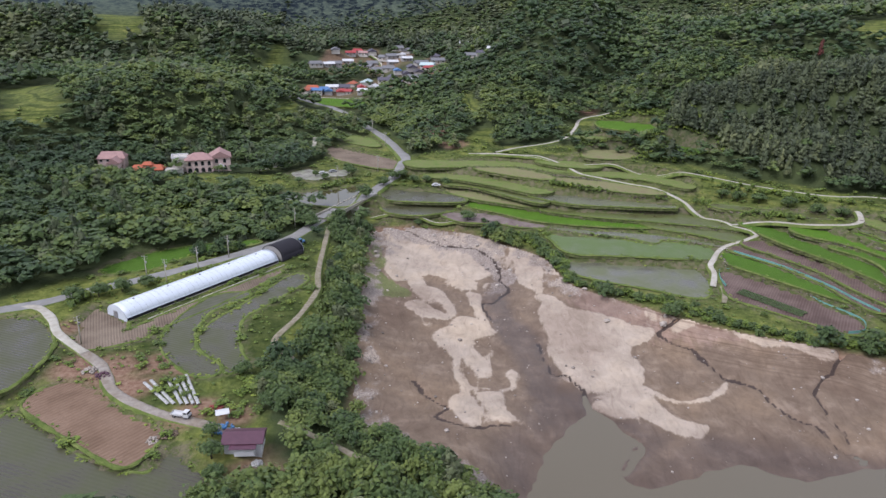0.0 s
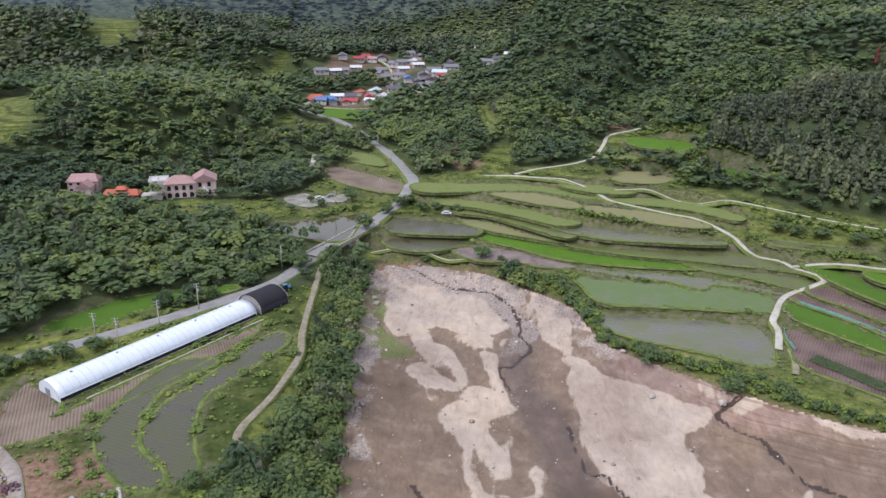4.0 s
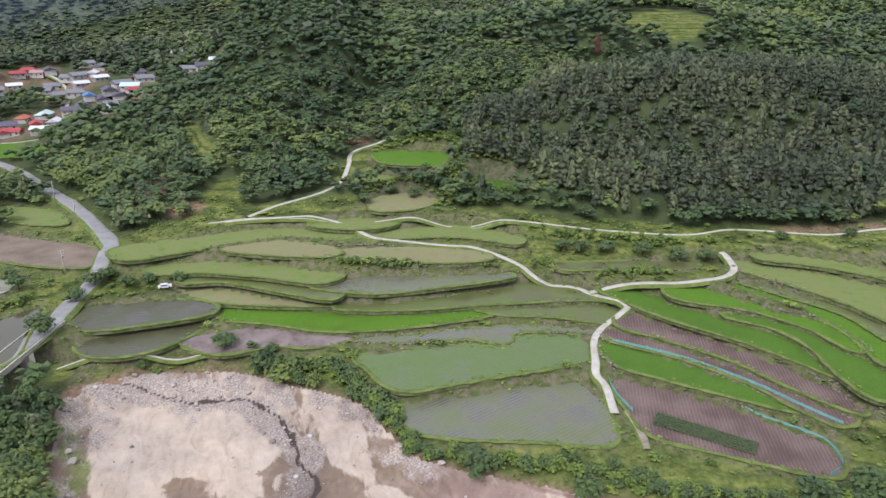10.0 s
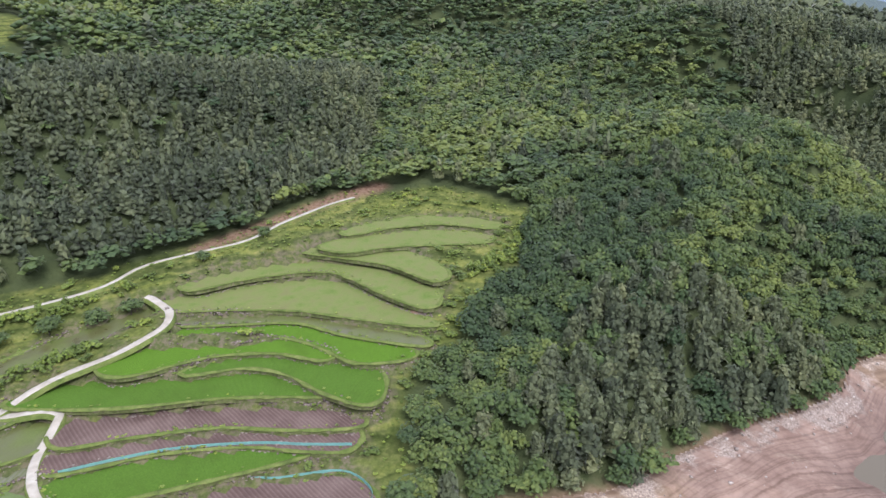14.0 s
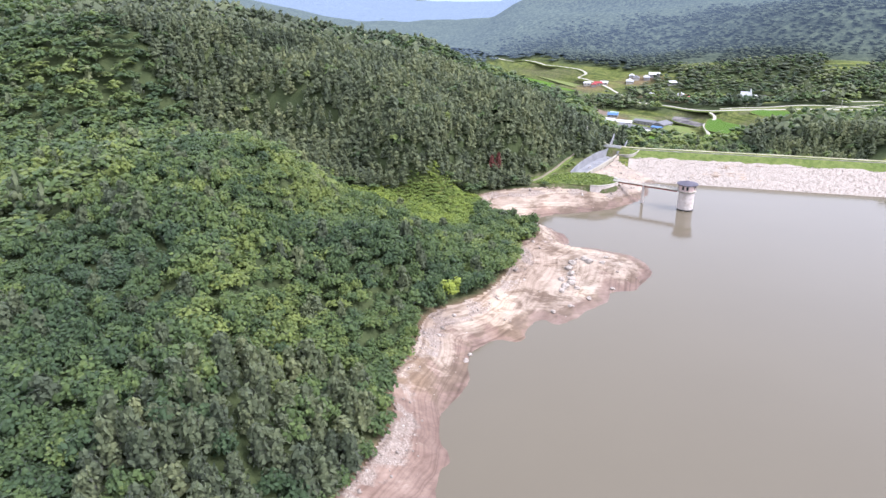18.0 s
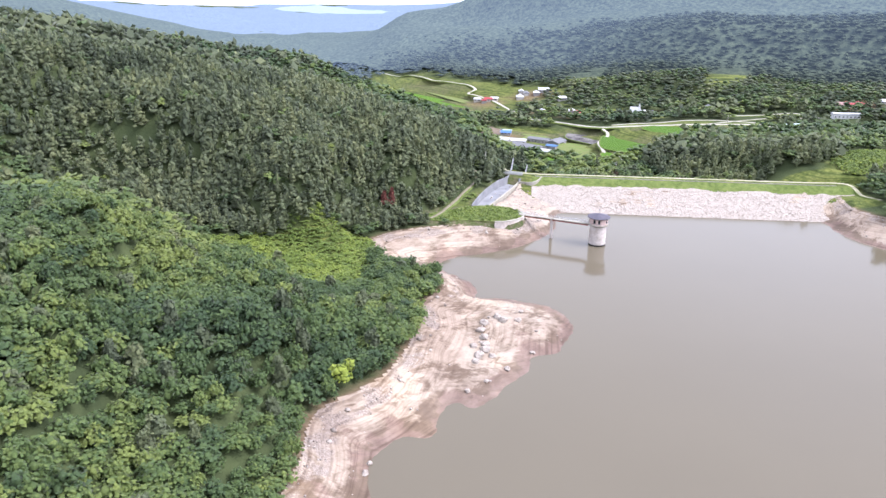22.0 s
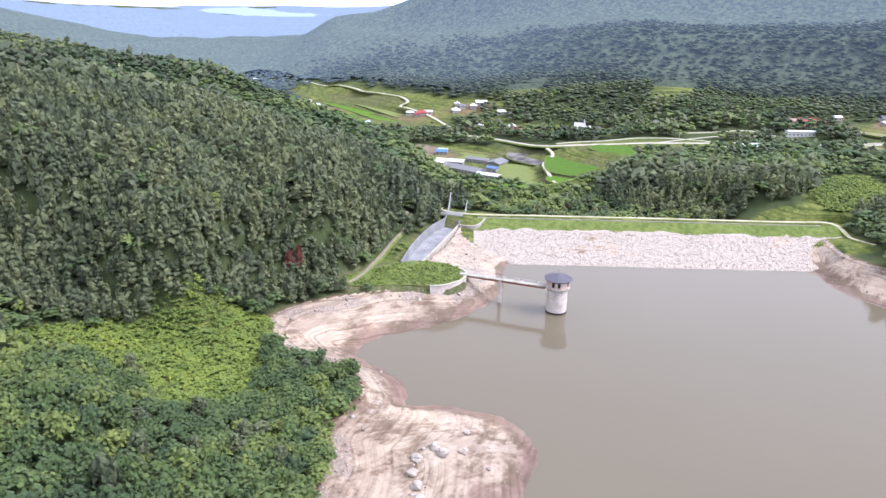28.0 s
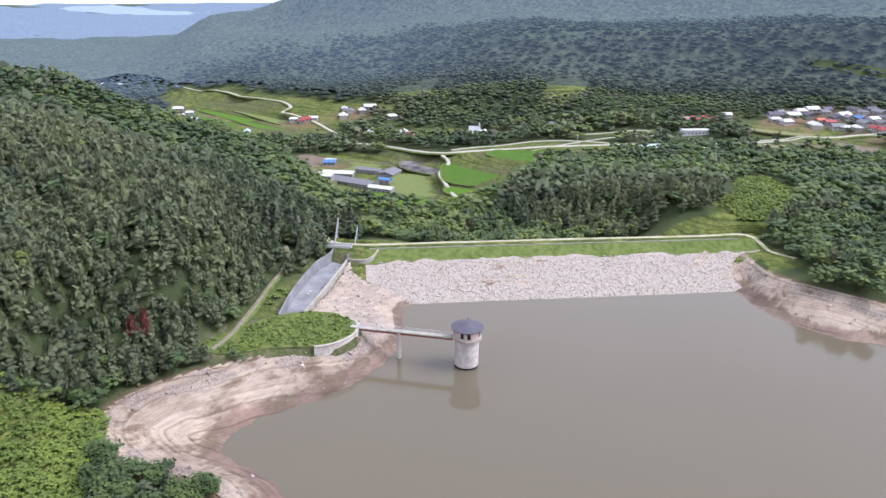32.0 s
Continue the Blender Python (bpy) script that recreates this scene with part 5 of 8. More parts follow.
def woods(name, label, kind_of, lod, x, y, radius, tall, tint, seed=0, mat=None):
    """Many crowns in one mesh, for woods that nobody could count."""
    if not len(x):
        return None
    rng = np.random.default_rng(seed)
    z = ground_height(x, y)
    pick, turn = rng.integers(0, 7, len(x)), rng.uniform(0, 6.28, len(x))
    VV, FF, TT, at = [], [], [], 0
    for k in range(7):
        m = np.flatnonzero(pick == k)
        if not len(m):
            continue
        v, f = KINDS[kind_of, lod][k]
        c, s = np.cos(turn[m])[:, None], np.sin(turn[m])[:, None]
        X = (v[:, 0] * c - v[:, 1] * s) * radius[m, None] + x[m, None]
        Y = (v[:, 0] * s + v[:, 1] * c) * radius[m, None] + y[m, None]
        squat, stem = (0.62, 0.02) if kind_of != "broad" or lod == 0 else (0.4, 0.3)
        Z = v[:, 2] * tall[m, None] * squat + z[m, None] + tall[m, None] * stem
        VV.append(np.stack([X, Y, Z], -1).reshape(-1, 3))
        FF.append((f[None] + (np.arange(len(m)) * len(v))[:, None, None] + at).reshape(-1, 3))
        TT.append(np.repeat(tint[m], len(v)))
        at += len(m) * len(v)
    V = np.vstack(VV)
    ob = new(name, mesh_of(name, V, np.vstack(FF), mat or LEAVES[kind_of], lod > 1, {"tint": np.concatenate(TT), **({"away": away(V[:, 0], V[:, 1])} if mat else {})}))
    return tagged(ob, label, "woods", kind="stuff")


def jittered(x0, x1, y0, y1, step, seed):
    rng = np.random.default_rng(seed)
    gx, gy = np.meshgrid(np.arange(x0, x1, step), np.arange(y0, y1, step))
    gx, gy = gx.ravel(), gy.ravel()
    return gx + rng.uniform(-0.45, 0.45, gx.shape) * step, gy + rng.uniform(-0.45, 0.45, gy.shape) * step, rng


PINES = [rounded(p) for p in (
    [(125, 405), (150, 352), (215, 305), (275, 280), (340, 285), (430, 330), (370, 425), (250, 450), (160, 440)],
    [(374, -70), (372, -15), (392, 42), (470, 110), (620, 170), (700, 60), (650, -120), (470, -190), (420, -142)],
    [(395, -255), (330, -262), (280, -285), (270, -330), (380, -345), (430, -300)],
    [(150, 175), (200, 168), (225, 140), (225, 106), (195, 115), (165, 145)],
    [(-330, 760), (-60, 830), (-120, 990), (-500, 900)],
    [(300, 700), (520, 620), (760, 560), (800, 760), (400, 850)],
)]
BUILT = [(-126, 360), (-138, 362), (-116, 366), (-172, 362), (-168, 355), (-149, 350), (-44, 134), (-155, 347), (590, -473), (420, -474), (428, -470), (414, -556), (404, -550), (590, -282), (612, -322), (581, -306), (566, -308), (596, -304), (604, -349), (584, -352), (548, -305)]
PATH = [(0, 0), (2, 80), (8, 120), (40, 158), (90, 150), (200, 50)]
CLEAR = [(line, 1.3) for line, *_ in PADS]


def blocked(x, y, road_gap=1.5):
    """Where no tree stands: water, bare bank, fields, roads, the dam."""
    _, dw, db = bed_height(x, y)
    no = db < 0.8
    for line, gap in CLEAR:
        lo, hi = np.min(line, 0)[:2] - 4, np.max(line, 0)[:2] + 4
        m = (x > lo[0]) & (x < hi[0]) & (y > lo[1]) & (y < hi[1]) & ~no
        if m.any():
            no[np.flatnonzero(m)] = signed(x[m], y[m], line) < gap
    for _, width, *line in ROADS:
        gap = width / 2 + road_gap + (5.0 if line[0][1] < -250 else 0.0)
        lo, hi = np.min(line, 0) - gap - 8, np.max(line, 0) + gap + 8
        m = np.flatnonzero((x > lo[0]) & (x < hi[0]) & (y > lo[1]) & (y < hi[1]) & ~no)
        if len(m):
            no[m] = far_from(x[m], y[m], rounded(line, False, 3))[0] < gap
    for hx, hy, *_ in NORTH_HOUSES + SOUTH_HOUSES + BUILT:
        no |= np.hypot(x - hx, y - hy) < (15.5 if hy > 500 else 10.5)
    dam, s, n = dam_height(x, y)
    no |= (dam > -3) & (s > -8) & (s < 190) & (n > -34)
    return no


def seen_from_path(x, y):
    """Keep the woods to the stretch of country that the flight looks over."""
    north = (y > 110) & (x > -0.67 * y - 12)
    east = (x > 150) & (x > 192 + 0.11 * (52 - y)) & (y < 0.75 * x + 500)
    return (north & (y > 0.55 * x - 60)) | east


def plant(x0, x1, y0, y1, step, lod, lo, hi, seed, tag, mat=None, only=""):
    x, y, rng = jittered(x0, x1, y0, y1, step, seed)
    d, _ = far_from(x, y, PATH)
    ok = (d >= lo) & (d < hi) & seen_from_path(x, y)
    x, y = x[ok], y[ok]
    ok = signed(x, y, PLATFORM) > 0
    x, y = x[ok], y[ok]
    o = openness(x, y)
    thin = fbm(x, y, 45, 3, 81)
    free = ~blocked(x, y)
    ok = (o < 0.4) & free & (rng.uniform(size=len(x)) < (2.0 if only == "pine" else 1.75 if lod < 2 else 1.4) + 0.8 * thin)
    if lod < 2 and only != "pine":
        under = free & ~ok & (rng.uniform(size=len(x)) < np.where(o > 0.4, 0.16 + 0.6 * smooth(0.05, 0.45, fbm(x, y, 22, 3, 93)), 1.0))
        sx, sy = x[under], y[under]
        low_r = np.random.default_rng(seed + 9)
        woods("shrubs", "bright green shrubs and creepers on " + tag, "shrub", lod, sx, sy, low_r.uniform(1.5, 2.7, len(sx)), low_r.uniform(1.6, 3.2, len(sx)) * np.where(o[under] > 0.4, 0.6, 1.0),
              np.clip(0.45 + 0.4 * fbm(sx, sy, 30, 3, 95) + low_r.normal(size=len(sx)) * 0.15, 0, 1), seed + 5)
    x, y = x[ok], y[ok]
    chance = np.full(len(x), 0.06)
    for line in PINES:
        chance = np.where(signed(x + 6 * fbm(x, y, 20, 2, 83), y, line) < 0, 0.88 if lod else 0.75, chance)
    chance = np.where(np.hypot(x - 150, y - 100) > 650, 0.45 + 0.5 * fbm(x, y, 150, 3, 85), chance)
    pine = rng.uniform(size=len(x)) < chance
    z = ground_height(x, y)
    low = smooth(0.2, 0.7, fbm(x, y, 35, 3, 87) + 0.25)
    tint = np.clip(0.45 + 0.35 * fbm(x, y, 120, 2, 88) + 0.55 * fbm(x, y, 40, 3, 89) + rng.normal(size=len(x)) * (0.2 if lod < 2 else 0.14), 0, 1)
    big = min(step, 10) / 4.6 * (1.16 if lod > 1 else 1.0)
    rad = big * np.clip(rng.normal(3.75, 0.7, len(x)), 2.2, 5.4) * (1 - 0.15 * low)
    tall = big ** 0.6 * np.clip(rng.normal(7.6, 1.3, len(x)), 4.5, 11) * (1 - 0.35 * low) * (0.72 if lod == 3 else 1.0)
    keep_broad = ~pine if only != "pine" else pine & False
    woods("broadleaf_wood", "dense mixed broadleaf wood in full summer leaf on " + tag, "broad", lod, x[keep_broad], y[keep_broad], rad[keep_broad], tall[keep_broad], tint[keep_broad], seed, mat)
    if only == "broad":
        return
    woods("pine_wood", "dark green pine wood covering " + tag, "pine", lod, x[pine], y[pine], rad[pine] * (1.12 if lod < 2 else 1.2), tall[pine] * (1.2 if lod == 0 else 1.42 if lod == 1 else 1.2), tint[pine] * 0.9, seed + 1, mat)


plant(-140, 420, -130, 400, 4.2, 0, 0, 165, 1, "the slopes nearest the water")
plant(-330, 640, -340, 640, 5.3, 1, 165, 380, 2, "the hills round the reservoir", only="broad")
plant(-330, 640, -340, 640, 4.4, 1, 165, 380, 12, "the hills round the reservoir", only="pine")
plant(374, 440, -90, 70, 3.4, 1, 60, 420, 14, "the steep foot of the dam hill", only="pine")
plant(-560, 900, -620, 900, 6.6, 2, 380, 680, 3, "the farther hillsides")
plant(-800, 1300, -1000, 1200, 7.2, 3, 680, 800, 4, "the high slopes")
# The farthest crowns take the material with painted haze.
plant(-1300, 2000, -1900, 1900, 11.0, 3, 800, 1450, 5, "the distant mountains", HAZED_WOODS)
x, y, rng = jittered(-160, 210, -260, 112, 10.0, 6)
ok = ~seen_from_path(x, y)
x, y = x[ok], y[ok]
ok = ~blocked(x, y)
x, y = x[ok], y[ok]
woods("broadleaf_wood", "mixed broadleaf wood on the west shore", "broad", 2, x, y, rng.uniform(5.6, 7.4, len(x)), rng.uniform(6, 10, len(x)), np.clip(0.45 + 0.5 * fbm(x, y, 40, 3, 89), 0, 1), 6)
HEDGES = [[(122, 322), (130, 312), (140, 302), (150, 297), (158, 294)], [(130, 345), (140, 332), (152, 325), (166, 315), (180, 304), (192, 300)], [(56, 340), (72, 332), (90, 328), (108, 322)],
          [(238, 192), (228, 198), (222, 206), (240, 196), (256, 196)], [(118, 262), (128, 250), (140, 232), (148, 214)], [(-60, 338), (-52, 352), (-44, 356)], [(-120, 205), (-100, 228), (-80, 258)]]
hx, hy = [], []
rng = np.random.default_rng(41)
for line in HEDGES:
    c = rounded(line, False)
    s = np.r_[0, np.cumsum(np.hypot(*np.diff(c, axis=0).T))]
    u = rng.uniform(0, s[-1], int(s[-1] / 0.8))
    hx.append(np.interp(u, s, c[:, 0]) + rng.normal(0, 1.5, len(u)))
    hy.append(np.interp(u, s, c[:, 1]) + rng.normal(0, 1.5, len(u)))
x, y = np.concatenate(hx), np.concatenate(hy)
ok = ~blocked(x, y, 0.8)
x, y = x[ok], y[ok]
woods("hedge_shrubs", "dense green shrubs along banks and tracks", "shrub", 1, x, y, rng.uniform(1.1, 2.2, len(x)), rng.uniform(1.4, 3.2, len(x)), np.clip(0.4 + 0.2 * rng.normal(size=len(x)), 0, 1), 43)
x, y, rng = jittered(-140, 290, 105, 420, 2.5, 51)
ok = (openness(x, y) > 0.5) & (rng.uniform(size=len(x)) < 0.55 + 0.6 * fbm(x, y, 18, 3, 101))
x, y = x[ok], y[ok]
ok = ~blocked(x, y, 0.3)
x, y = x[ok], y[ok]
woods("weeds", "tufts of tall grass and weeds on open ground", "shrub", 2, x, y, rng.uniform(0.4, 1.0, len(x)), rng.uniform(0.35, 0.9, len(x)), np.clip(0.5 + 0.5 * fbm(x, y, 14, 3, 103) + rng.normal(size=len(x)) * 0.12, 0, 1), 53)
GLADE = rounded([(387, 56), (386, 31), (378, 11), (375, -8), (363, -13), (343, 2), (329, 6), (322, 18), (327, 36), (348, 40), (369, 51)])
x, y, rng = jittered(318, 392, -16, 60, 1.5, 31)
ok = signed(x, y, GLADE) < 1
x, y = x[ok], y[ok]
woods("creepers", "bright yellow-green carpet of creepers and tall weeds", "shrub", 1, x, y, rng.uniform(1.0, 1.9, len(x)), rng.uniform(0.8, 1.9, len(x)), np.clip(0.6 + 0.4 * fbm(x, y, 9, 3, 97), 0, 1), 33)
for k, outline in enumerate(([(98, 440), (92, 415), (78, 400), (84, 384), (110, 372), (135, 362), (156, 360), (160, 385), (150, 410), (138, 438), (112, 455)],
                            [(-120, 262), (-100, 275), (-72, 282), (-68, 312), (-110, 330), (-150, 320), (-170, 280)],
                            [(-40, 266), (-37, 240), (-37, 205), (-36, 170), (-30, 150), (-26, 200), (-31, 272)],
                            [(326, -2), (316, -8), (300, 0), (286, 20), (292, 32), (312, 16), (326, 10)],
                            [(350, -84), (364, -92), (372, -80), (374, -56), (364, -66)],
                            [(450, -246), (438, -270), (438, -300), (470, -310), (505, -272)], [(300, -290), (316, -344), (329, -425), (306, -410), (274, -317)])):
    line = rounded(outline)
    lo, hi = line.min(0), line.max(0)
    x, y, rng = jittered(lo[0], hi[0], lo[1], hi[1], 2.3, 60 + k)
    ok = signed(x, y, line) < 0
    x, y = x[ok], y[ok]
    ok = ~blocked(x, y, 0.6)
    x, y = x[ok], y[ok]
    flat = 0.45 if k == 4 else 1.0
    woods("scrub", "bright green scrub and creepers over a bank", "shrub", 1, x, y, rng.uniform(1.2, 2.2, len(x)), flat * rng.uniform(0.9, 2.8, len(x)), np.clip(0.5 + 0.45 * fbm(x, y, 14, 3, 105) + rng.normal(size=len(x)) * 0.14, 0, 1), 70 + k)
x, y, rng = jittered(346, 384, -98, -50, 1.25, 63)
ok = (signed(x, y, PLATFORM) < -0.6) & (far_from(x, y, [(386, -75), (378, -62), (374, -52)])[0] > 2) & (rng.uniform(size=len(x)) < 0.75 + 0.5 * fbm(x, y, 8, 2, 64))
x, y = x[ok], y[ok]
woods("platform_weeds", "tall green weeds and creepers on the platform by the dam", "shrub", 1, x, y, rng.uniform(0.5, 1.1, len(x)), rng.uniform(0.4, 1.1, len(x)), np.clip(0.5 + 0.45 * fbm(x, y, 6, 3, 65) + rng.normal(size=len(x)) * 0.1, 0, 1), 66)
px, py = [], []
for k, (line, level, _) in enumerate(PADS):
    s = np.r_[0, np.cumsum(np.hypot(*np.diff(line, axis=0).T))]
    if line[:, 1].mean() > 480 or line[:, 1].mean() < 0:
        continue
    u = rng.uniform(0, s[-1], int(s[-1] / 1.1))
    px.append(np.interp(u, s, line[:, 0]) + rng.normal(0, 0.9, len(u)))
    py.append(np.interp(u, s, line[:, 1]) + rng.normal(0, 0.9, len(u)))
x, y = np.concatenate(px), np.concatenate(py)
inside = np.zeros(len(x), bool)
for line, *_ in PADS:
    inside |= signed(x, y, line) < -0.5
for _, width, *line in ROADS:
    inside |= far_from(x, y, rounded(line, False, 3))[0] < width / 2 + 0.5
x, y = x[~inside], y[~inside]
woods("bank_weeds", "tall grass and weeds on the terrace banks", "shrub", 2, x, y, rng.uniform(0.3, 0.8, len(x)), rng.uniform(0.25, 0.7, len(x)), np.clip(0.55 + 0.45 * fbm(x, y, 12, 3, 99) + rng.normal(size=len(x)) * 0.12, 0, 1), 35)
# Mountain sheet whose haze is emission, stronger farther out.
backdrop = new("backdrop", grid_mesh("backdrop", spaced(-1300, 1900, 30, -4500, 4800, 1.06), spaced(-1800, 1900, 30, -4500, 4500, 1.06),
                                     lambda x, y: ground_height(x, y) + 3 + 9 * smooth(1150, 1300, np.hypot(x - 150, y - 80)) - 14 * smooth(880, 830, np.hypot(x - 150, y - 80)), HAZED_WOODS, {"away": away}, lambda x, y: (np.hypot(x - 150, y - 80) > 810) & (np.hypot(x - 150, y - 80) < 2150) & ~((x > 600) & (x < 1300) & (y > -510) & (y < -320))))
tagged(backdrop, "distant wooded mountains with painted-in haze", "mountains", kind="structure")
# Land past 2000 m, its blue haze painted as emission.
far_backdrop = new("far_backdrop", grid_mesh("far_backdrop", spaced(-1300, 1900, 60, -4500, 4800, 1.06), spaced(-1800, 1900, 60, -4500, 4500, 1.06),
                                             lambda x, y: ground_height(x, y) + 5, HAZE_BLUE, {"away": away}, lambda x, y: np.hypot(x - 150, y - 80) > 2000))
tagged(far_backdrop, "far country with painted-in blue haze", "mountains", kind="structure")


def ridge(name, away_by, skyline, seed, mat):
    """A far mountain line: its skyline as (degrees from +x, degrees of height seen from the middle of the flight)."""
    at, up = np.array(skyline[::-1]).T
    a = np.radians(np.linspace(at[0], at[-1], 260))
    lift = np.interp(np.degrees(a), at, up) + 0.1 * fbm(a * 60, a * 0, 1.0, 4, seed)
    top = np.maximum(114 + away_by * 1.1 * np.tan(np.radians(lift)), -40)
    rows = []
    for out, share in ((0, 0), (0.05, 0.55), (0.1, 1.0), (0.2, 0.6), (0.3, 0)):
        r = away_by * (1 + out)
        rows.append(np.stack([150 + r * np.cos(a), 100 + r * np.sin(a), -60 + (top + 60) * share], 1))
    v = np.vstack(rows)
    n = len(a)
    f = [(k * n + i, (k + 1) * n + i, (k + 1) * n + i + 1, k * n + i + 1) for k in range(4) for i in range(n - 1)]
    tagged(new(name, mesh_of(name, v, f, mat, True, {"away": np.ones(len(v))})), "far mountain ridge with painted-in blue haze", "mountains", kind="structure")


# Skylines in the painted haze colours, the farthest one palest.
ridge("far_ridge", 2900, ((20, -4), (8, -2.2), (-2, -1.6), (-9, -2.1), (-14.6, -1.5), (-17.5, -1.35), (-20, -2.0), (-24, -3.2), (-27, -4.0), (-30, -4.6)), 3, HAZE_BLUE)
ridge("far_ridge", 2300, ((-12, -5), (-21, -4.4), (-25, -3.8), (-29, -3.1), (-33, -2.6), (-36, -2.8), (-40, -3.4), (-46, -5)), 5, HAZE_BLUE)
ridge("far_ridge", 3700, ((14, -3), (0, -2.4), (-12, -2.6), (-20.5, -2.5), (-24, -1.6), (-27, -1.4), (-30, -1.7), (-34, -1.9), (-37.5, -1.8), (-41, -1.05), (-50, -1.4), (-60, -3)), 7, HAZE_PALE)

# ---- building helpers ----
def paint(name, colour, rough=0.6, metal=0.0, dirt=0.12, size=1.5):
    m, n, l, b = material(name, rough, 0.35)
    a = noise_tex(n, l, size, 5)
    r = ramp(n, ((0.3, tuple(v * (1 - dirt) for v in colour)), (0.7, tuple(min(1, v * (1 + dirt)) for v in colour))))
    l.new(a.outputs[0], r.inputs[0])
    l.new(r.outputs[0], b.inputs["Base Color"])
    b.inputs["Metallic"].default_value = metal
    return m


ROOFS = {
    "o": paint("orange_roof", (0.5, 0.13, 0.06), 0.6), "r": paint("red_roof", (0.42, 0.06, 0.06), 0.55), "b": paint("blue_roof", (0.1, 0.22, 0.45), 0.5),
    "w": paint("white_roof", (0.72, 0.72, 0.72), 0.6), "g": paint("grey_roof", (0.22, 0.22, 0.23), 0.7), "d": paint("slate_roof", (0.12, 0.11, 0.14), 0.7),
    "t": paint("pale_mint_roof", (0.55, 0.68, 0.68), 0.5), "p": paint("plum_metal_roof", (0.12, 0.05, 0.075), 0.5), "k": paint("pink_tile_roof", (0.44, 0.27, 0.245), 0.75),
}
NAMES = {"o": "orange-red", "r": "dark red", "b": "blue", "w": "white", "g": "grey", "d": "slate-blue", "t": "pale mint", "p": "plum-coloured", "k": "dusty pink tiled"}
WALL = paint("cream_render", (0.62, 0.58, 0.52), 0.85)
WALL_GREY = paint("grey_render", (0.42, 0.4, 0.38), 0.85)
WALL_PINK = paint("pale_pink_render", (0.82, 0.62, 0.56), 0.85)
WHITE = paint("white_paint", (0.75, 0.75, 0.74), 0.45, 0, 0.06)
GLASS = paint("dark_window_glass", (0.02, 0.025, 0.03), 0.1)
STEEL = paint("galvanised_steel", (0.5, 0.5, 0.52), 0.45, 0.6)
DARK = paint("black_netting", (0.018, 0.016, 0.022), 0.8)
PLASTIC = paint("white_greenhouse_film", (0.8, 0.86, 0.92), 0.28, 0, 0.06, 3.0)
NET = paint("teal_netting", (0.2, 0.45, 0.4), 0.8)
RUBBER = paint("black_rubber", (0.02, 0.02, 0.02), 0.8)
RUST = paint("rusty_red_steel", (0.3, 0.07, 0.05), 0.6)
BLUE = paint("blue_tarpaulin", (0.1, 0.25, 0.5), 0.5)
WOODEN = paint("weathered_wood", (0.22, 0.16, 0.11), 0.9)
SLABS = surface("spillway_concrete", ((0.3, (0.3, 0.3, 0.31)), (0.7, (0.43, 0.43, 0.44))), 4, 0.3, 0.8, 0.3, 0.15, 0.03, (0.7, 0.71, 0.74), 9)
TOWER_WALL = surface("weathered_tower_concrete", ((0.3, (0.72, 0.65, 0.6)), (0.7, (0.98, 0.9, 0.84))), 1.2, 0.2, 0.85, 0.2, 0.2, 0.03, (0.8, 0.76, 0.72), 3)


def boxes(*list_of):
    """One bmesh of bevelled blocks: (sx, sy, sz, x, y, z[, turn about z])."""
    bm = bmesh.new()
    for sx, sy, sz, x, y, z, *turn in list_of:
        m = pose(x, y, z, 0, 0, turn[0] if turn else 0) @ Matrix.Diagonal((sx, sy, sz, 1))
        made = bmesh.ops.create_cube(bm, size=1, matrix=m)
        e = {e for v in made["verts"] for e in v.link_edges}
        bmesh.ops.bevel(bm, geom=list(e), offset=min(sx, sy, sz) * 0.06, segments=1, affect="EDGES")
    return bm


def done(bm, name, mat, smooth_faces=False):
    me = bpy.data.meshes.new(name)
    bmesh.ops.recalc_face_normals(bm, faces=bm.faces)
    bm.to_mesh(me)
    bm.free()
    me.materials.append(mat)
    if smooth_faces:
        me.polygons.foreach_set("use_smooth", np.ones(len(me.polygons), bool))
    return me


def lathe(profile, sides, name, mat, smooth_faces=False):
    """Turn a profile of (radius, z) round the z axis."""
    bm = bmesh.new()
    rings = [[bm.verts.new((r * math.cos(6.28319 * k / sides), r * math.sin(6.28319 * k / sides), z)) for k in range(sides)] for r, z in profile]
    for a, b in zip(rings, rings[1:]):
        for k in range(sides):
            bm.faces.new((a[k], a[(k + 1) % sides], b[(k + 1) % sides], b[k]))
    bm.faces.new(rings[0][::-1])
    bm.faces.new(rings[-1])
    bmesh.ops.remove_doubles(bm, verts=bm.verts, dist=1e-4)
    return done(bm, name, mat, smooth_faces)


def gable(length, width, base, rise, over=0.5, thick=0.18, hip=0.0):
    """A pitched roof slab with overhang; hip shortens the ridge."""
    bm = bmesh.new()
    L, W = length / 2 + over, width / 2 + over
    drop = rise * over / (width / 2)
    low, top = base - drop, base + rise
    rings = []
    for lift in (thick, 0):
        rings.append([bm.verts.new(p) for p in ((-L, -W, low + lift), (L, -W, low + lift), (L, W, low + lift), (-L, W, low + lift), (-L + hip, 0, top + lift), (L - hip, 0, top + lift))])
    for k, (a, b, c, d, e, f) in enumerate(rings):
        quads = [(a, b, f, e), (c, d, e, f), (d, a, e), (b, c, f)] if k == 0 or hip else [(a, b, f, e), (c, d, e, f)]
        for q in quads:
            bm.faces.new(q if k == 0 else q[::-1])
    u, v = rings
    for i, j in ((0, 1), (1, 2), (2, 3), (3, 0)):
        bm.faces.new((u[i], v[i], v[j], u[j]))
    return bm


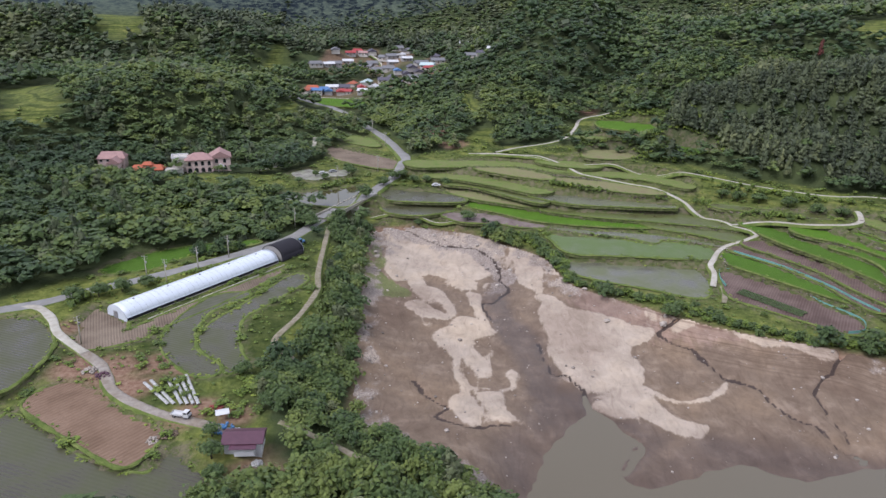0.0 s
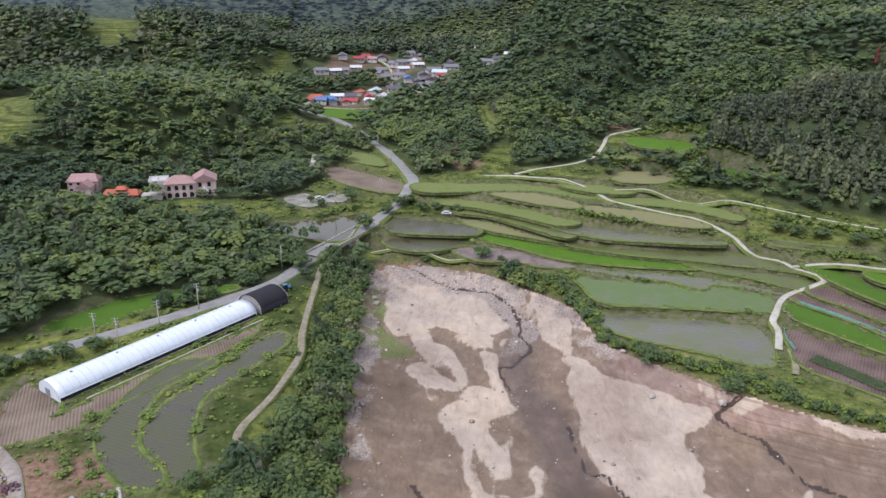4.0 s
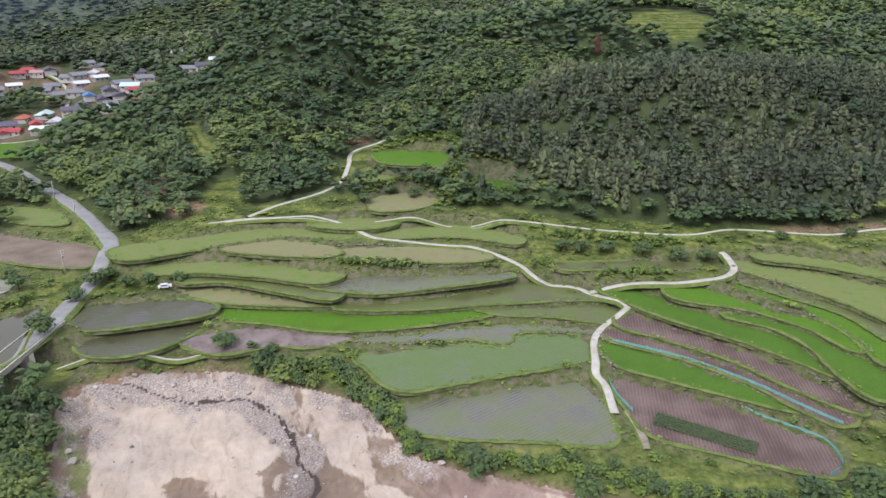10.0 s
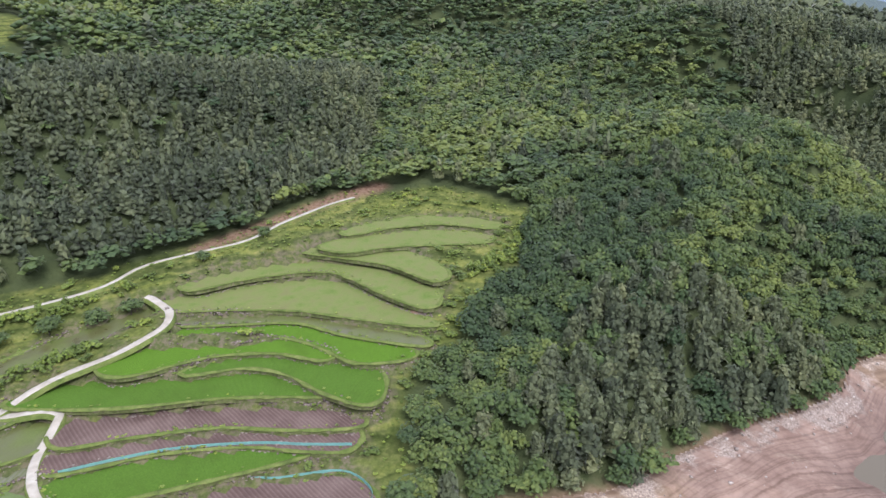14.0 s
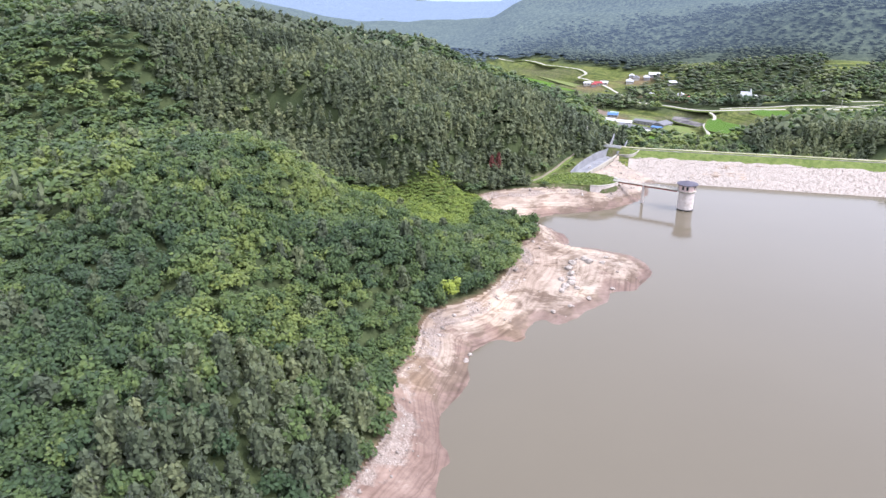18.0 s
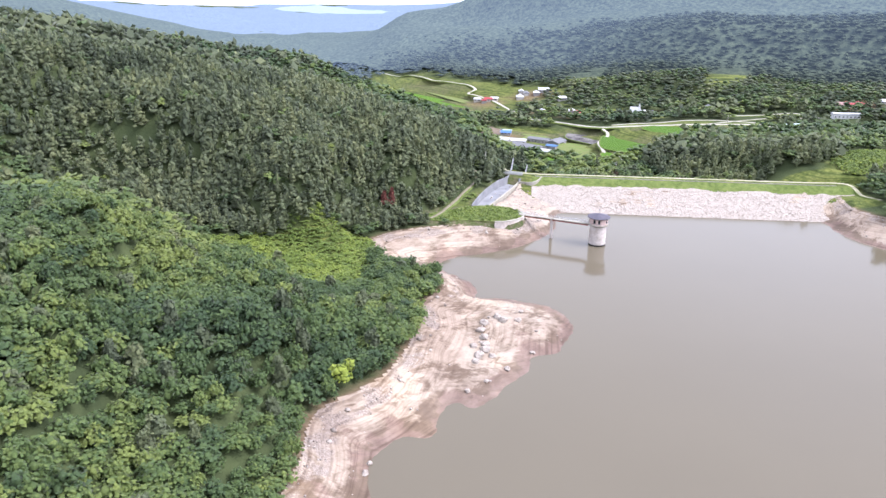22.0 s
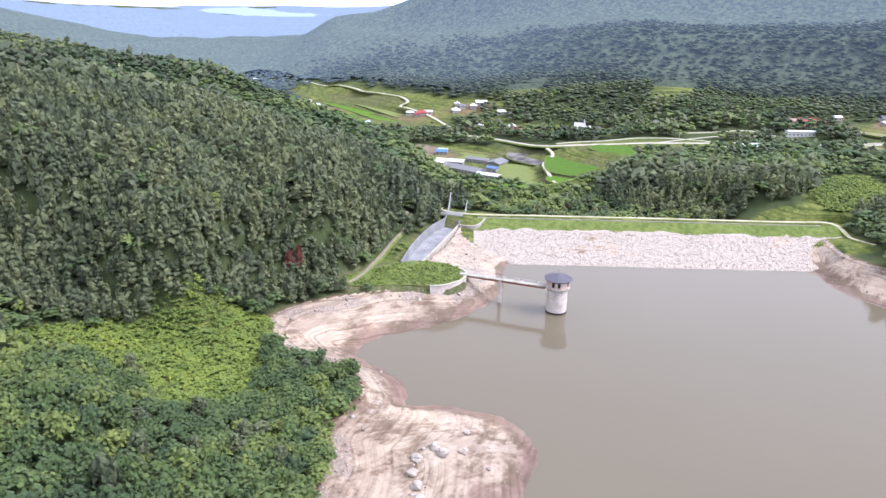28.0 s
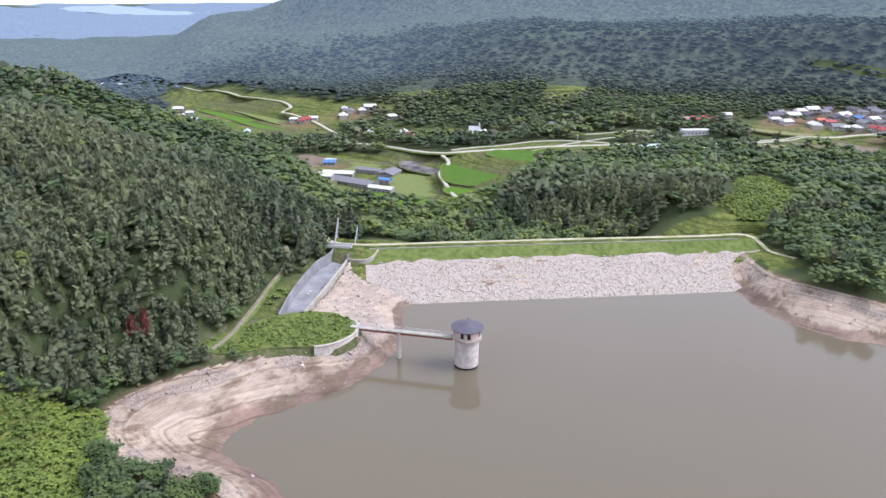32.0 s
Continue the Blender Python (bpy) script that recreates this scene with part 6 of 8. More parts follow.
def walls(length, width, high, rise=0.0):
    """House walls as one shell with gable ends, on a low plinth."""
    bm = bmesh.new()
    L, W = length / 2, width / 2
    v = [bm.verts.new(p) for p in ((-L, -W, -1.5), (L, -W, -1.5), (L, W, -1.5), (-L, W, -1.5), (-L, -W, high), (L, -W, high), (L, W, high), (-L, W, high), (-L, 0, high + rise), (L, 0, high + rise))]
    for f in ((0, 1, 5, 4), (2, 3, 7, 6), (1, 2, 6, 9, 5), (3, 0, 4, 8, 7), (3, 2, 1, 0)):
        bm.faces.new([v[i] for i in f])
    if rise == 0:
        bm.faces.new([v[i] for i in (4, 5, 6, 7)])
    return bm


MESHES = {}


def shared(key, make):
    if key not in MESHES:
        MESHES[key] = make()
    return MESHES[key]


def house(x, y, turn, length, width, high, roof, category="house", label="", wall=None, rise=None, hip=0.0, group="village houses", z=None, storeys=1):
    wall = wall or WALL
    rise = width * 0.24 if rise is None else rise
    z = float(ground_height(np.array([x]), np.array([y]))[0]) + 0.15 if z is None else z
    key = (length, width, high, round(rise, 2), hip, roof, wall.name)
    at = pose(x, y, z, 0, 0, turn)
    ob = thing(category.replace(" ", "_"), label or f"small {category} with {NAMES[roof]} roof and pale walls", category, group, at=at)
    part("wall", shared(("w", *key), lambda: done(walls(length, width, high, 0 if hip else rise), "wall", wall)), ob)
    part("roof", shared(("r", *key), lambda: done(gable(length, width, high, rise, 0.6, 0.2, hip), "roof", ROOFS[roof])), ob, f"{NAMES[roof]} roof")
    for storey in range(storeys):
        n = max(1, int(length / 3.2))
        for side in (-1, 1):
            for k in range(n):
                px = (k + 0.5) / n * length - length / 2
                h = 1.45 + 2.7 * storey
                if storey == 0 and k == n // 2 and side < 0:
                    d = part("door", shared("door", lambda: done(boxes((1.0, 0.1, 2.05, 0, 0, 1.03)), "door", WOODEN)), ob)
                    d.location = (px, side * (width / 2 + 0.03), 0)
                    continue
                w = part("window", shared("frame", lambda: done(boxes((1.5, 0.1, 0.09, 0, 0, 0.6), (1.5, 0.1, 0.09, 0, 0, -0.6), (0.09, 0.1, 1.2, -0.71, 0, 0), (0.09, 0.1, 1.2, 0.71, 0, 0), (0.06, 0.1, 1.2, 0, 0, 0)), "window_frame", WHITE)), ob)
                w.location = (px, side * (width / 2 + 0.03), h)
                part("pane", shared("pane", lambda: done(boxes((1.36, 0.05, 1.16, 0, 0, 0)), "pane", GLASS)), w)
    return ob


def pole(x, y, tall=9.5, arm=1.8, turn=0.0, label="grey concrete utility pole with a crossarm"):
    z = float(ground_height(np.array([x]), np.array([y]))[0])
    ob = thing("utility_pole", label, "utility pole", "utility poles", at=pose(x, y, z - 0.3, 0, 0, turn))
    part("mast", shared(("mast", tall), lambda: lathe(((0.19, 0), (0.17, tall * 0.5), (0.12, tall)), 10, "mast", CONCRETE, True)), ob)
    for k, drop in enumerate((0.4, 1.3)):
        c = part("crossarm", shared("crossarm", lambda: done(boxes((arm, 0.09, 0.09, 0, 0, 0)), "crossarm", STEEL)), ob)
        c.location = (0, 0.14, tall - drop)
        for side in (-0.8, 0, 0.8):
            i = part("insulator", shared("insulator", lambda: lathe(((0.03, 0), (0.07, 0.06), (0.03, 0.12), (0.07, 0.18), (0.02, 0.25)), 8, "insulator", WHITE, True)), c)
            i.location = (side, 0, 0.05)
    t = part("transformer", shared("transformer", lambda: lathe(((0.1, 0), (0.24, 0.05), (0.24, 0.75), (0.15, 0.85)), 10, "transformer", STEEL, True)), ob)
    t.location = (0.35, 0, tall - 2.9)
    return ob


def tube_shell(name, length, width, high, mat, segments=14, lengths=1, wall=0.06, side=0.8):
    """An arched tunnel cover with thickness, along x from 0."""
    prof = [(-width / 2, 0), (-width / 2, side)]
    for k in range(segments + 1):
        a = math.pi * (1 - k / segments)
        prof.append((math.cos(a) * width / 2, side + math.sin(a) * (high - side)))
    prof += [(width / 2, 0)]
    inner = [(px * (1 - 2 * wall / width), pz - wall * 0.7) for px, pz in prof]
    bm = bmesh.new()
    outs = []
    for x in np.linspace(0, length, lengths + 1):
        outs.append(([bm.verts.new((x, px, pz)) for px, pz in prof], [bm.verts.new((x, px, pz)) for px, pz in inner]))
    for (a, ai), (b, bi) in zip(outs, outs[1:]):
        for k in range(len(prof) - 1):
            bm.faces.new((a[k], a[k + 1], b[k + 1], b[k]))
            bm.faces.new((ai[k], bi[k], bi[k + 1], ai[k + 1]))
    for (a, ai) in (outs[0], outs[-1]):
        for k in range(len(prof) - 1):
            bm.faces.new((a[k], ai[k], ai[k + 1], a[k + 1]))
    return done(bm, name, mat, True), prof


def end_wall(name, prof, mat, x, thick=0.08):
    bm = bmesh.new()
    a = [bm.verts.new((x, py * 0.985, pz * 0.985)) for py, pz in prof]
    b = [bm.verts.new((x + thick, py * 0.985, pz * 0.985)) for py, pz in prof]
    bm.faces.new(a)
    bm.faces.new(b[::-1])
    for k in range(len(a)):
        bm.faces.new((a[k], b[k], b[(k + 1) % len(a)], a[(k + 1) % len(a)]))
    return done(bm, name, mat)


def hoop(name, prof, x, size, mat):
    """A bent pipe following the tunnel's profile."""
    bm = bmesh.new()
    rings = []
    for py, pz in prof:
        n = Vector((0, py, pz - 0.5)).normalized()
        rings.append([bm.verts.new(Vector((x, py, pz)) + n * size * c + Vector((size * s, 0, 0))) for c, s in ((1, 1), (1, -1), (-0.3, -1), (-0.3, 1))])
    for a, b in zip(rings, rings[1:]):
        for k in range(4):
            bm.faces.new((a[k], a[(k + 1) % 4], b[(k + 1) % 4], b[k]))
    return done(bm, name, mat)


# ---- greenhouse and hooped shed ----
near_end, far_end = Vector((-100.4, 198.8, 0)), Vector((-65.0, 251.2, 0))
axis = far_end - near_end
spin = math.degrees(math.atan2(axis.y, axis.x))
greenhouse = thing("greenhouse", "long plastic-film tunnel greenhouse with a silvery white cover", "greenhouse", at=pose(near_end.x, near_end.y, 14.35, 0, 0, spin))
cover, prof = tube_shell("cover", axis.length, 10.0, 4.3, PLASTIC, 16, 32, side=1.0)
part("cover", cover, greenhouse, "taut white film cover")
part("end_wall", end_wall("end_wall", prof, PLASTIC, 0.02), greenhouse)
part("end_wall", end_wall("end_wall", prof, PLASTIC, axis.length - 0.12), greenhouse)
part("door", done(boxes((0.06, 2.2, 2.3, -0.06, 0.4, 1.15)), "door", STEEL), greenhouse)
for side in (-1, 1):
    part("side_vent", done(boxes((axis.length - 0.6, 0.1, 0.95, axis.length / 2, side * 5.02, 0.62)), "side_vent", DARK), greenhouse, "dark rolled-up side vent")
    part("base_board", done(boxes((axis.length, 0.16, 0.3, axis.length / 2, side * 5.08, 0.0)), "base_board", CONCRETE), greenhouse)
for k in range(33):
    part("hoop", hoop("hoop", prof, axis.length * k / 32, 0.022, STEEL), greenhouse)
for k in range(5):
    part("roof_fan", done(boxes((0.5, 0.5, 0.35, axis.length * (k + 0.5) / 5, 0.0, 4.4)), "roof_fan", STEEL), greenhouse)
yard = thing("retaining_kerb", "low pale concrete kerb along the greenhouse yard", "kerb", at=pose(near_end.x, near_end.y, 14.2, 0, 0, spin))
part("kerb_beam", done(boxes((58, 0.35, 0.5, 34, -8.4, 0.05)), "kerb_beam", CONCRETE), yard)

shed = thing("hooped_shed", "black-net covered arched farm shed with an open grey end", "shed", at=pose(-64.2, 252.4, 14.3, 0, 0, spin))
cover, prof = tube_shell("cover", 11.5, 11.0, 5.4, DARK, 14, 6, side=1.6)
part("cover", cover, shed, "black shade netting")
part("end_wall", end_wall("end_wall", prof, WALL_GREY, 0.3), shed)
part("end_frame", hoop("end_frame", prof, 11.5, 0.08, STEEL), shed)
part("front_panel", end_wall("front_panel", [(p * 0.97, q * 0.8) for p, q in prof], PLASTIC, 11.2), shed, "translucent grey front sheet")
part("front_beam", done(boxes((0.12, 9.8, 0.16, 11.45, 0, 2.6)), "front_beam", STEEL), shed)
for k in range(4):
    part("rail", done(boxes((0.08, 0.08, 2.6, 11.5, -4 + 2.6 * k, 1.3)), "rail", STEEL), shed)


# ---- the villa ----
def arch_window(parent, x, y, z, turn, w=1.5, h=2.2):
    bm = bmesh.new()
    pts = [(-w / 2, 0), (w / 2, 0), (w / 2, h - w / 2)] + [(math.cos(math.pi * k / 8) * w / 2, h - w / 2 + math.sin(math.pi * k / 8) * w / 2) for k in range(1, 8)] + [(-w / 2, h - w / 2)]
    a = [bm.verts.new((px, 0, pz)) for px, pz in pts]
    b = [bm.verts.new((px, -0.12, pz)) for px, pz in pts]
    bm.faces.new(a)
    bm.faces.new(b[::-1])
    for k in range(len(a)):
        bm.faces.new((a[k], b[k], b[(k + 1) % len(a)], a[(k + 1) % len(a)]))
    win = part("window", done(bm, "window", GLASS), parent)
    win.matrix_local = pose(x, y, z, 0, 0, turn)
    sill = part("sill", done(boxes((w + 0.3, 0.3, 0.12, 0, -0.12, -0.06)), "sill", WALL), win)
    return win


villa = thing("villa", "two-storey pink villa with dusty red tiled hip roofs and arched windows", "villa", at=pose(-126, 360, 21.6, 0, 0, 18))
part("main_wall", done(walls(13, 9, 7.2), "main_wall", WALL_PINK), villa)
part("main_roof", done(gable(13, 9, 7.2, 2.6, 0.7, 0.25, 5.0), "main_roof", ROOFS["k"]), villa, "dusty pink tiled hip roof")
wing = part("wing_wall", done(walls(11, 10, 7.4, 2.8), "wing_wall", WALL_PINK), villa)
wing.matrix_local = pose(10.6, 3.4, 0, 0, 0, 90)
roof = part("wing_roof", done(gable(11, 10, 7.4, 2.8, 0.7, 0.25), "wing_roof", ROOFS["k"]), villa, "dusty pink tiled gable roof")
roof.matrix_local = pose(10.6, 3.4, 0, 0, 0, 90)
flat = part("flat_wing", done(walls(8, 9, 7.6), "flat_wing", WALL), villa, "white flat-roofed wing")
flat.location = (-9.5, 3.5, 0)
part("parapet", done(boxes((8.4, 0.3, 0.7, -9.5, -0.9, 7.9), (8.4, 0.3, 0.7, -9.5, 7.9, 7.9), (0.3, 8.8, 0.7, -13.6, 3.5, 7.9)), "parapet", WHITE), villa)
part("terrace", done(boxes((9, 6, 3.4, -12.5, -3.2, 1.2)), "terrace", WALL), villa, "pale low terrace block")
part("tank", lathe(((0.5, 0), (0.5, 1.2), (0.2, 1.4)), 10, "tank", WHITE), villa).location = (-10, 4, 7.7)
for k in range(4):
    arch_window(villa, -4.8 + 3.2 * k, -4.52, 4.0, 0)
    arch_window(villa, -4.8 + 3.2 * k, -4.52, 0.6, 0, 1.9, 2.3)
for k in range(2):
    arch_window(villa, 8.6 + 4.0 * k, -2.12, 4.4, 0)
    arch_window(villa, 8.6 + 4.0 * k, -2.12, 0.8, 0)
for k in range(2):
    arch_window(villa, 15.62, 1.5 + 3.6 * k, 4.4, 90)
porch = part("porch", done(gable(4.2, 3.0, 3.1, 1.0, 0.3, 0.15), "porch", WHITE), villa)
porch.matrix_local = pose(10.4, -3.4, 0, 0, 0, 90)
for k in (-1, 1):
    part("porch_post", lathe(((0.14, 0), (0.12, 3.0)), 10, "porch_post", WHITE, True), villa).location = (10.4 + k * 1.2, -5.1, 0)
house(-172, 362, 12, 13, 8, 5.4, "k", "house", "two-storey pink garden house with a dusty red tiled roof", WALL_PINK, 2.6, 2.0, "villa houses", storeys=2)
house(-168, 355, 100, 7, 5.5, 4.6, "k", "house", "gabled pink annex with a dusty red tiled roof", WALL_PINK, 2.2, 0, "villa houses")
house(-149, 350, 8, 15, 6.5, 3.0, "o", "house", "long low timber house with an orange tiled roof", WOODEN, 1.7, 1.5, "villa houses")
house(-149, 350, 8, 4, 3, 5.2, "o", "house", "small raised roof pavilion in orange tile", WOODEN, 1.0, 1.0, "villa houses")

# ---- the two villages ----
for k, (x, y, c) in enumerate(NORTH_HOUSES):
    rng = random.Random(k)
    big = 1.45 if c in "dgt" else 1.15
    house(x, y, rng.choice((0, 12, -15, 80, 100, 25)), round(8.5 * big, 1), round(5.6 * big, 1), 2.7, c, hip=rng.choice((0, 0, 1.5)), wall=rng.choice((WALL, WALL, WALL_GREY)))
for k, (x, y, c) in enumerate(SOUTH_HOUSES):
    rng = random.Random(50 + k)
    big = rng.choice((1.0, 1.2, 1.45))
    house(x, y, rng.choice((40, 50, 60, 130, 140)), round(8.5 * big, 1), round(5.8 * big, 1), 2.8, c, hip=rng.choice((0, 0, 1.5)), wall=rng.choice((WALL, WALL_GREY, WALL)), group="houses below the dam")
chapel = house(590, -473, 40, 9, 6, 3.4, "w", "chapel", "white chapel with a steep pointed roof", WHITE, 5.5, 0, "houses below the dam")
part("spire", lathe(((1.6, 3.0), (1.5, 6.5), (0.05, 13)), 4, "spire", WHITE), chapel).location = (-4.6, 0, 0)
house(420, -474, 60, 20, 11, 5.0, "t", "hall", "white hall with a pale mint metal roof", WHITE, 1.6, 0, "houses below the dam")
house(414, -556, 48, 24, 7, 4.2, "w", "school building", "long white low building with a row of windows", WHITE, 0.6, 0, "houses below the dam")
for x, y, turn, length, width, c, what in ((590, -282, 30, 22, 10, "w", "barn with white sheet roof"), (612, -322, 35, 24, 9, "w", "barn with white sheet roof"),
                                           (581, -306, 12, 42, 13, "g", "long grey-roofed cattle barn"), (604, -349, 20, 22, 8, "g", "open-sided brown-grey barn"),
                                           (584, -352, 110, 18, 13, "g", "steep grey-roofed barn"), (548, -305, 20, 18, 7, "w", "pair of white tunnel roofs"),
                                           (566, -328, 20, 9, 6, "b", "small shed with blue tarpaulin roof"), (648, -346, 30, 8, 5, "t", "small pale farm shed")):
    house(x, y, turn, length, width, 3.6, c, "barn", what + " beside the fields", WALL_GREY, width * 0.16, 0, "barns below the dam")


# ---- intake tower, footbridge, dam works ----
tower = thing("intake_tower", "round concrete intake tower with dark conical roof, in the water", "intake tower", at=pose(319.6, -109.9, 0))
part("shaft", lathe(((3.9, -6), (3.85, 9.6)), 32, "shaft", TOWER_WALL, False), tower, "stained pale concrete drum")
part("water_stain", lathe(((3.93, 0.05), (3.93, 0.7)), 32, "water_stain", RUBBER), tower, "dark tide line")
part("ledge", lathe(((3.9, 9.5), (4.7, 10.0), (4.7, 10.45), (4.2, 10.5)), 32, "ledge", CONCRETE), tower)
part("chamber", lathe(((4.25, 10.4), (4.25, 13.9)), 12, "chamber", WALL_PINK), tower, "pinkish rendered valve room")
part("roof", lathe(((5.3, 13.55), (5.4, 13.8), (0.1, 15.4)), 12, "roof", ROOFS["d"]), tower, "dark slate-blue conical roof")
part("finial", lathe(((0.12, 16.4), (0.2, 16.9), (0.03, 17.4)), 8, "finial", STEEL), tower)
for k in range(12):
    a = radians(30 * k + 15)
    if k % 3 == 2:
        continue
    w = part("window", done(boxes((1.0, 0.12, 1.9, 0, 0, 0)), "window", GLASS), tower)
    w.matrix_local = pose(4.14 * math.cos(a), 4.14 * math.sin(a), 12.1, 0, 0, math.degrees(a) + 90)
    part("frame", done(boxes((1.2, 0.16, 0.12, 0, 0, 1.0), (1.2, 0.16, 0.12, 0, 0, -1.0)), "frame", WHITE), w)
for k in range(18):
    a = radians(20 * k)
    p = part("baluster", done(boxes((0.06, 0.06, 1.0, 4.6 * math.cos(a), 4.6 * math.sin(a), 10.95)), "baluster", STEEL), tower)

deck_a, deck_b = Vector((353.5, -91.0, 9.7)), Vector((323.4, -107.4, 9.9))
run = deck_b - deck_a
foot = thing("footbridge", "narrow concrete footbridge with pale railings to the tower", "footbridge", at=pose(*deck_a, 0, 0, math.degrees(math.atan2(run.y, run.x))))
part("deck", done(boxes((run.length, 1.9, 0.45, run.length / 2, 0, 0)), "deck", CONCRETE), foot)
for side in (-1, 1):
    part("girder", done(boxes((run.length, 0.22, 0.6, run.length / 2, side * 0.7, -0.5)), "girder", RUST), foot, "rust-red steel girder")
    part("handrail", done(boxes((run.length, 0.07, 0.07, run.length / 2, side * 0.9, 1.2), (run.length, 0.05, 0.05, run.length / 2, side * 0.9, 0.75)), "handrail", WHITE), foot)
    for k in range(18):
        part("post", done(boxes((0.07, 0.07, 1.0, run.length * (k + 0.5) / 18, side * 0.9, 0.7)), "post", WHITE), foot)
pier = part("pier", lathe(((0.75, -14), (0.7, -0.9), (1.0, -0.6), (1.0, -0.25)), 14, "pier", TOWER_WALL), foot, "round concrete pier standing in the water")
pier.location = (16.5, 0, 0)


def strip_wall(name, line, bottom, top, thick, mat, steps=4):
    """An upright wall along a plan line; heights may be a pair (start, end)."""
    c = rounded(line, False, steps)
    t = np.gradient(c, axis=0)
    k = np.hypot(t[:, 0], t[:, 1])
    n = np.stack([-t[:, 1] / k, t[:, 0] / k], 1) * thick / 2
    lo = np.linspace(*bottom, len(c)) if isinstance(bottom, tuple) else np.full(len(c), bottom)
    hi = np.linspace(*top, len(c)) if isinstance(top, tuple) else np.full(len(c), top)
    bm = bmesh.new()
    rings = [[bm.verts.new((*(c[i] - n[i]), lo[i])), bm.verts.new((*(c[i] - n[i]), hi[i])), bm.verts.new((*(c[i] + n[i]), hi[i])), bm.verts.new((*(c[i] + n[i]), lo[i]))] for i in range(len(c))]
    for a, b in zip(rings, rings[1:]):
        for j in range(4):
            bm.faces.new((a[j], a[(j + 1) % 4], b[(j + 1) % 4], b[j]))
    bm.faces.new(rings[0][::-1])
    bm.faces.new(rings[-1])
    return done(bm, name, mat)


spill = thing("spillway", "grey concrete side spillway with tall walls beside the dam", "spillway")
LEFT = [(377.5, -80.5), (391, -98), (404, -119.5), (408, -131), (414, -139), (440, -165)]
RIGHT = [(371.5, -82.5), (381, -100), (394.5, -123.5), (401, -134), (406.5, -143), (432, -170)]
part("outer_wall", strip_wall("outer_wall", LEFT, 2, (10.2, 11.2), 0.5, SLABS), spill, "tall stained outer wall")
part("weir", strip_wall("weir", RIGHT[:4], 2, 8.6, 0.9, CONCRETE), spill, "pale overflow weir")
part("lower_wall", strip_wall("lower_wall", RIGHT[3:], 0, (10.8, 8), 0.5, SLABS), spill)
lf, rt = rounded(LEFT, False, 6), rounded(RIGHT, False, 6)
fl = np.linspace(6.6, 6.0, len(lf))
fl[-8:] = np.linspace(6.0, -6, 8)
verts = np.vstack([np.c_[lf, fl], np.c_[rt, fl]])
nl = len(lf)
part("floor_slab", mesh_of("floor_slab", verts, [(i, i + 1, nl + i + 1, nl + i) for i in range(nl - 1)], SLABS), spill, "grey chute floor")
part("end_sill", strip_wall("end_sill", [(377.5, -80.5), (371.5, -82.5)], 2, 9.2, 0.5, CONCRETE, 1), spill)
part("footway", done(boxes((11, 3.2, 0.5, 409.5, -137.5, 11.2, 35)), "footway", CONCRETE), spill, "short concrete bridge over the chute")
for side in (-1, 1):
    part("footway_rail", done(boxes((11, 0.08, 0.9, 409.5 + side * 0.85, -137.5 - side * 1.25, 11.9, 35)), "footway_rail", WHITE), spill)
wingwall = thing("wing_wall", "curved pale concrete wing wall at the dam shoulder", "wall")
part("wall_body", strip_wall("wall_body", [(401.5, -134), (395, -135.5), (392.5, -139.5), (395.5, -147)], 3, (9.0, 11.0), 0.6, CONCRETE, 6), wingwall)
tagged(new("platform", plate("platform", PLATFORM, 9.45, GRASS, 5.0)), "level grassy platform above the retaining wall", "platform", kind="structure")
bastion = thing("retaining_wall", "stained concrete retaining wall round the grassy platform", "wall")
part("wall_body", strip_wall("wall_body", [(352, -74), (349.5, -78), (348.5, -84), (349.8, -90), (355, -95), (363, -94.6)], 1.5, 9.4, 0.7, TOWER_WALL, 6), bastion)
part("coping", strip_wall("coping", [(352, -74), (349.5, -78), (348.5, -84), (349.8, -90), (355, -95), (363, -94.6)], 9.4, 9.65, 1.0, CONCRETE, 6), bastion)


def stones(name, label, x, y, z, size, mat, seed, flat=0.7, category="stones", parent=None):
    """Many loose stones in one mesh, each an uneven block."""
    rng = np.random.default_rng(seed)
    v, f = ball(0)
    cube = np.array([(a, b, c) for a in (-1, 1) for b in (-1, 1) for c in (-1, 1)], float) * 0.62
    quad = np.array([(0, 1, 3), (0, 3, 2), (4, 6, 7), (4, 7, 5), (0, 4, 5), (0, 5, 1), (2, 3, 7), (2, 7, 6), (0, 2, 6), (0, 6, 4), (1, 5, 7), (1, 7, 3)])
    n = len(x)
    jit = cube[None] * rng.uniform(0.65, 1.25, (n, 8, 3))
    a = rng.uniform(0, 6.28, n)[:, None]
    X = jit[..., 0] * np.cos(a) - jit[..., 1] * np.sin(a)
    Y = jit[..., 0] * np.sin(a) + jit[..., 1] * np.cos(a)
    P = np.stack([X * size[:, None] + x[:, None], Y * size[:, None] + y[:, None], jit[..., 2] * size[:, None] * flat + z[:, None]], -1)
    F = (quad[None] + (np.arange(n) * 8)[:, None, None]).reshape(-1, 3)
    ob = new(name, mesh_of(name, P.reshape(-1, 3), F, mat))
    if parent:
        ob.parent = parent
        ob["kind"] = "stuff"
        return ob
    return tagged(ob, label, category, kind="stuff")


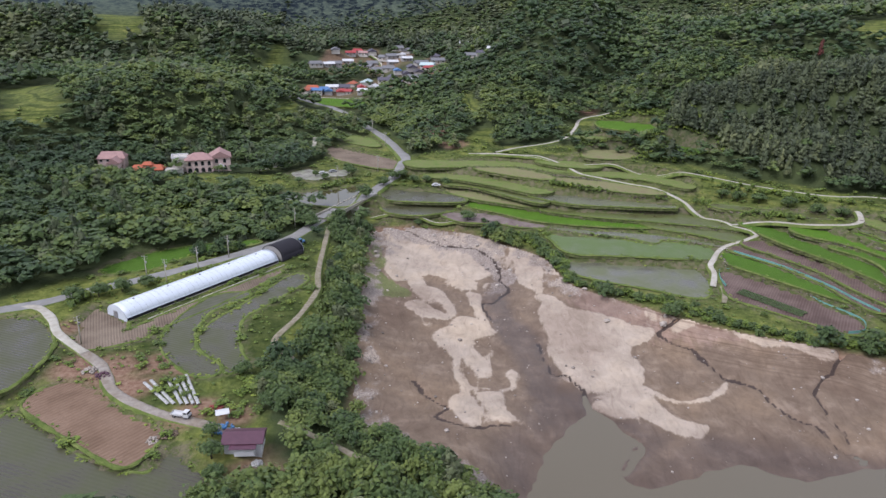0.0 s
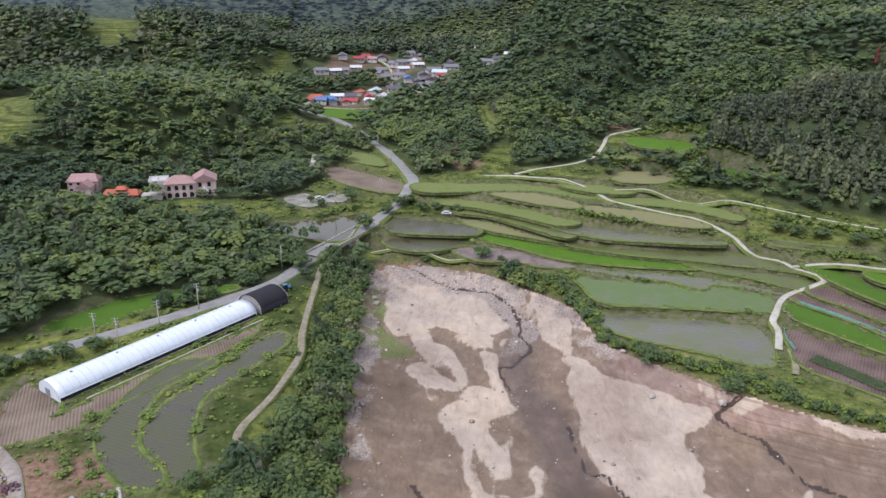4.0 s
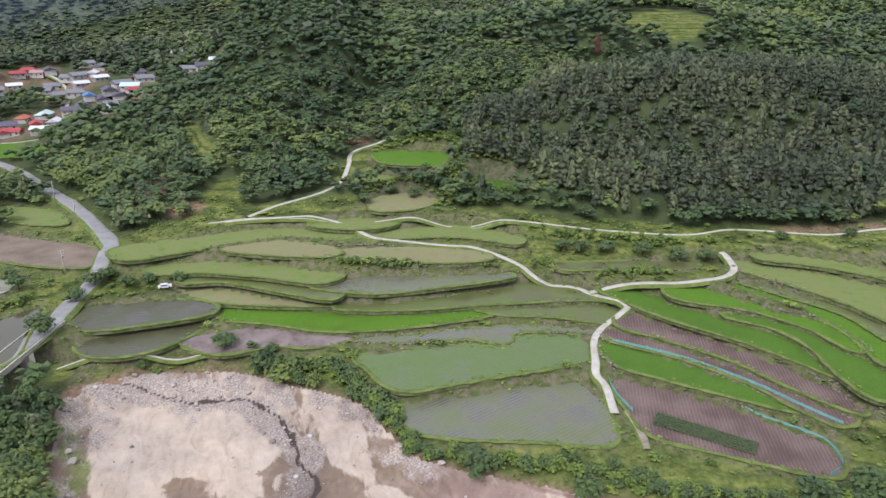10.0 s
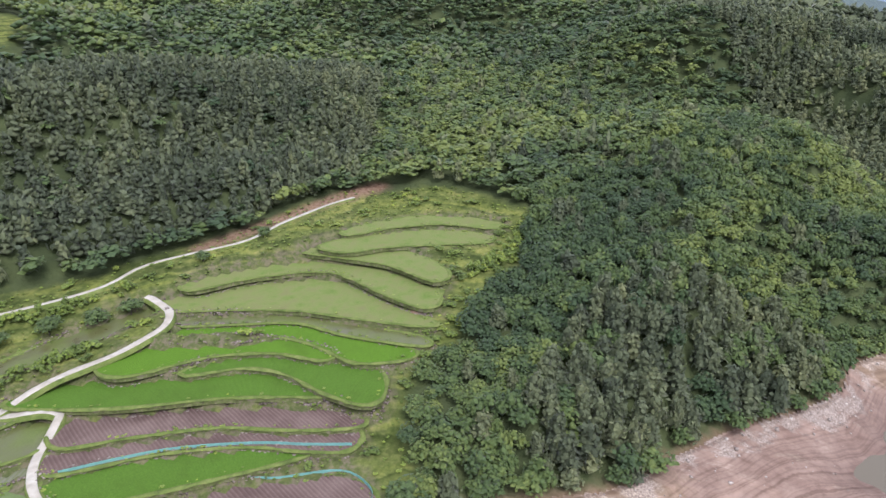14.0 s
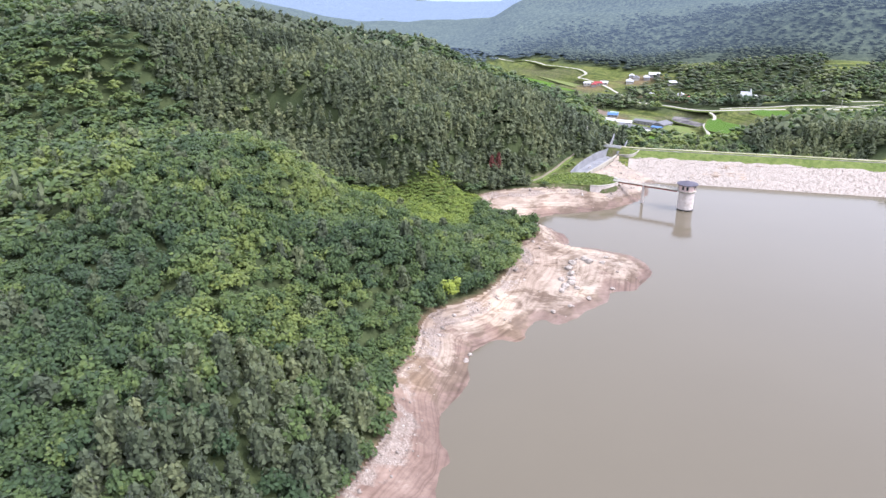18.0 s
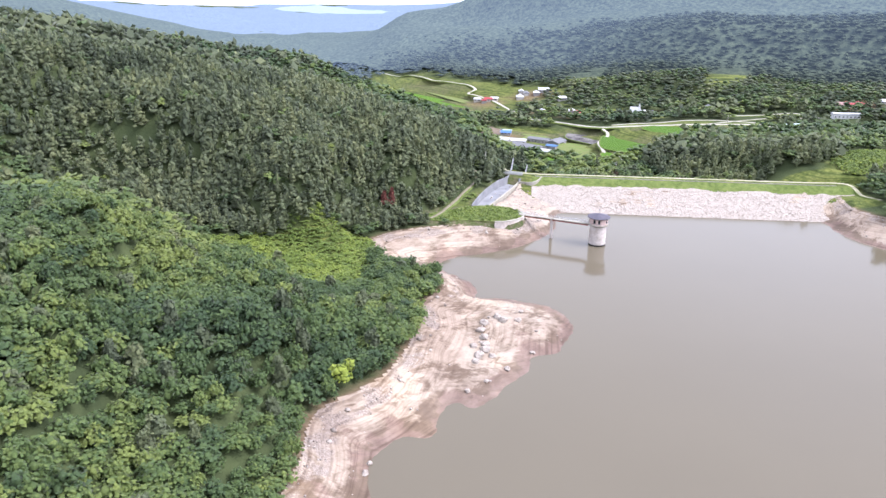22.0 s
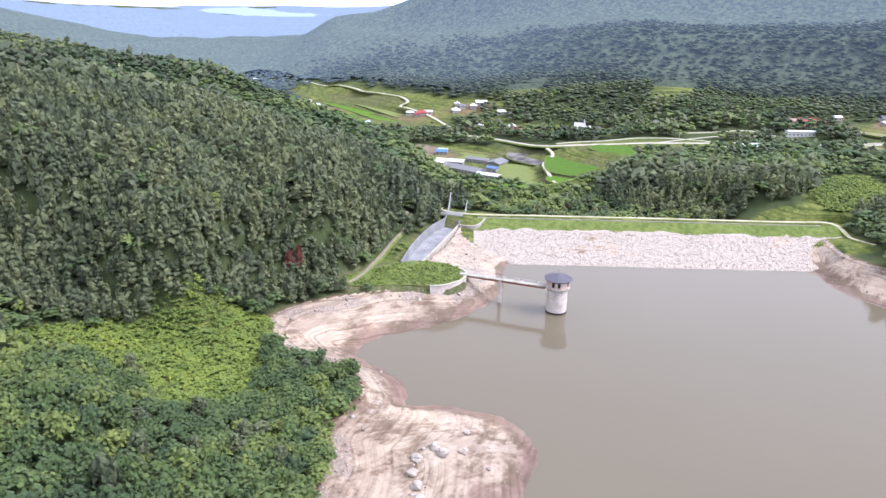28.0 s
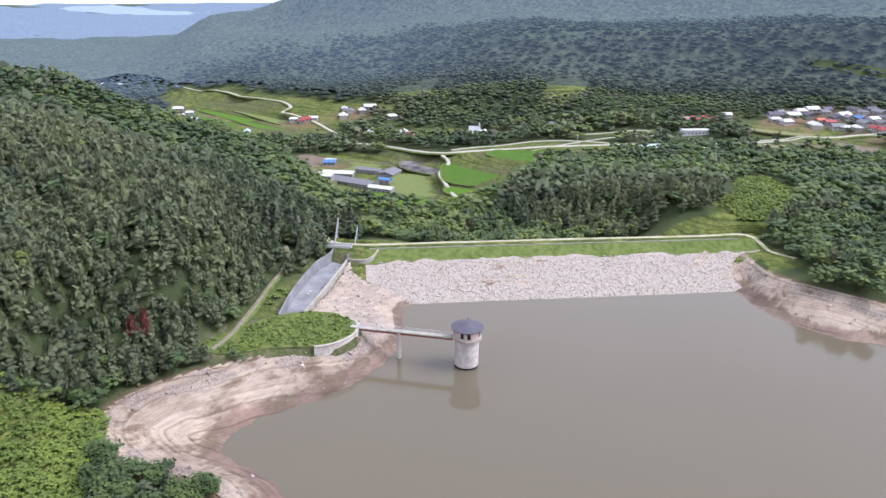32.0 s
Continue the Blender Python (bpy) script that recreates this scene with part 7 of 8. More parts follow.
def stone_material(name, stops):
    m, n, l, b = material(name, 0.9, 0.2)
    geo = n.new("ShaderNodeNewGeometry")
    r = ramp(n, stops)
    a = noise_tex(n, l, 0.6, 4)
    add = n.new("ShaderNodeMath")
    add.operation = "MULTIPLY_ADD"
    l.new(a.outputs[0], add.inputs[0])
    add.inputs[1].default_value = 0.4
    half = n.new("ShaderNodeMath")
    half.operation = "MULTIPLY"
    l.new(geo.outputs["Random Per Island"], half.inputs[0])
    half.inputs[1].default_value = 0.6
    l.new(half.outputs[0], add.inputs[2])
    l.new(add.outputs[0], r.inputs[0])
    l.new(r.outputs[0], b.inputs["Base Color"])
    relief(n, l, b, a.outputs[0], 0.4, 0.05)
    return m


RIPRAP = stone_material("pale_riprap", ((0.15, (0.42, 0.35, 0.29)), (0.5, (0.58, 0.5, 0.42)), (0.85, (0.74, 0.67, 0.58))))
RIVER = stone_material("river_stone", ((0.15, (0.24, 0.2, 0.17)), (0.5, (0.44, 0.375, 0.32)), (0.85, (0.7, 0.63, 0.55))))
WALLSTONE = stone_material("dry_wall_stone", ((0.15, (0.11, 0.085, 0.07)), (0.5, (0.22, 0.18, 0.15)), (0.85, (0.38, 0.33, 0.28))))


# ---- bridge on the valley road ----
bx, by = Vector((-52.5, 299)), Vector((-34.5, 339))
run = by - bx
bridge = thing("road_bridge", "pale concrete road bridge with low parapets over the stream", "bridge", at=pose(bx.x, bx.y, 16.1, 0, 0, math.degrees(math.atan2(run.y, run.x))))
part("deck", done(boxes((run.length, 7.4, 0.8, run.length / 2, 0, 0)), "deck", CONCRETE), bridge)
part("carriageway", done(boxes((run.length + 1, 5.6, 0.12, run.length / 2, 0, 0.46)), "carriageway", ASPHALT), bridge)
for side in (-1, 1):
    part("parapet", done(boxes((run.length, 0.3, 0.85, run.length / 2, side * 3.55, 0.8)), "parapet", CONCRETE), bridge)
    part("parapet_cap", done(boxes((run.length + 0.3, 0.42, 0.14, run.length / 2, side * 3.55, 1.28)), "parapet_cap", CONCRETE), bridge)
for k, at in enumerate((12, 26)):
    part("abutment", done(boxes((2.2, 7.2, 9.5, at, 0, -4.9)), "abutment", TOWER_WALL), bridge, "stained concrete abutment")

# ---- dry-stone faces, nets, crop rows ----
FIELD_OF = {f[0]: f for f in FIELDS}
for k, name in enumerate(("rice_a", "rice_b", "rice_c", "rice_d", "olive_e", "meadow_f", "meadow_g", "ploughed_a", "ploughed_b", "rice_e", "olive_strip", "water_strip", "tan_upper", "red_strip", "grey_strip")):
    line = grown(rounded(FIELD_OF[name][3:]), 1.3)
    level = FIELD_OF[name][2]
    s = np.r_[0, np.cumsum(np.hypot(*np.diff(line, axis=0).T))]
    rng = np.random.default_rng(k)
    n = int(s[-1] / 0.28)
    u = rng.uniform(0, s[-1], n)
    x, y = np.interp(u, s, line[:, 0]) + rng.normal(0, 0.45, n), np.interp(u, s, line[:, 1]) + rng.normal(0, 0.45, n)
    z = ground_height(x, y)
    ok = (z < level + 0.2) | (z > level + 0.4)
    host = thing("stone_wall", "rough dry-stone terrace edge with grass between the stones", "stone wall", "terrace walls")
    stones("stones", "", x[ok], y[ok], np.minimum(z[ok] + 0.12, level + 0.6), rng.uniform(0.2, 0.5, ok.sum()), WALLSTONE, k, parent=host)


def netting(line, level, label):
    ob = thing("net_fence", label, "net fence", "field nets")
    part("net", strip_wall("net", line, level - 0.2, level + 0.75, 0.05, NET, 5), ob, "teal plastic netting")
    c = rounded(line, False, 3)
    for x, y in c[::2]:
        part("stake", shared("stake", lambda: done(boxes((0.06, 0.06, 1.3, 0, 0, 0.35)), "stake", WOODEN)), ob).location = (x, y, level)


netting([(107, 240), (108, 249), (112, 257), (121, 250), (133, 233), (136, 225), (142, 213), (138.5, 204.5), (132, 202.5)], 11.1, "teal net fence staked round the ploughed field")
netting([(121, 270), (134, 253), (142, 235), (145, 223), (148, 213)], 13.9, "teal net fence along a ploughed terrace")
rows = thing("bean_plot", "short dark green crop rows on the ploughed field", "crop")
a, b, c = Vector((108.5, 233.5)), Vector((122.5, 214.5)), Vector((111.5, 236.0))
KINDS["tuft"] = crown(np.random.default_rng(5), 1, 14, 0, 0.45)
for k in range(6):
    v, f = KINDS["tuft"]
    step = (c - a) * (k / 5.0) * 1.25
    n = 46
    rng = np.random.default_rng(k)
    P = np.concatenate([v * (0.42 + 0.1 * rng.uniform()) * (1, 1, 0.7) + (*(a + step + (b - a) * (i / (n - 1.0)) + Vector((rng.normal() * 0.06, rng.normal() * 0.06))), 11.0) for i in range(n)])
    F = np.concatenate([f + i * len(v) for i in range(n)])
    part("planted_ridge", mesh_of("planted_ridge", P, F, BROADLEAF, False, {"tint": np.full(len(P), 0.35)}), rows)

# ---- farmyard by the near road ----
seedbeds = thing("seedbeds", "raised seedbeds covered with strips of white plastic film", "seedbed")
film = paint("crumpled_white_film", (0.5, 0.49, 0.47), 0.4, 0, 0.45, 0.5)
for k, (ax, ay, bx2, by2) in enumerate(((-76.7, 160.6, -66.7, 150.6), (-75.4, 161.8, -65.2, 150.6), (-70.9, 161.9, -63.4, 150.6), (-69.6, 162.8, -61.9, 150.6), (-68.5, 163.9, -60.5, 150.7), (-67.2, 164.9, -59.2, 150.7))):
    d = Vector((bx2 - ax, by2 - ay))
    cov, _ = tube_shell("strip", d.length, 0.85, 0.3, film, 6, 14, 0.03, 0.1)
    st = part("film_strip", cov, seedbeds)
    st.matrix_local = pose(ax, ay, float(ground_height(np.array([(ax + bx2) / 2]), np.array([(ay + by2) / 2]))[0]) + 0.05, 0, 0, math.degrees(math.atan2(d.y, d.x)))

truck = thing("pickup_truck", "small white flatbed truck parked on the farm road", "truck", at=pose(-61.7, 145.2, float(ground_height(np.array([-61.7]), np.array([145.2]))[0]) + 0.3, 0, 0, -12))
part("cab", done(boxes((1.5, 1.65, 0.75, 1.7, 0, 0.85), (1.25, 1.6, 0.75, 1.6, 0, 1.55)), "cab", WHITE), truck)
part("windscreen", done(boxes((0.06, 1.4, 0.55, 2.26, 0, 1.55)), "windscreen", GLASS), truck)
part("side_window", done(boxes((0.8, 1.66, 0.42, 1.65, 0, 1.6)), "side_window", GLASS), truck)
part("load_bed", done(boxes((3.1, 1.7, 0.12, -0.75, 0, 0.8), (3.1, 0.06, 0.4, -0.75, 0.83, 1.0), (3.1, 0.06, 0.4, -0.75, -0.83, 1.0), (0.06, 1.7, 0.4, -2.28, 0, 1.0)), "load_bed", WHITE), truck)
part("chassis", done(boxes((4.6, 0.9, 0.25, 0, 0, 0.55)), "chassis", RUBBER), truck)
part("bumper", done(boxes((0.15, 1.6, 0.25, 2.5, 0, 0.5)), "bumper", RUBBER), truck)
for x in (1.6, -1.4):
    for side in (-1, 1):
        w = part("wheel", lathe(((0.2, -0.1), (0.32, -0.1), (0.33, 0.1), (0.2, 0.1)), 16, "wheel", RUBBER), truck)
        w.matrix_local = pose(x, side * 0.72, 0.33, 90)
        part("rim", lathe(((0.05, -0.11), (0.19, -0.11), (0.19, 0.11), (0.05, 0.11)), 12, "rim", STEEL), w)
cottage = house(-43.6, 135.2, 4, 8.2, 5.0, 2.7, "p", "farm shed", "small white farm shed with a plum-coloured metal roof", WHITE, 1.0, 0, "farmyard", storeys=1)
lean = part("lean_to_roof", done(boxes((6, 2.2, 0.12, 0.3, -3.6, 2.3)), "lean_to_roof", ROOFS["p"]), cottage)
part("lean_to_wall", done(boxes((4.5, 1.6, 2.2, 0.6, -3.3, 1.1)), "lean_to_wall", WHITE), cottage)
canopy = thing("market_tent", "small white canopy beside the shed", "canopy", at=pose(-51.5, 145.0, 14.1, 0, 0, 20))
part("canopy_top", done(gable(3.0, 2.4, 2.0, 0.5, 0.1, 0.05), "canopy_top", WHITE), canopy)
for sx in (-1.3, 1.3):
    for sy in (-1, 1):
        part("leg", done(boxes((0.06, 0.06, 2.0, sx, sy, 1.0)), "leg", STEEL), canopy)
for k, (x, y, mat, label, r) in enumerate(((-50.2, 140.8, BLUE, "heap of blue and white tarpaulin", 2.6), (-47.5, 139.2, film, "heap of crumpled white plastic", 2.2), (-62.5, 138.6, WOODEN, "heap of brushwood and scrap", 2.2),
                                           (-65.5, 137.2, ROCK, "heap of pale rubble by the field", 1.6), (-54.5, 149.0, RUST, "heap of rusty red scrap and brush", 2.0), (-41.5, 129.0, WOODEN, "heap of brown brush and scrap", 2.4),
                                           (-40.0, 131.0, film, "scattered white plastic scraps by the shed", 1.2), (-93.5, 166, ROCK, "heap of pale rubble by the farm road", 2.0), (-89, 163.5, ROOFS["p"], "purple tarpaulin over a heap", 2.2))):
    z = float(ground_height(np.array([x]), np.array([y]))[0])
    rng = np.random.default_rng(k)
    n = 46
    heap = thing("scrap_heap", label, "heap", "farmyard clutter")
    rr = r * np.sqrt(rng.uniform(0, 1, n))
    a = rng.uniform(0, 6.28, n)
    stones("pieces", "", x + rr * np.cos(a), y + rr * np.sin(a), z + 0.15 + 0.6 * (1 - rr / r), rng.uniform(0.15, 0.55, n), mat, k, 0.6, parent=heap)
hose = thing("drainage_pipe", "pair of black ribbed drainage pipes running downhill", "pipe")
for off in (0, 1.1):
    line = [(-43.5 + off, 128), (-42.5 + off, 122), (-39.5 + off, 114)]
    c = rounded(line, False, 6)
    z = ground_height(c[:, 0], c[:, 1]) + 0.25
    bm = bmesh.new()
    rings = [[bm.verts.new((p[0] + 0.35 * math.cos(q), p[1] + 0.1 * math.cos(q), zz + 0.35 * math.sin(q))) for q in np.linspace(0, 6.28, 9)[:-1]] for p, zz in zip(c, z)]
    for u, v in zip(rings, rings[1:]):
        for j in range(8):
            bm.faces.new((u[j], u[(j + 1) % 8], v[(j + 1) % 8], v[j]))
    part("pipe", done(bm, "pipe", RUBBER, True), hose)
for x, y, mat, label, name in ((-56, 268.5, BLUE, "blue tractor parked at the shed", "tractor"), (-57, 264.5, RUST, "red power tiller parked at the shed", "tiller")):
    m = thing(name, label, name, at=pose(x, y, 14.9, 0, 0, 50))
    part("bonnet", done(boxes((1.6, 0.9, 0.8, 0.9, 0, 0.9)), "bonnet", mat), m)
    part("cabin", done(boxes((1.2, 1.2, 1.5, -0.5, 0, 1.4)), "cabin", GLASS if name == "tractor" else mat), m)
    part("cabin_roof", done(boxes((1.4, 1.4, 0.12, -0.5, 0, 2.2)), "cabin_roof", mat), m)
    for wx, r in ((-0.7, 0.62), (1.2, 0.4)):
        for side in (-1, 1):
            w = part("wheel", lathe(((0.2, -0.16), (r, -0.16), (r, 0.16), (0.2, 0.16)), 14, "wheel", RUBBER), m)
            w.matrix_local = pose(wx, side * 0.75, r, 90)
for x, y in ((-94, 224), (-80, 250), (-87, 236), (-102, 227), (-62, 287), (-45, 460), (-34, 427), (-34, 374), (-53, 353), (-103.2, 181.5), (430, -133), (423, -246), (421, -224), (560, -440), (640, -330), (700, -420), (480, -470), (380, -570)):
    pole(x, y, turn=(x * 7) % 60)
cars = [(-63, 367, 20, "white"), (-58, 371, 30, "silver"), (-2, 352, 0, "white")]
for x, y, turn, c in cars:
    z = float(ground_height(np.array([x]), np.array([y]))[0]) + 0.2
    car = thing("car", f"{c} car parked on the pale yard", "car", "parked cars", at=pose(x, y, z, 0, 0, turn))
    part("body", shared(("car", c), lambda: done(boxes((4.4, 1.75, 0.65, 0, 0, 0.6), (2.4, 1.6, 0.6, -0.2, 0, 1.15)), "body", WHITE if c == "white" else STEEL)), car)
    part("window_band", shared("carwin", lambda: done(boxes((2.2, 1.64, 0.4, -0.2, 0, 1.15)), "window_band", GLASS)), car)
    for wx in (-1.4, 1.4):
        for side in (-1, 1):
            w = part("wheel", shared("carwheel", lambda: lathe(((0.1, -0.1), (0.32, -0.1), (0.32, 0.1), (0.1, 0.1)), 14, "wheel", RUBBER)), car)
            w.matrix_local = pose(wx, side * 0.8, 0.32, 90)

# ---- dam face ----
long = math.dist(*CREST)
ux, uy = (CREST[1][0] - CREST[0][0]) / long, (CREST[1][1] - CREST[0][1]) / long


def dam_strip(name, lo, hi, mat, lift, rag):
    s, d = np.meshgrid(np.arange(10, long + 3, 1.5), np.linspace(lo, hi, 16))
    d = d + rag * fbm(s, d, 6, 3, 91) * (d < lo + 3)
    x, y = CREST[0][0] + ux * s + uy * d, CREST[0][1] + uy * s - ux * d
    z = dam_height(x, y)[0] + lift + 0.12 * fbm(x, y, 2, 3, 92)
    idx = np.arange(s.size).reshape(s.shape)
    quads = np.stack([idx[:-1, :-1], idx[:-1, 1:], idx[1:, 1:], idx[1:, :-1]], -1).reshape(-1, 4)
    return mesh_of(name, np.stack([x, y, z], -1).reshape(-1, 3), quads, mat, True)


dam = thing("dam", "earth dam with a pale stone-pitched water face and grassy shoulder", "dam")
part("grass_shoulder", dam_strip("grass_shoulder", 3.8, 13, GRASS, 0.12, 0.0), dam, "grassy upper shoulder")
part("kerb", strip_wall("kerb", [(CREST[0][0] + ux * s + uy * 3.4, CREST[0][1] + uy * s - ux * 3.4) for s in (12, 60, 120, 178)], 10.7, 11.35, 0.3, CONCRETE, 3), dam, "low concrete kerb")
part("stone_face", dam_strip("stone_face", 12, 40, ROCK, 0.25, 2.2), dam, "pale stone pitching")

# ---- stones ----
rng = np.random.default_rng(11)
n = 6500
s, d = rng.uniform(14, long + 2, n), 12 + 26 * rng.uniform(0, 1, n)
x, y = CREST[0][0] + ux * s + uy * d, CREST[0][1] + uy * s - ux * d
z, _, _ = dam_height(x, y)
ok = z > -1.5
stones("riprap", "pale rough riprap stones on the dam face", x[ok], y[ok], z[ok] + 0.28, rng.uniform(0.16, 0.42, ok.sum()), RIPRAP, 1, 0.5, "riprap")
x, y = rng.uniform(-34, 400, 260000), rng.uniform(-262, 318, 260000)
zb, dw, db = bed_height(x, y)
g = bed_gravel(x, y)
ok = (db < 0) & (dw > 0.3) & (rng.uniform(size=len(x)) < 0.02 + 0.5 * g ** 1.5) & (dam_height(x, y)[0] < 8)
x, y = x[ok][:15000], y[ok][:15000]
size = np.minimum(0.1 + rng.exponential(0.16, len(x)), 1.0)
stones("river_stones", "scattered pale stones and gravel on the reservoir bed", x, y, bed_surface(x, y) + size * 0.15, size, RIVER, 2)
outcrop = [(276, -3, 1.6), (267, 3, 1.8), (265, 7, 1.5), (263, 10, 1.3), (263, 3, 1.2), (269, 1, 1.4), (279, -13, 1.4), (281, -26, 1.0), (276, -13, 1.6), (274, -18, 1.2), (260, -12, 0.9), (253, 21, 0.9), (256, 3, 1.0), (254, 13, 0.8),
           (272, -1, 1.5), (270, 5, 1.2), (279, -7, 1.5), (240, 64, 1.0), (243, 61, 0.8), (55, 242, 0.9), (59, 221, 1.0), (77, 216, 1.3), (17, 293, 0.9), (-26, 277, 1.2), (-27, 281, 1.0), (-24, 262, 0.8)]
for k, (x, y, r) in enumerate(outcrop):
    rr = random.Random(k)
    bm = bmesh.new()
    bmesh.ops.create_icosphere(bm, subdivisions=2, radius=r)
    for v in bm.verts:
        q = noise.noise(v.co * (1.1 / r) + Vector((k * 3.1, 0, 0)))
        v.co *= 1 + 0.55 * q
        v.co.z *= 0.7
    z = float(bed_surface(np.array([x]), np.array([y]))[0])
    b = new("boulder", done(bm, "boulder", ROCK))
    b.matrix_world = pose(x, y, z + r * 0.25, 0, 0, k * 47)
    tagged(b, "large pale angular boulder on the dry bank", "boulder", "boulders")


# ---- trees that can be told apart ----
def trunk_mesh(seed, tall=4.0):
    rng = random.Random(seed)
    bm = bmesh.new()

    def limb(a, b, ra, rb):
        d = (b - a).normalized()
        s = d.orthogonal().normalized()
        t = d.cross(s)
        u = [bm.verts.new(a + (s * math.cos(q) + t * math.sin(q)) * ra) for q in (0, 1.05, 2.09, 3.14, 4.19, 5.24)]
        v = [bm.verts.new(b + (s * math.cos(q) + t * math.sin(q)) * rb) for q in (0, 1.05, 2.09, 3.14, 4.19, 5.24)]
        for j in range(6):
            bm.faces.new((u[j], u[(j + 1) % 6], v[(j + 1) % 6], v[j]))
    top = Vector((rng.uniform(-0.2, 0.2), rng.uniform(-0.2, 0.2), tall * 0.55))
    limb(Vector((0, 0, -0.5)), top, 0.22, 0.15)
    for k in range(4):
        q = k * 1.6 + rng.uniform(-0.4, 0.4)
        limb(top - Vector((0, 0, rng.uniform(0, 1.0))), top + Vector((math.cos(q) * 1.2, math.sin(q) * 1.2, rng.uniform(0.8, 1.8))), 0.12, 0.04)
    return done(bm, "trunk", BARK)


TREE_PARTS = []
for k in range(5):
    v, f = crown(np.random.default_rng(900 + k), 9, 300, 1, 0.125)
    TREE_PARTS.append((mesh_of("crown", v * (1, 1, 0.95), f, BROADLEAF, False, {"tint": np.full(len(v), 0.45)}), trunk_mesh(k)))
BUSH_PARTS = []
for k in range(5):
    v, f = crown(np.random.default_rng(950 + k), 5, 110, 0, 0.2)
    BUSH_PARTS.append((mesh_of("foliage", v, f, SHRUB if k % 2 else BROADLEAF, False, {"tint": np.full(len(v), 0.4 + 0.05 * k)}), trunk_mesh(20 + k, 1.2)))


def tree(x, y, r, tall, k, label="leafy broadleaf tree in full summer leaf", group="trees"):
    z = float(ground_height(np.array([x]), np.array([y]))[0])
    ob = thing("tree", label, "tree", group, at=pose(x, y, z, 0, 0, (k * 77) % 360))
    c, t = TREE_PARTS[k % 5]
    part("trunk", t, ob).scale = (1, 1, tall / 6)
    q = part("crown", c, ob)
    q.location, q.scale = (0, 0, tall * 0.18), (r, r, tall * 0.5)
    return ob


def bush(x, y, r, tall, k, label="dense green bush on the bank", group="hedge bushes"):
    z = float(ground_height(np.array([x]), np.array([y]))[0])
    ob = thing("bush", label, "bush", group, at=pose(x, y, z, 0, 0, (k * 53) % 360))
    c, t = BUSH_PARTS[k % 5]
    part("stem", t, ob).scale = (0.5, 0.5, tall / 4)
    q = part("foliage", c, ob)
    q.location, q.scale = (0, 0, -0.1), (r, r, tall * 0.62)
    return ob


for k, (x, y, r, tall) in enumerate(((-36, 331, 4.2, 8.5), (-45, 303, 3.6, 7), (-57, 291, 4.0, 7), (-24, 362, 3.6, 6.5), (13, 311, 3.6, 5.5), (26, 306, 2.2, 3.5), (-10, 314, 2.0, 3.5), (-29, 352, 3.2, 6), (-20, 366, 3.4, 5.5), (3, 356, 3.0, 5),
                                     (-14, 358, 3.2, 5), (-7, 357, 2.8, 4.5), (-50, 372, 3.0, 6), (-47, 365, 3.2, 6.5), (-84, 372, 3.4, 6), (-92, 366, 3.0, 6), (-66, 362, 2.0, 4), (-60, 356, 2.2, 4.5), (-72, 348, 2.4, 4),
                                     (-118, 208, 3.4, 6), (-112, 212, 3.4, 6), (-106, 216, 3.2, 6), (-100, 222, 2.6, 4.5), (-52, 138, 2.2, 4.5), (-50, 131, 2.6, 5.5), (-48, 125, 2.6, 5), (178, 297, 3.6, 6), (170, 302, 3.4, 6), (160, 309, 3.4, 6),
                                     (150, 317, 3.6, 6), (142, 322, 3.4, 6), (136, 326, 3.2, 6), (205, 290, 2.4, 4), (226, 280, 2.6, 4), (-95, 360, 3.5, 6), (100, 388, 3, 5), (92, 396, 3, 5), (112, 392, 3.4, 5.5), (120, 380, 3.6, 6), (78, 387, 3, 4.5))):
    tree(x, y, r, tall, k)
for k, (x, y, r, tall) in enumerate(((-52, 165, 2.6, 5), (-47, 168, 2.4, 4.5), (-38.7, 165.4, 3.2, 5.5), (-33, 168.4, 3.4, 6), (-27.5, 165.7, 3.0, 5), (-38.9, 152, 3.4, 6), (-30, 152, 3.0, 5.5), (-22, 147.4, 3.4, 6), (-12, 146, 3.2, 5.5), (-7, 139, 3.4, 5.5), (-1, 135, 3.2, 5.0), (5, 131, 3.0, 4.5), (-44, 160, 3.0, 5.5), (-17, 142, 2.6, 4.5))):
    tree(x, y, r, tall, k + 2, "rounded leafy tree on the bank above the mud")
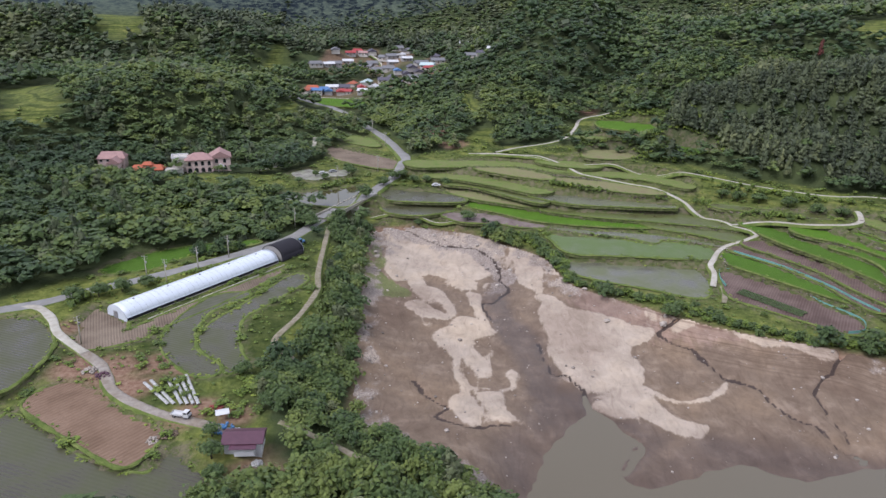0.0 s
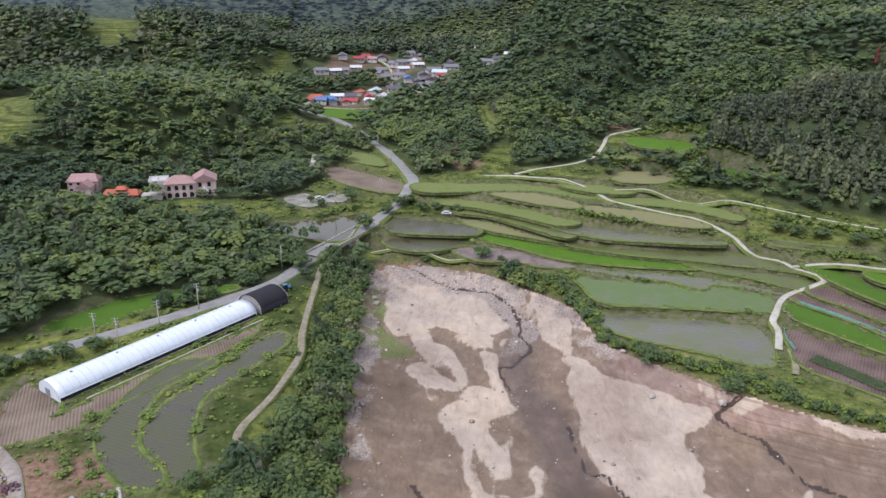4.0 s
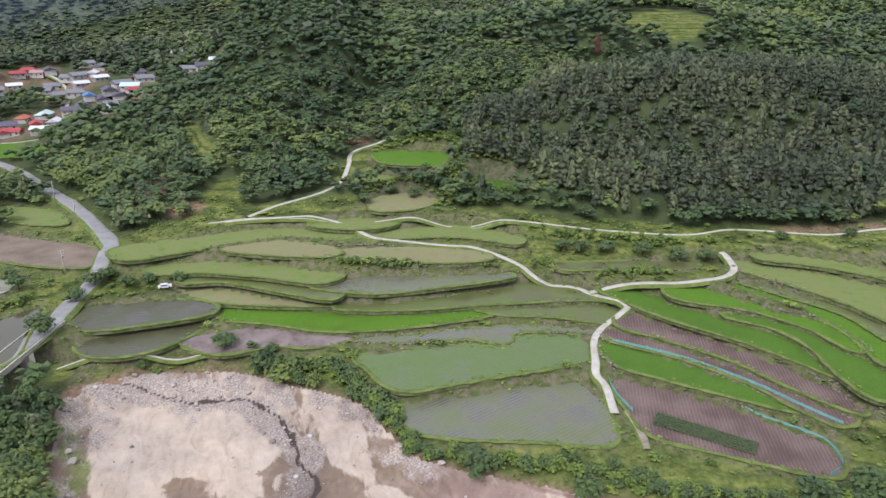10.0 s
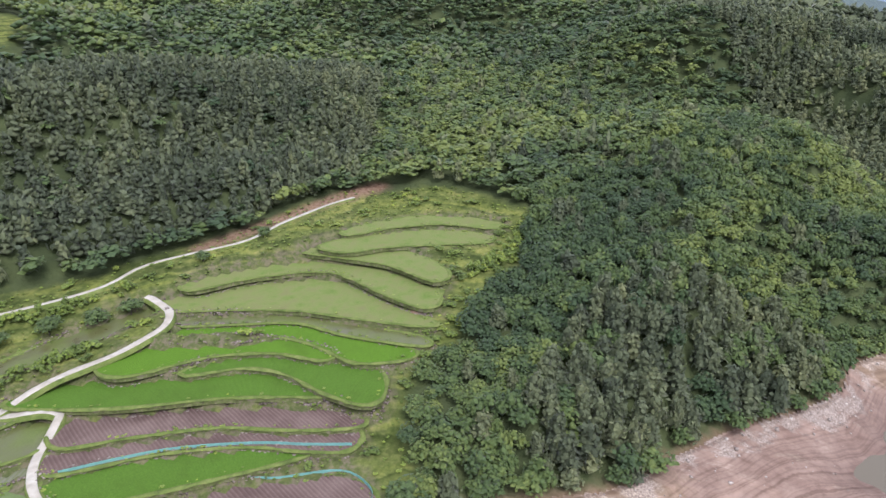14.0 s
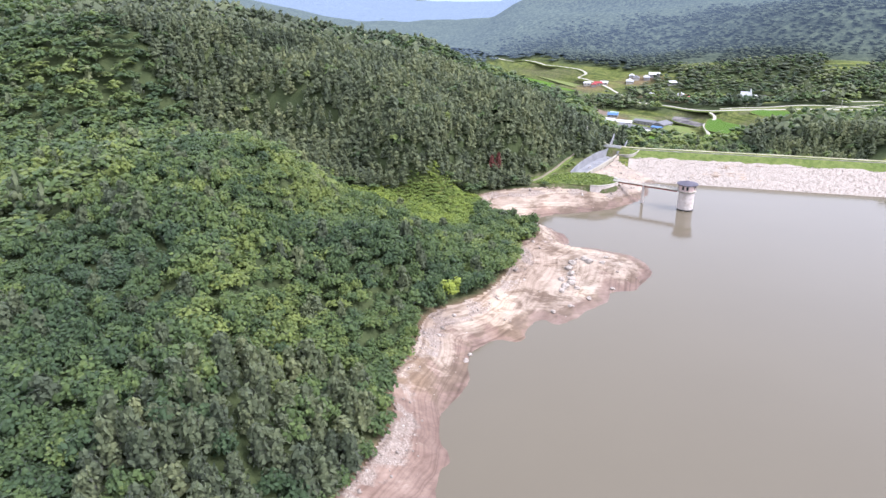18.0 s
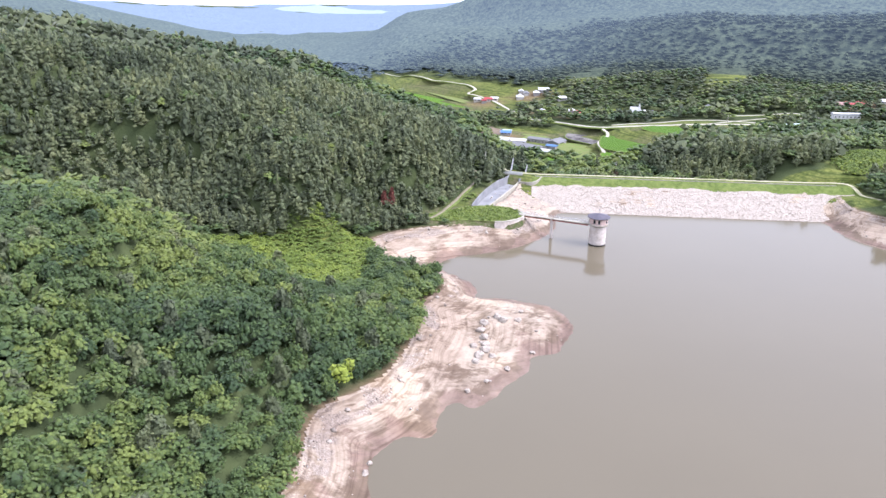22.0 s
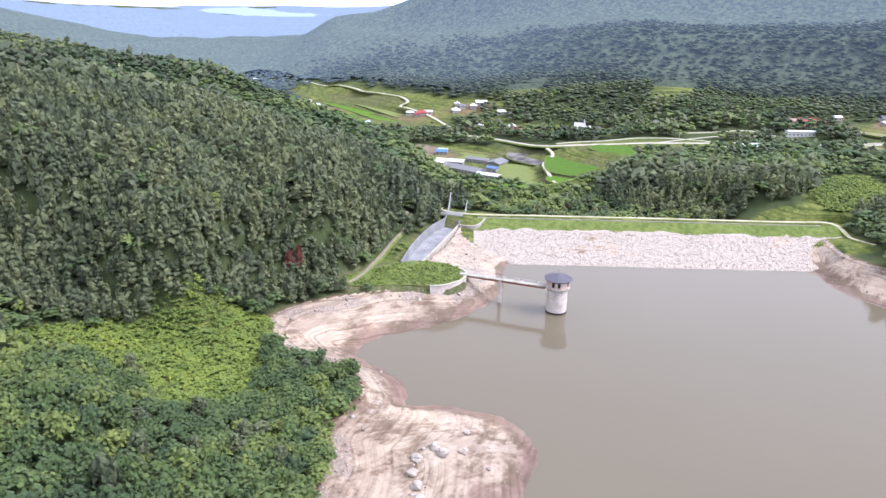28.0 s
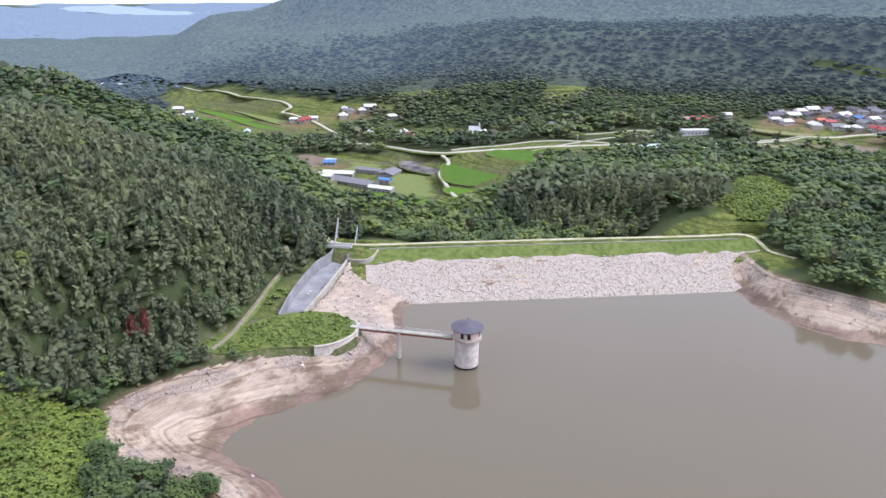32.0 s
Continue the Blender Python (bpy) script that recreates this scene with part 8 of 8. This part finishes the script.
for k, (x, y) in enumerate(((-89, 325), (-75, 313), (-106, 322), (-87, 306), (-73, 293), (-62, 291), (-97, 334), (-80, 327), (-94, 315), (-56, 289), (-115, 326), (-125, 324))):
    tree(x, y, 3.6 + 0.5 * (k % 4), 6.0 + 0.6 * (k % 3), k, "broad rounded tree on the slope below the villa")
v, f = crown(np.random.default_rng(990), 9, 240, 0, 0.14)
lime = mesh_of("crown", v, f, SHRUB, False, {"tint": np.full(len(v), 0.95)})
for x, y, r, tall in ((266, 57, 4.2, 8), (269, 52, 3.4, 6.5)):
    ob = thing("tree", "bright yellow-green tree at the edge of the wood", "tree", "trees", at=pose(x, y, float(ground_height(np.array([x]), np.array([y]))[0]), 0, 0, x * 9))
    part("trunk", TREE_PARTS[0][1], ob)
    q = part("crown", lime, ob)
    q.location, q.scale = (0, 0, tall * 0.18), (r, r, tall * 0.55)
DEAD = leaf_material("dead_needles", (0.09, 0.035, 0.03), (0.17, 0.06, 0.05), (0.25, 0.1, 0.07))
v, f = crown(np.random.default_rng(991), 7, 160, 0, 0.15, "pine")
withered = mesh_of("crown", v, f, DEAD, False, {"tint": np.full(len(v), 0.5)})
for x, y, tall in ((387.5, -39.3, 11), (389, -36, 8), (257, 493, 12)):
    ob = thing("dead_pine", "withered pine with reddish-brown needles among green trees", "tree", "dead pines", at=pose(x, y, float(ground_height(np.array([x]), np.array([y]))[0]), 0, 0, x * 7))
    part("trunk", TREE_PARTS[1][1], ob)
    q = part("crown", withered, ob)
    q.location, q.scale = (0, 0, 0.8), (2.6, 2.6, tall * 0.62)
HEDGE = rounded([(20, 305), (32, 296), (42, 287), (46.5, 277), (49, 262), (52, 247), (58, 243), (70, 236), (82, 228), (92, 219), (104, 209), (118, 202), (132, 197), (142, 194)], False)
s = np.r_[0, np.cumsum(np.hypot(*np.diff(HEDGE, axis=0).T))]
rng = np.random.default_rng(77)
for k in range(120):
    u = s[-1] * (k + rng.uniform(0, 0.8)) / 120
    x, y = np.interp(u, s, HEDGE[:, 0]) + rng.normal(0, 1.1), np.interp(u, s, HEDGE[:, 1]) + rng.normal(0, 1.1)
    big = 1.35 if y > 262 and y < 300 else 1.0
    bush(x, y, rng.uniform(1.6, 2.5) * big, rng.uniform(2.4, 3.8) * big, k)
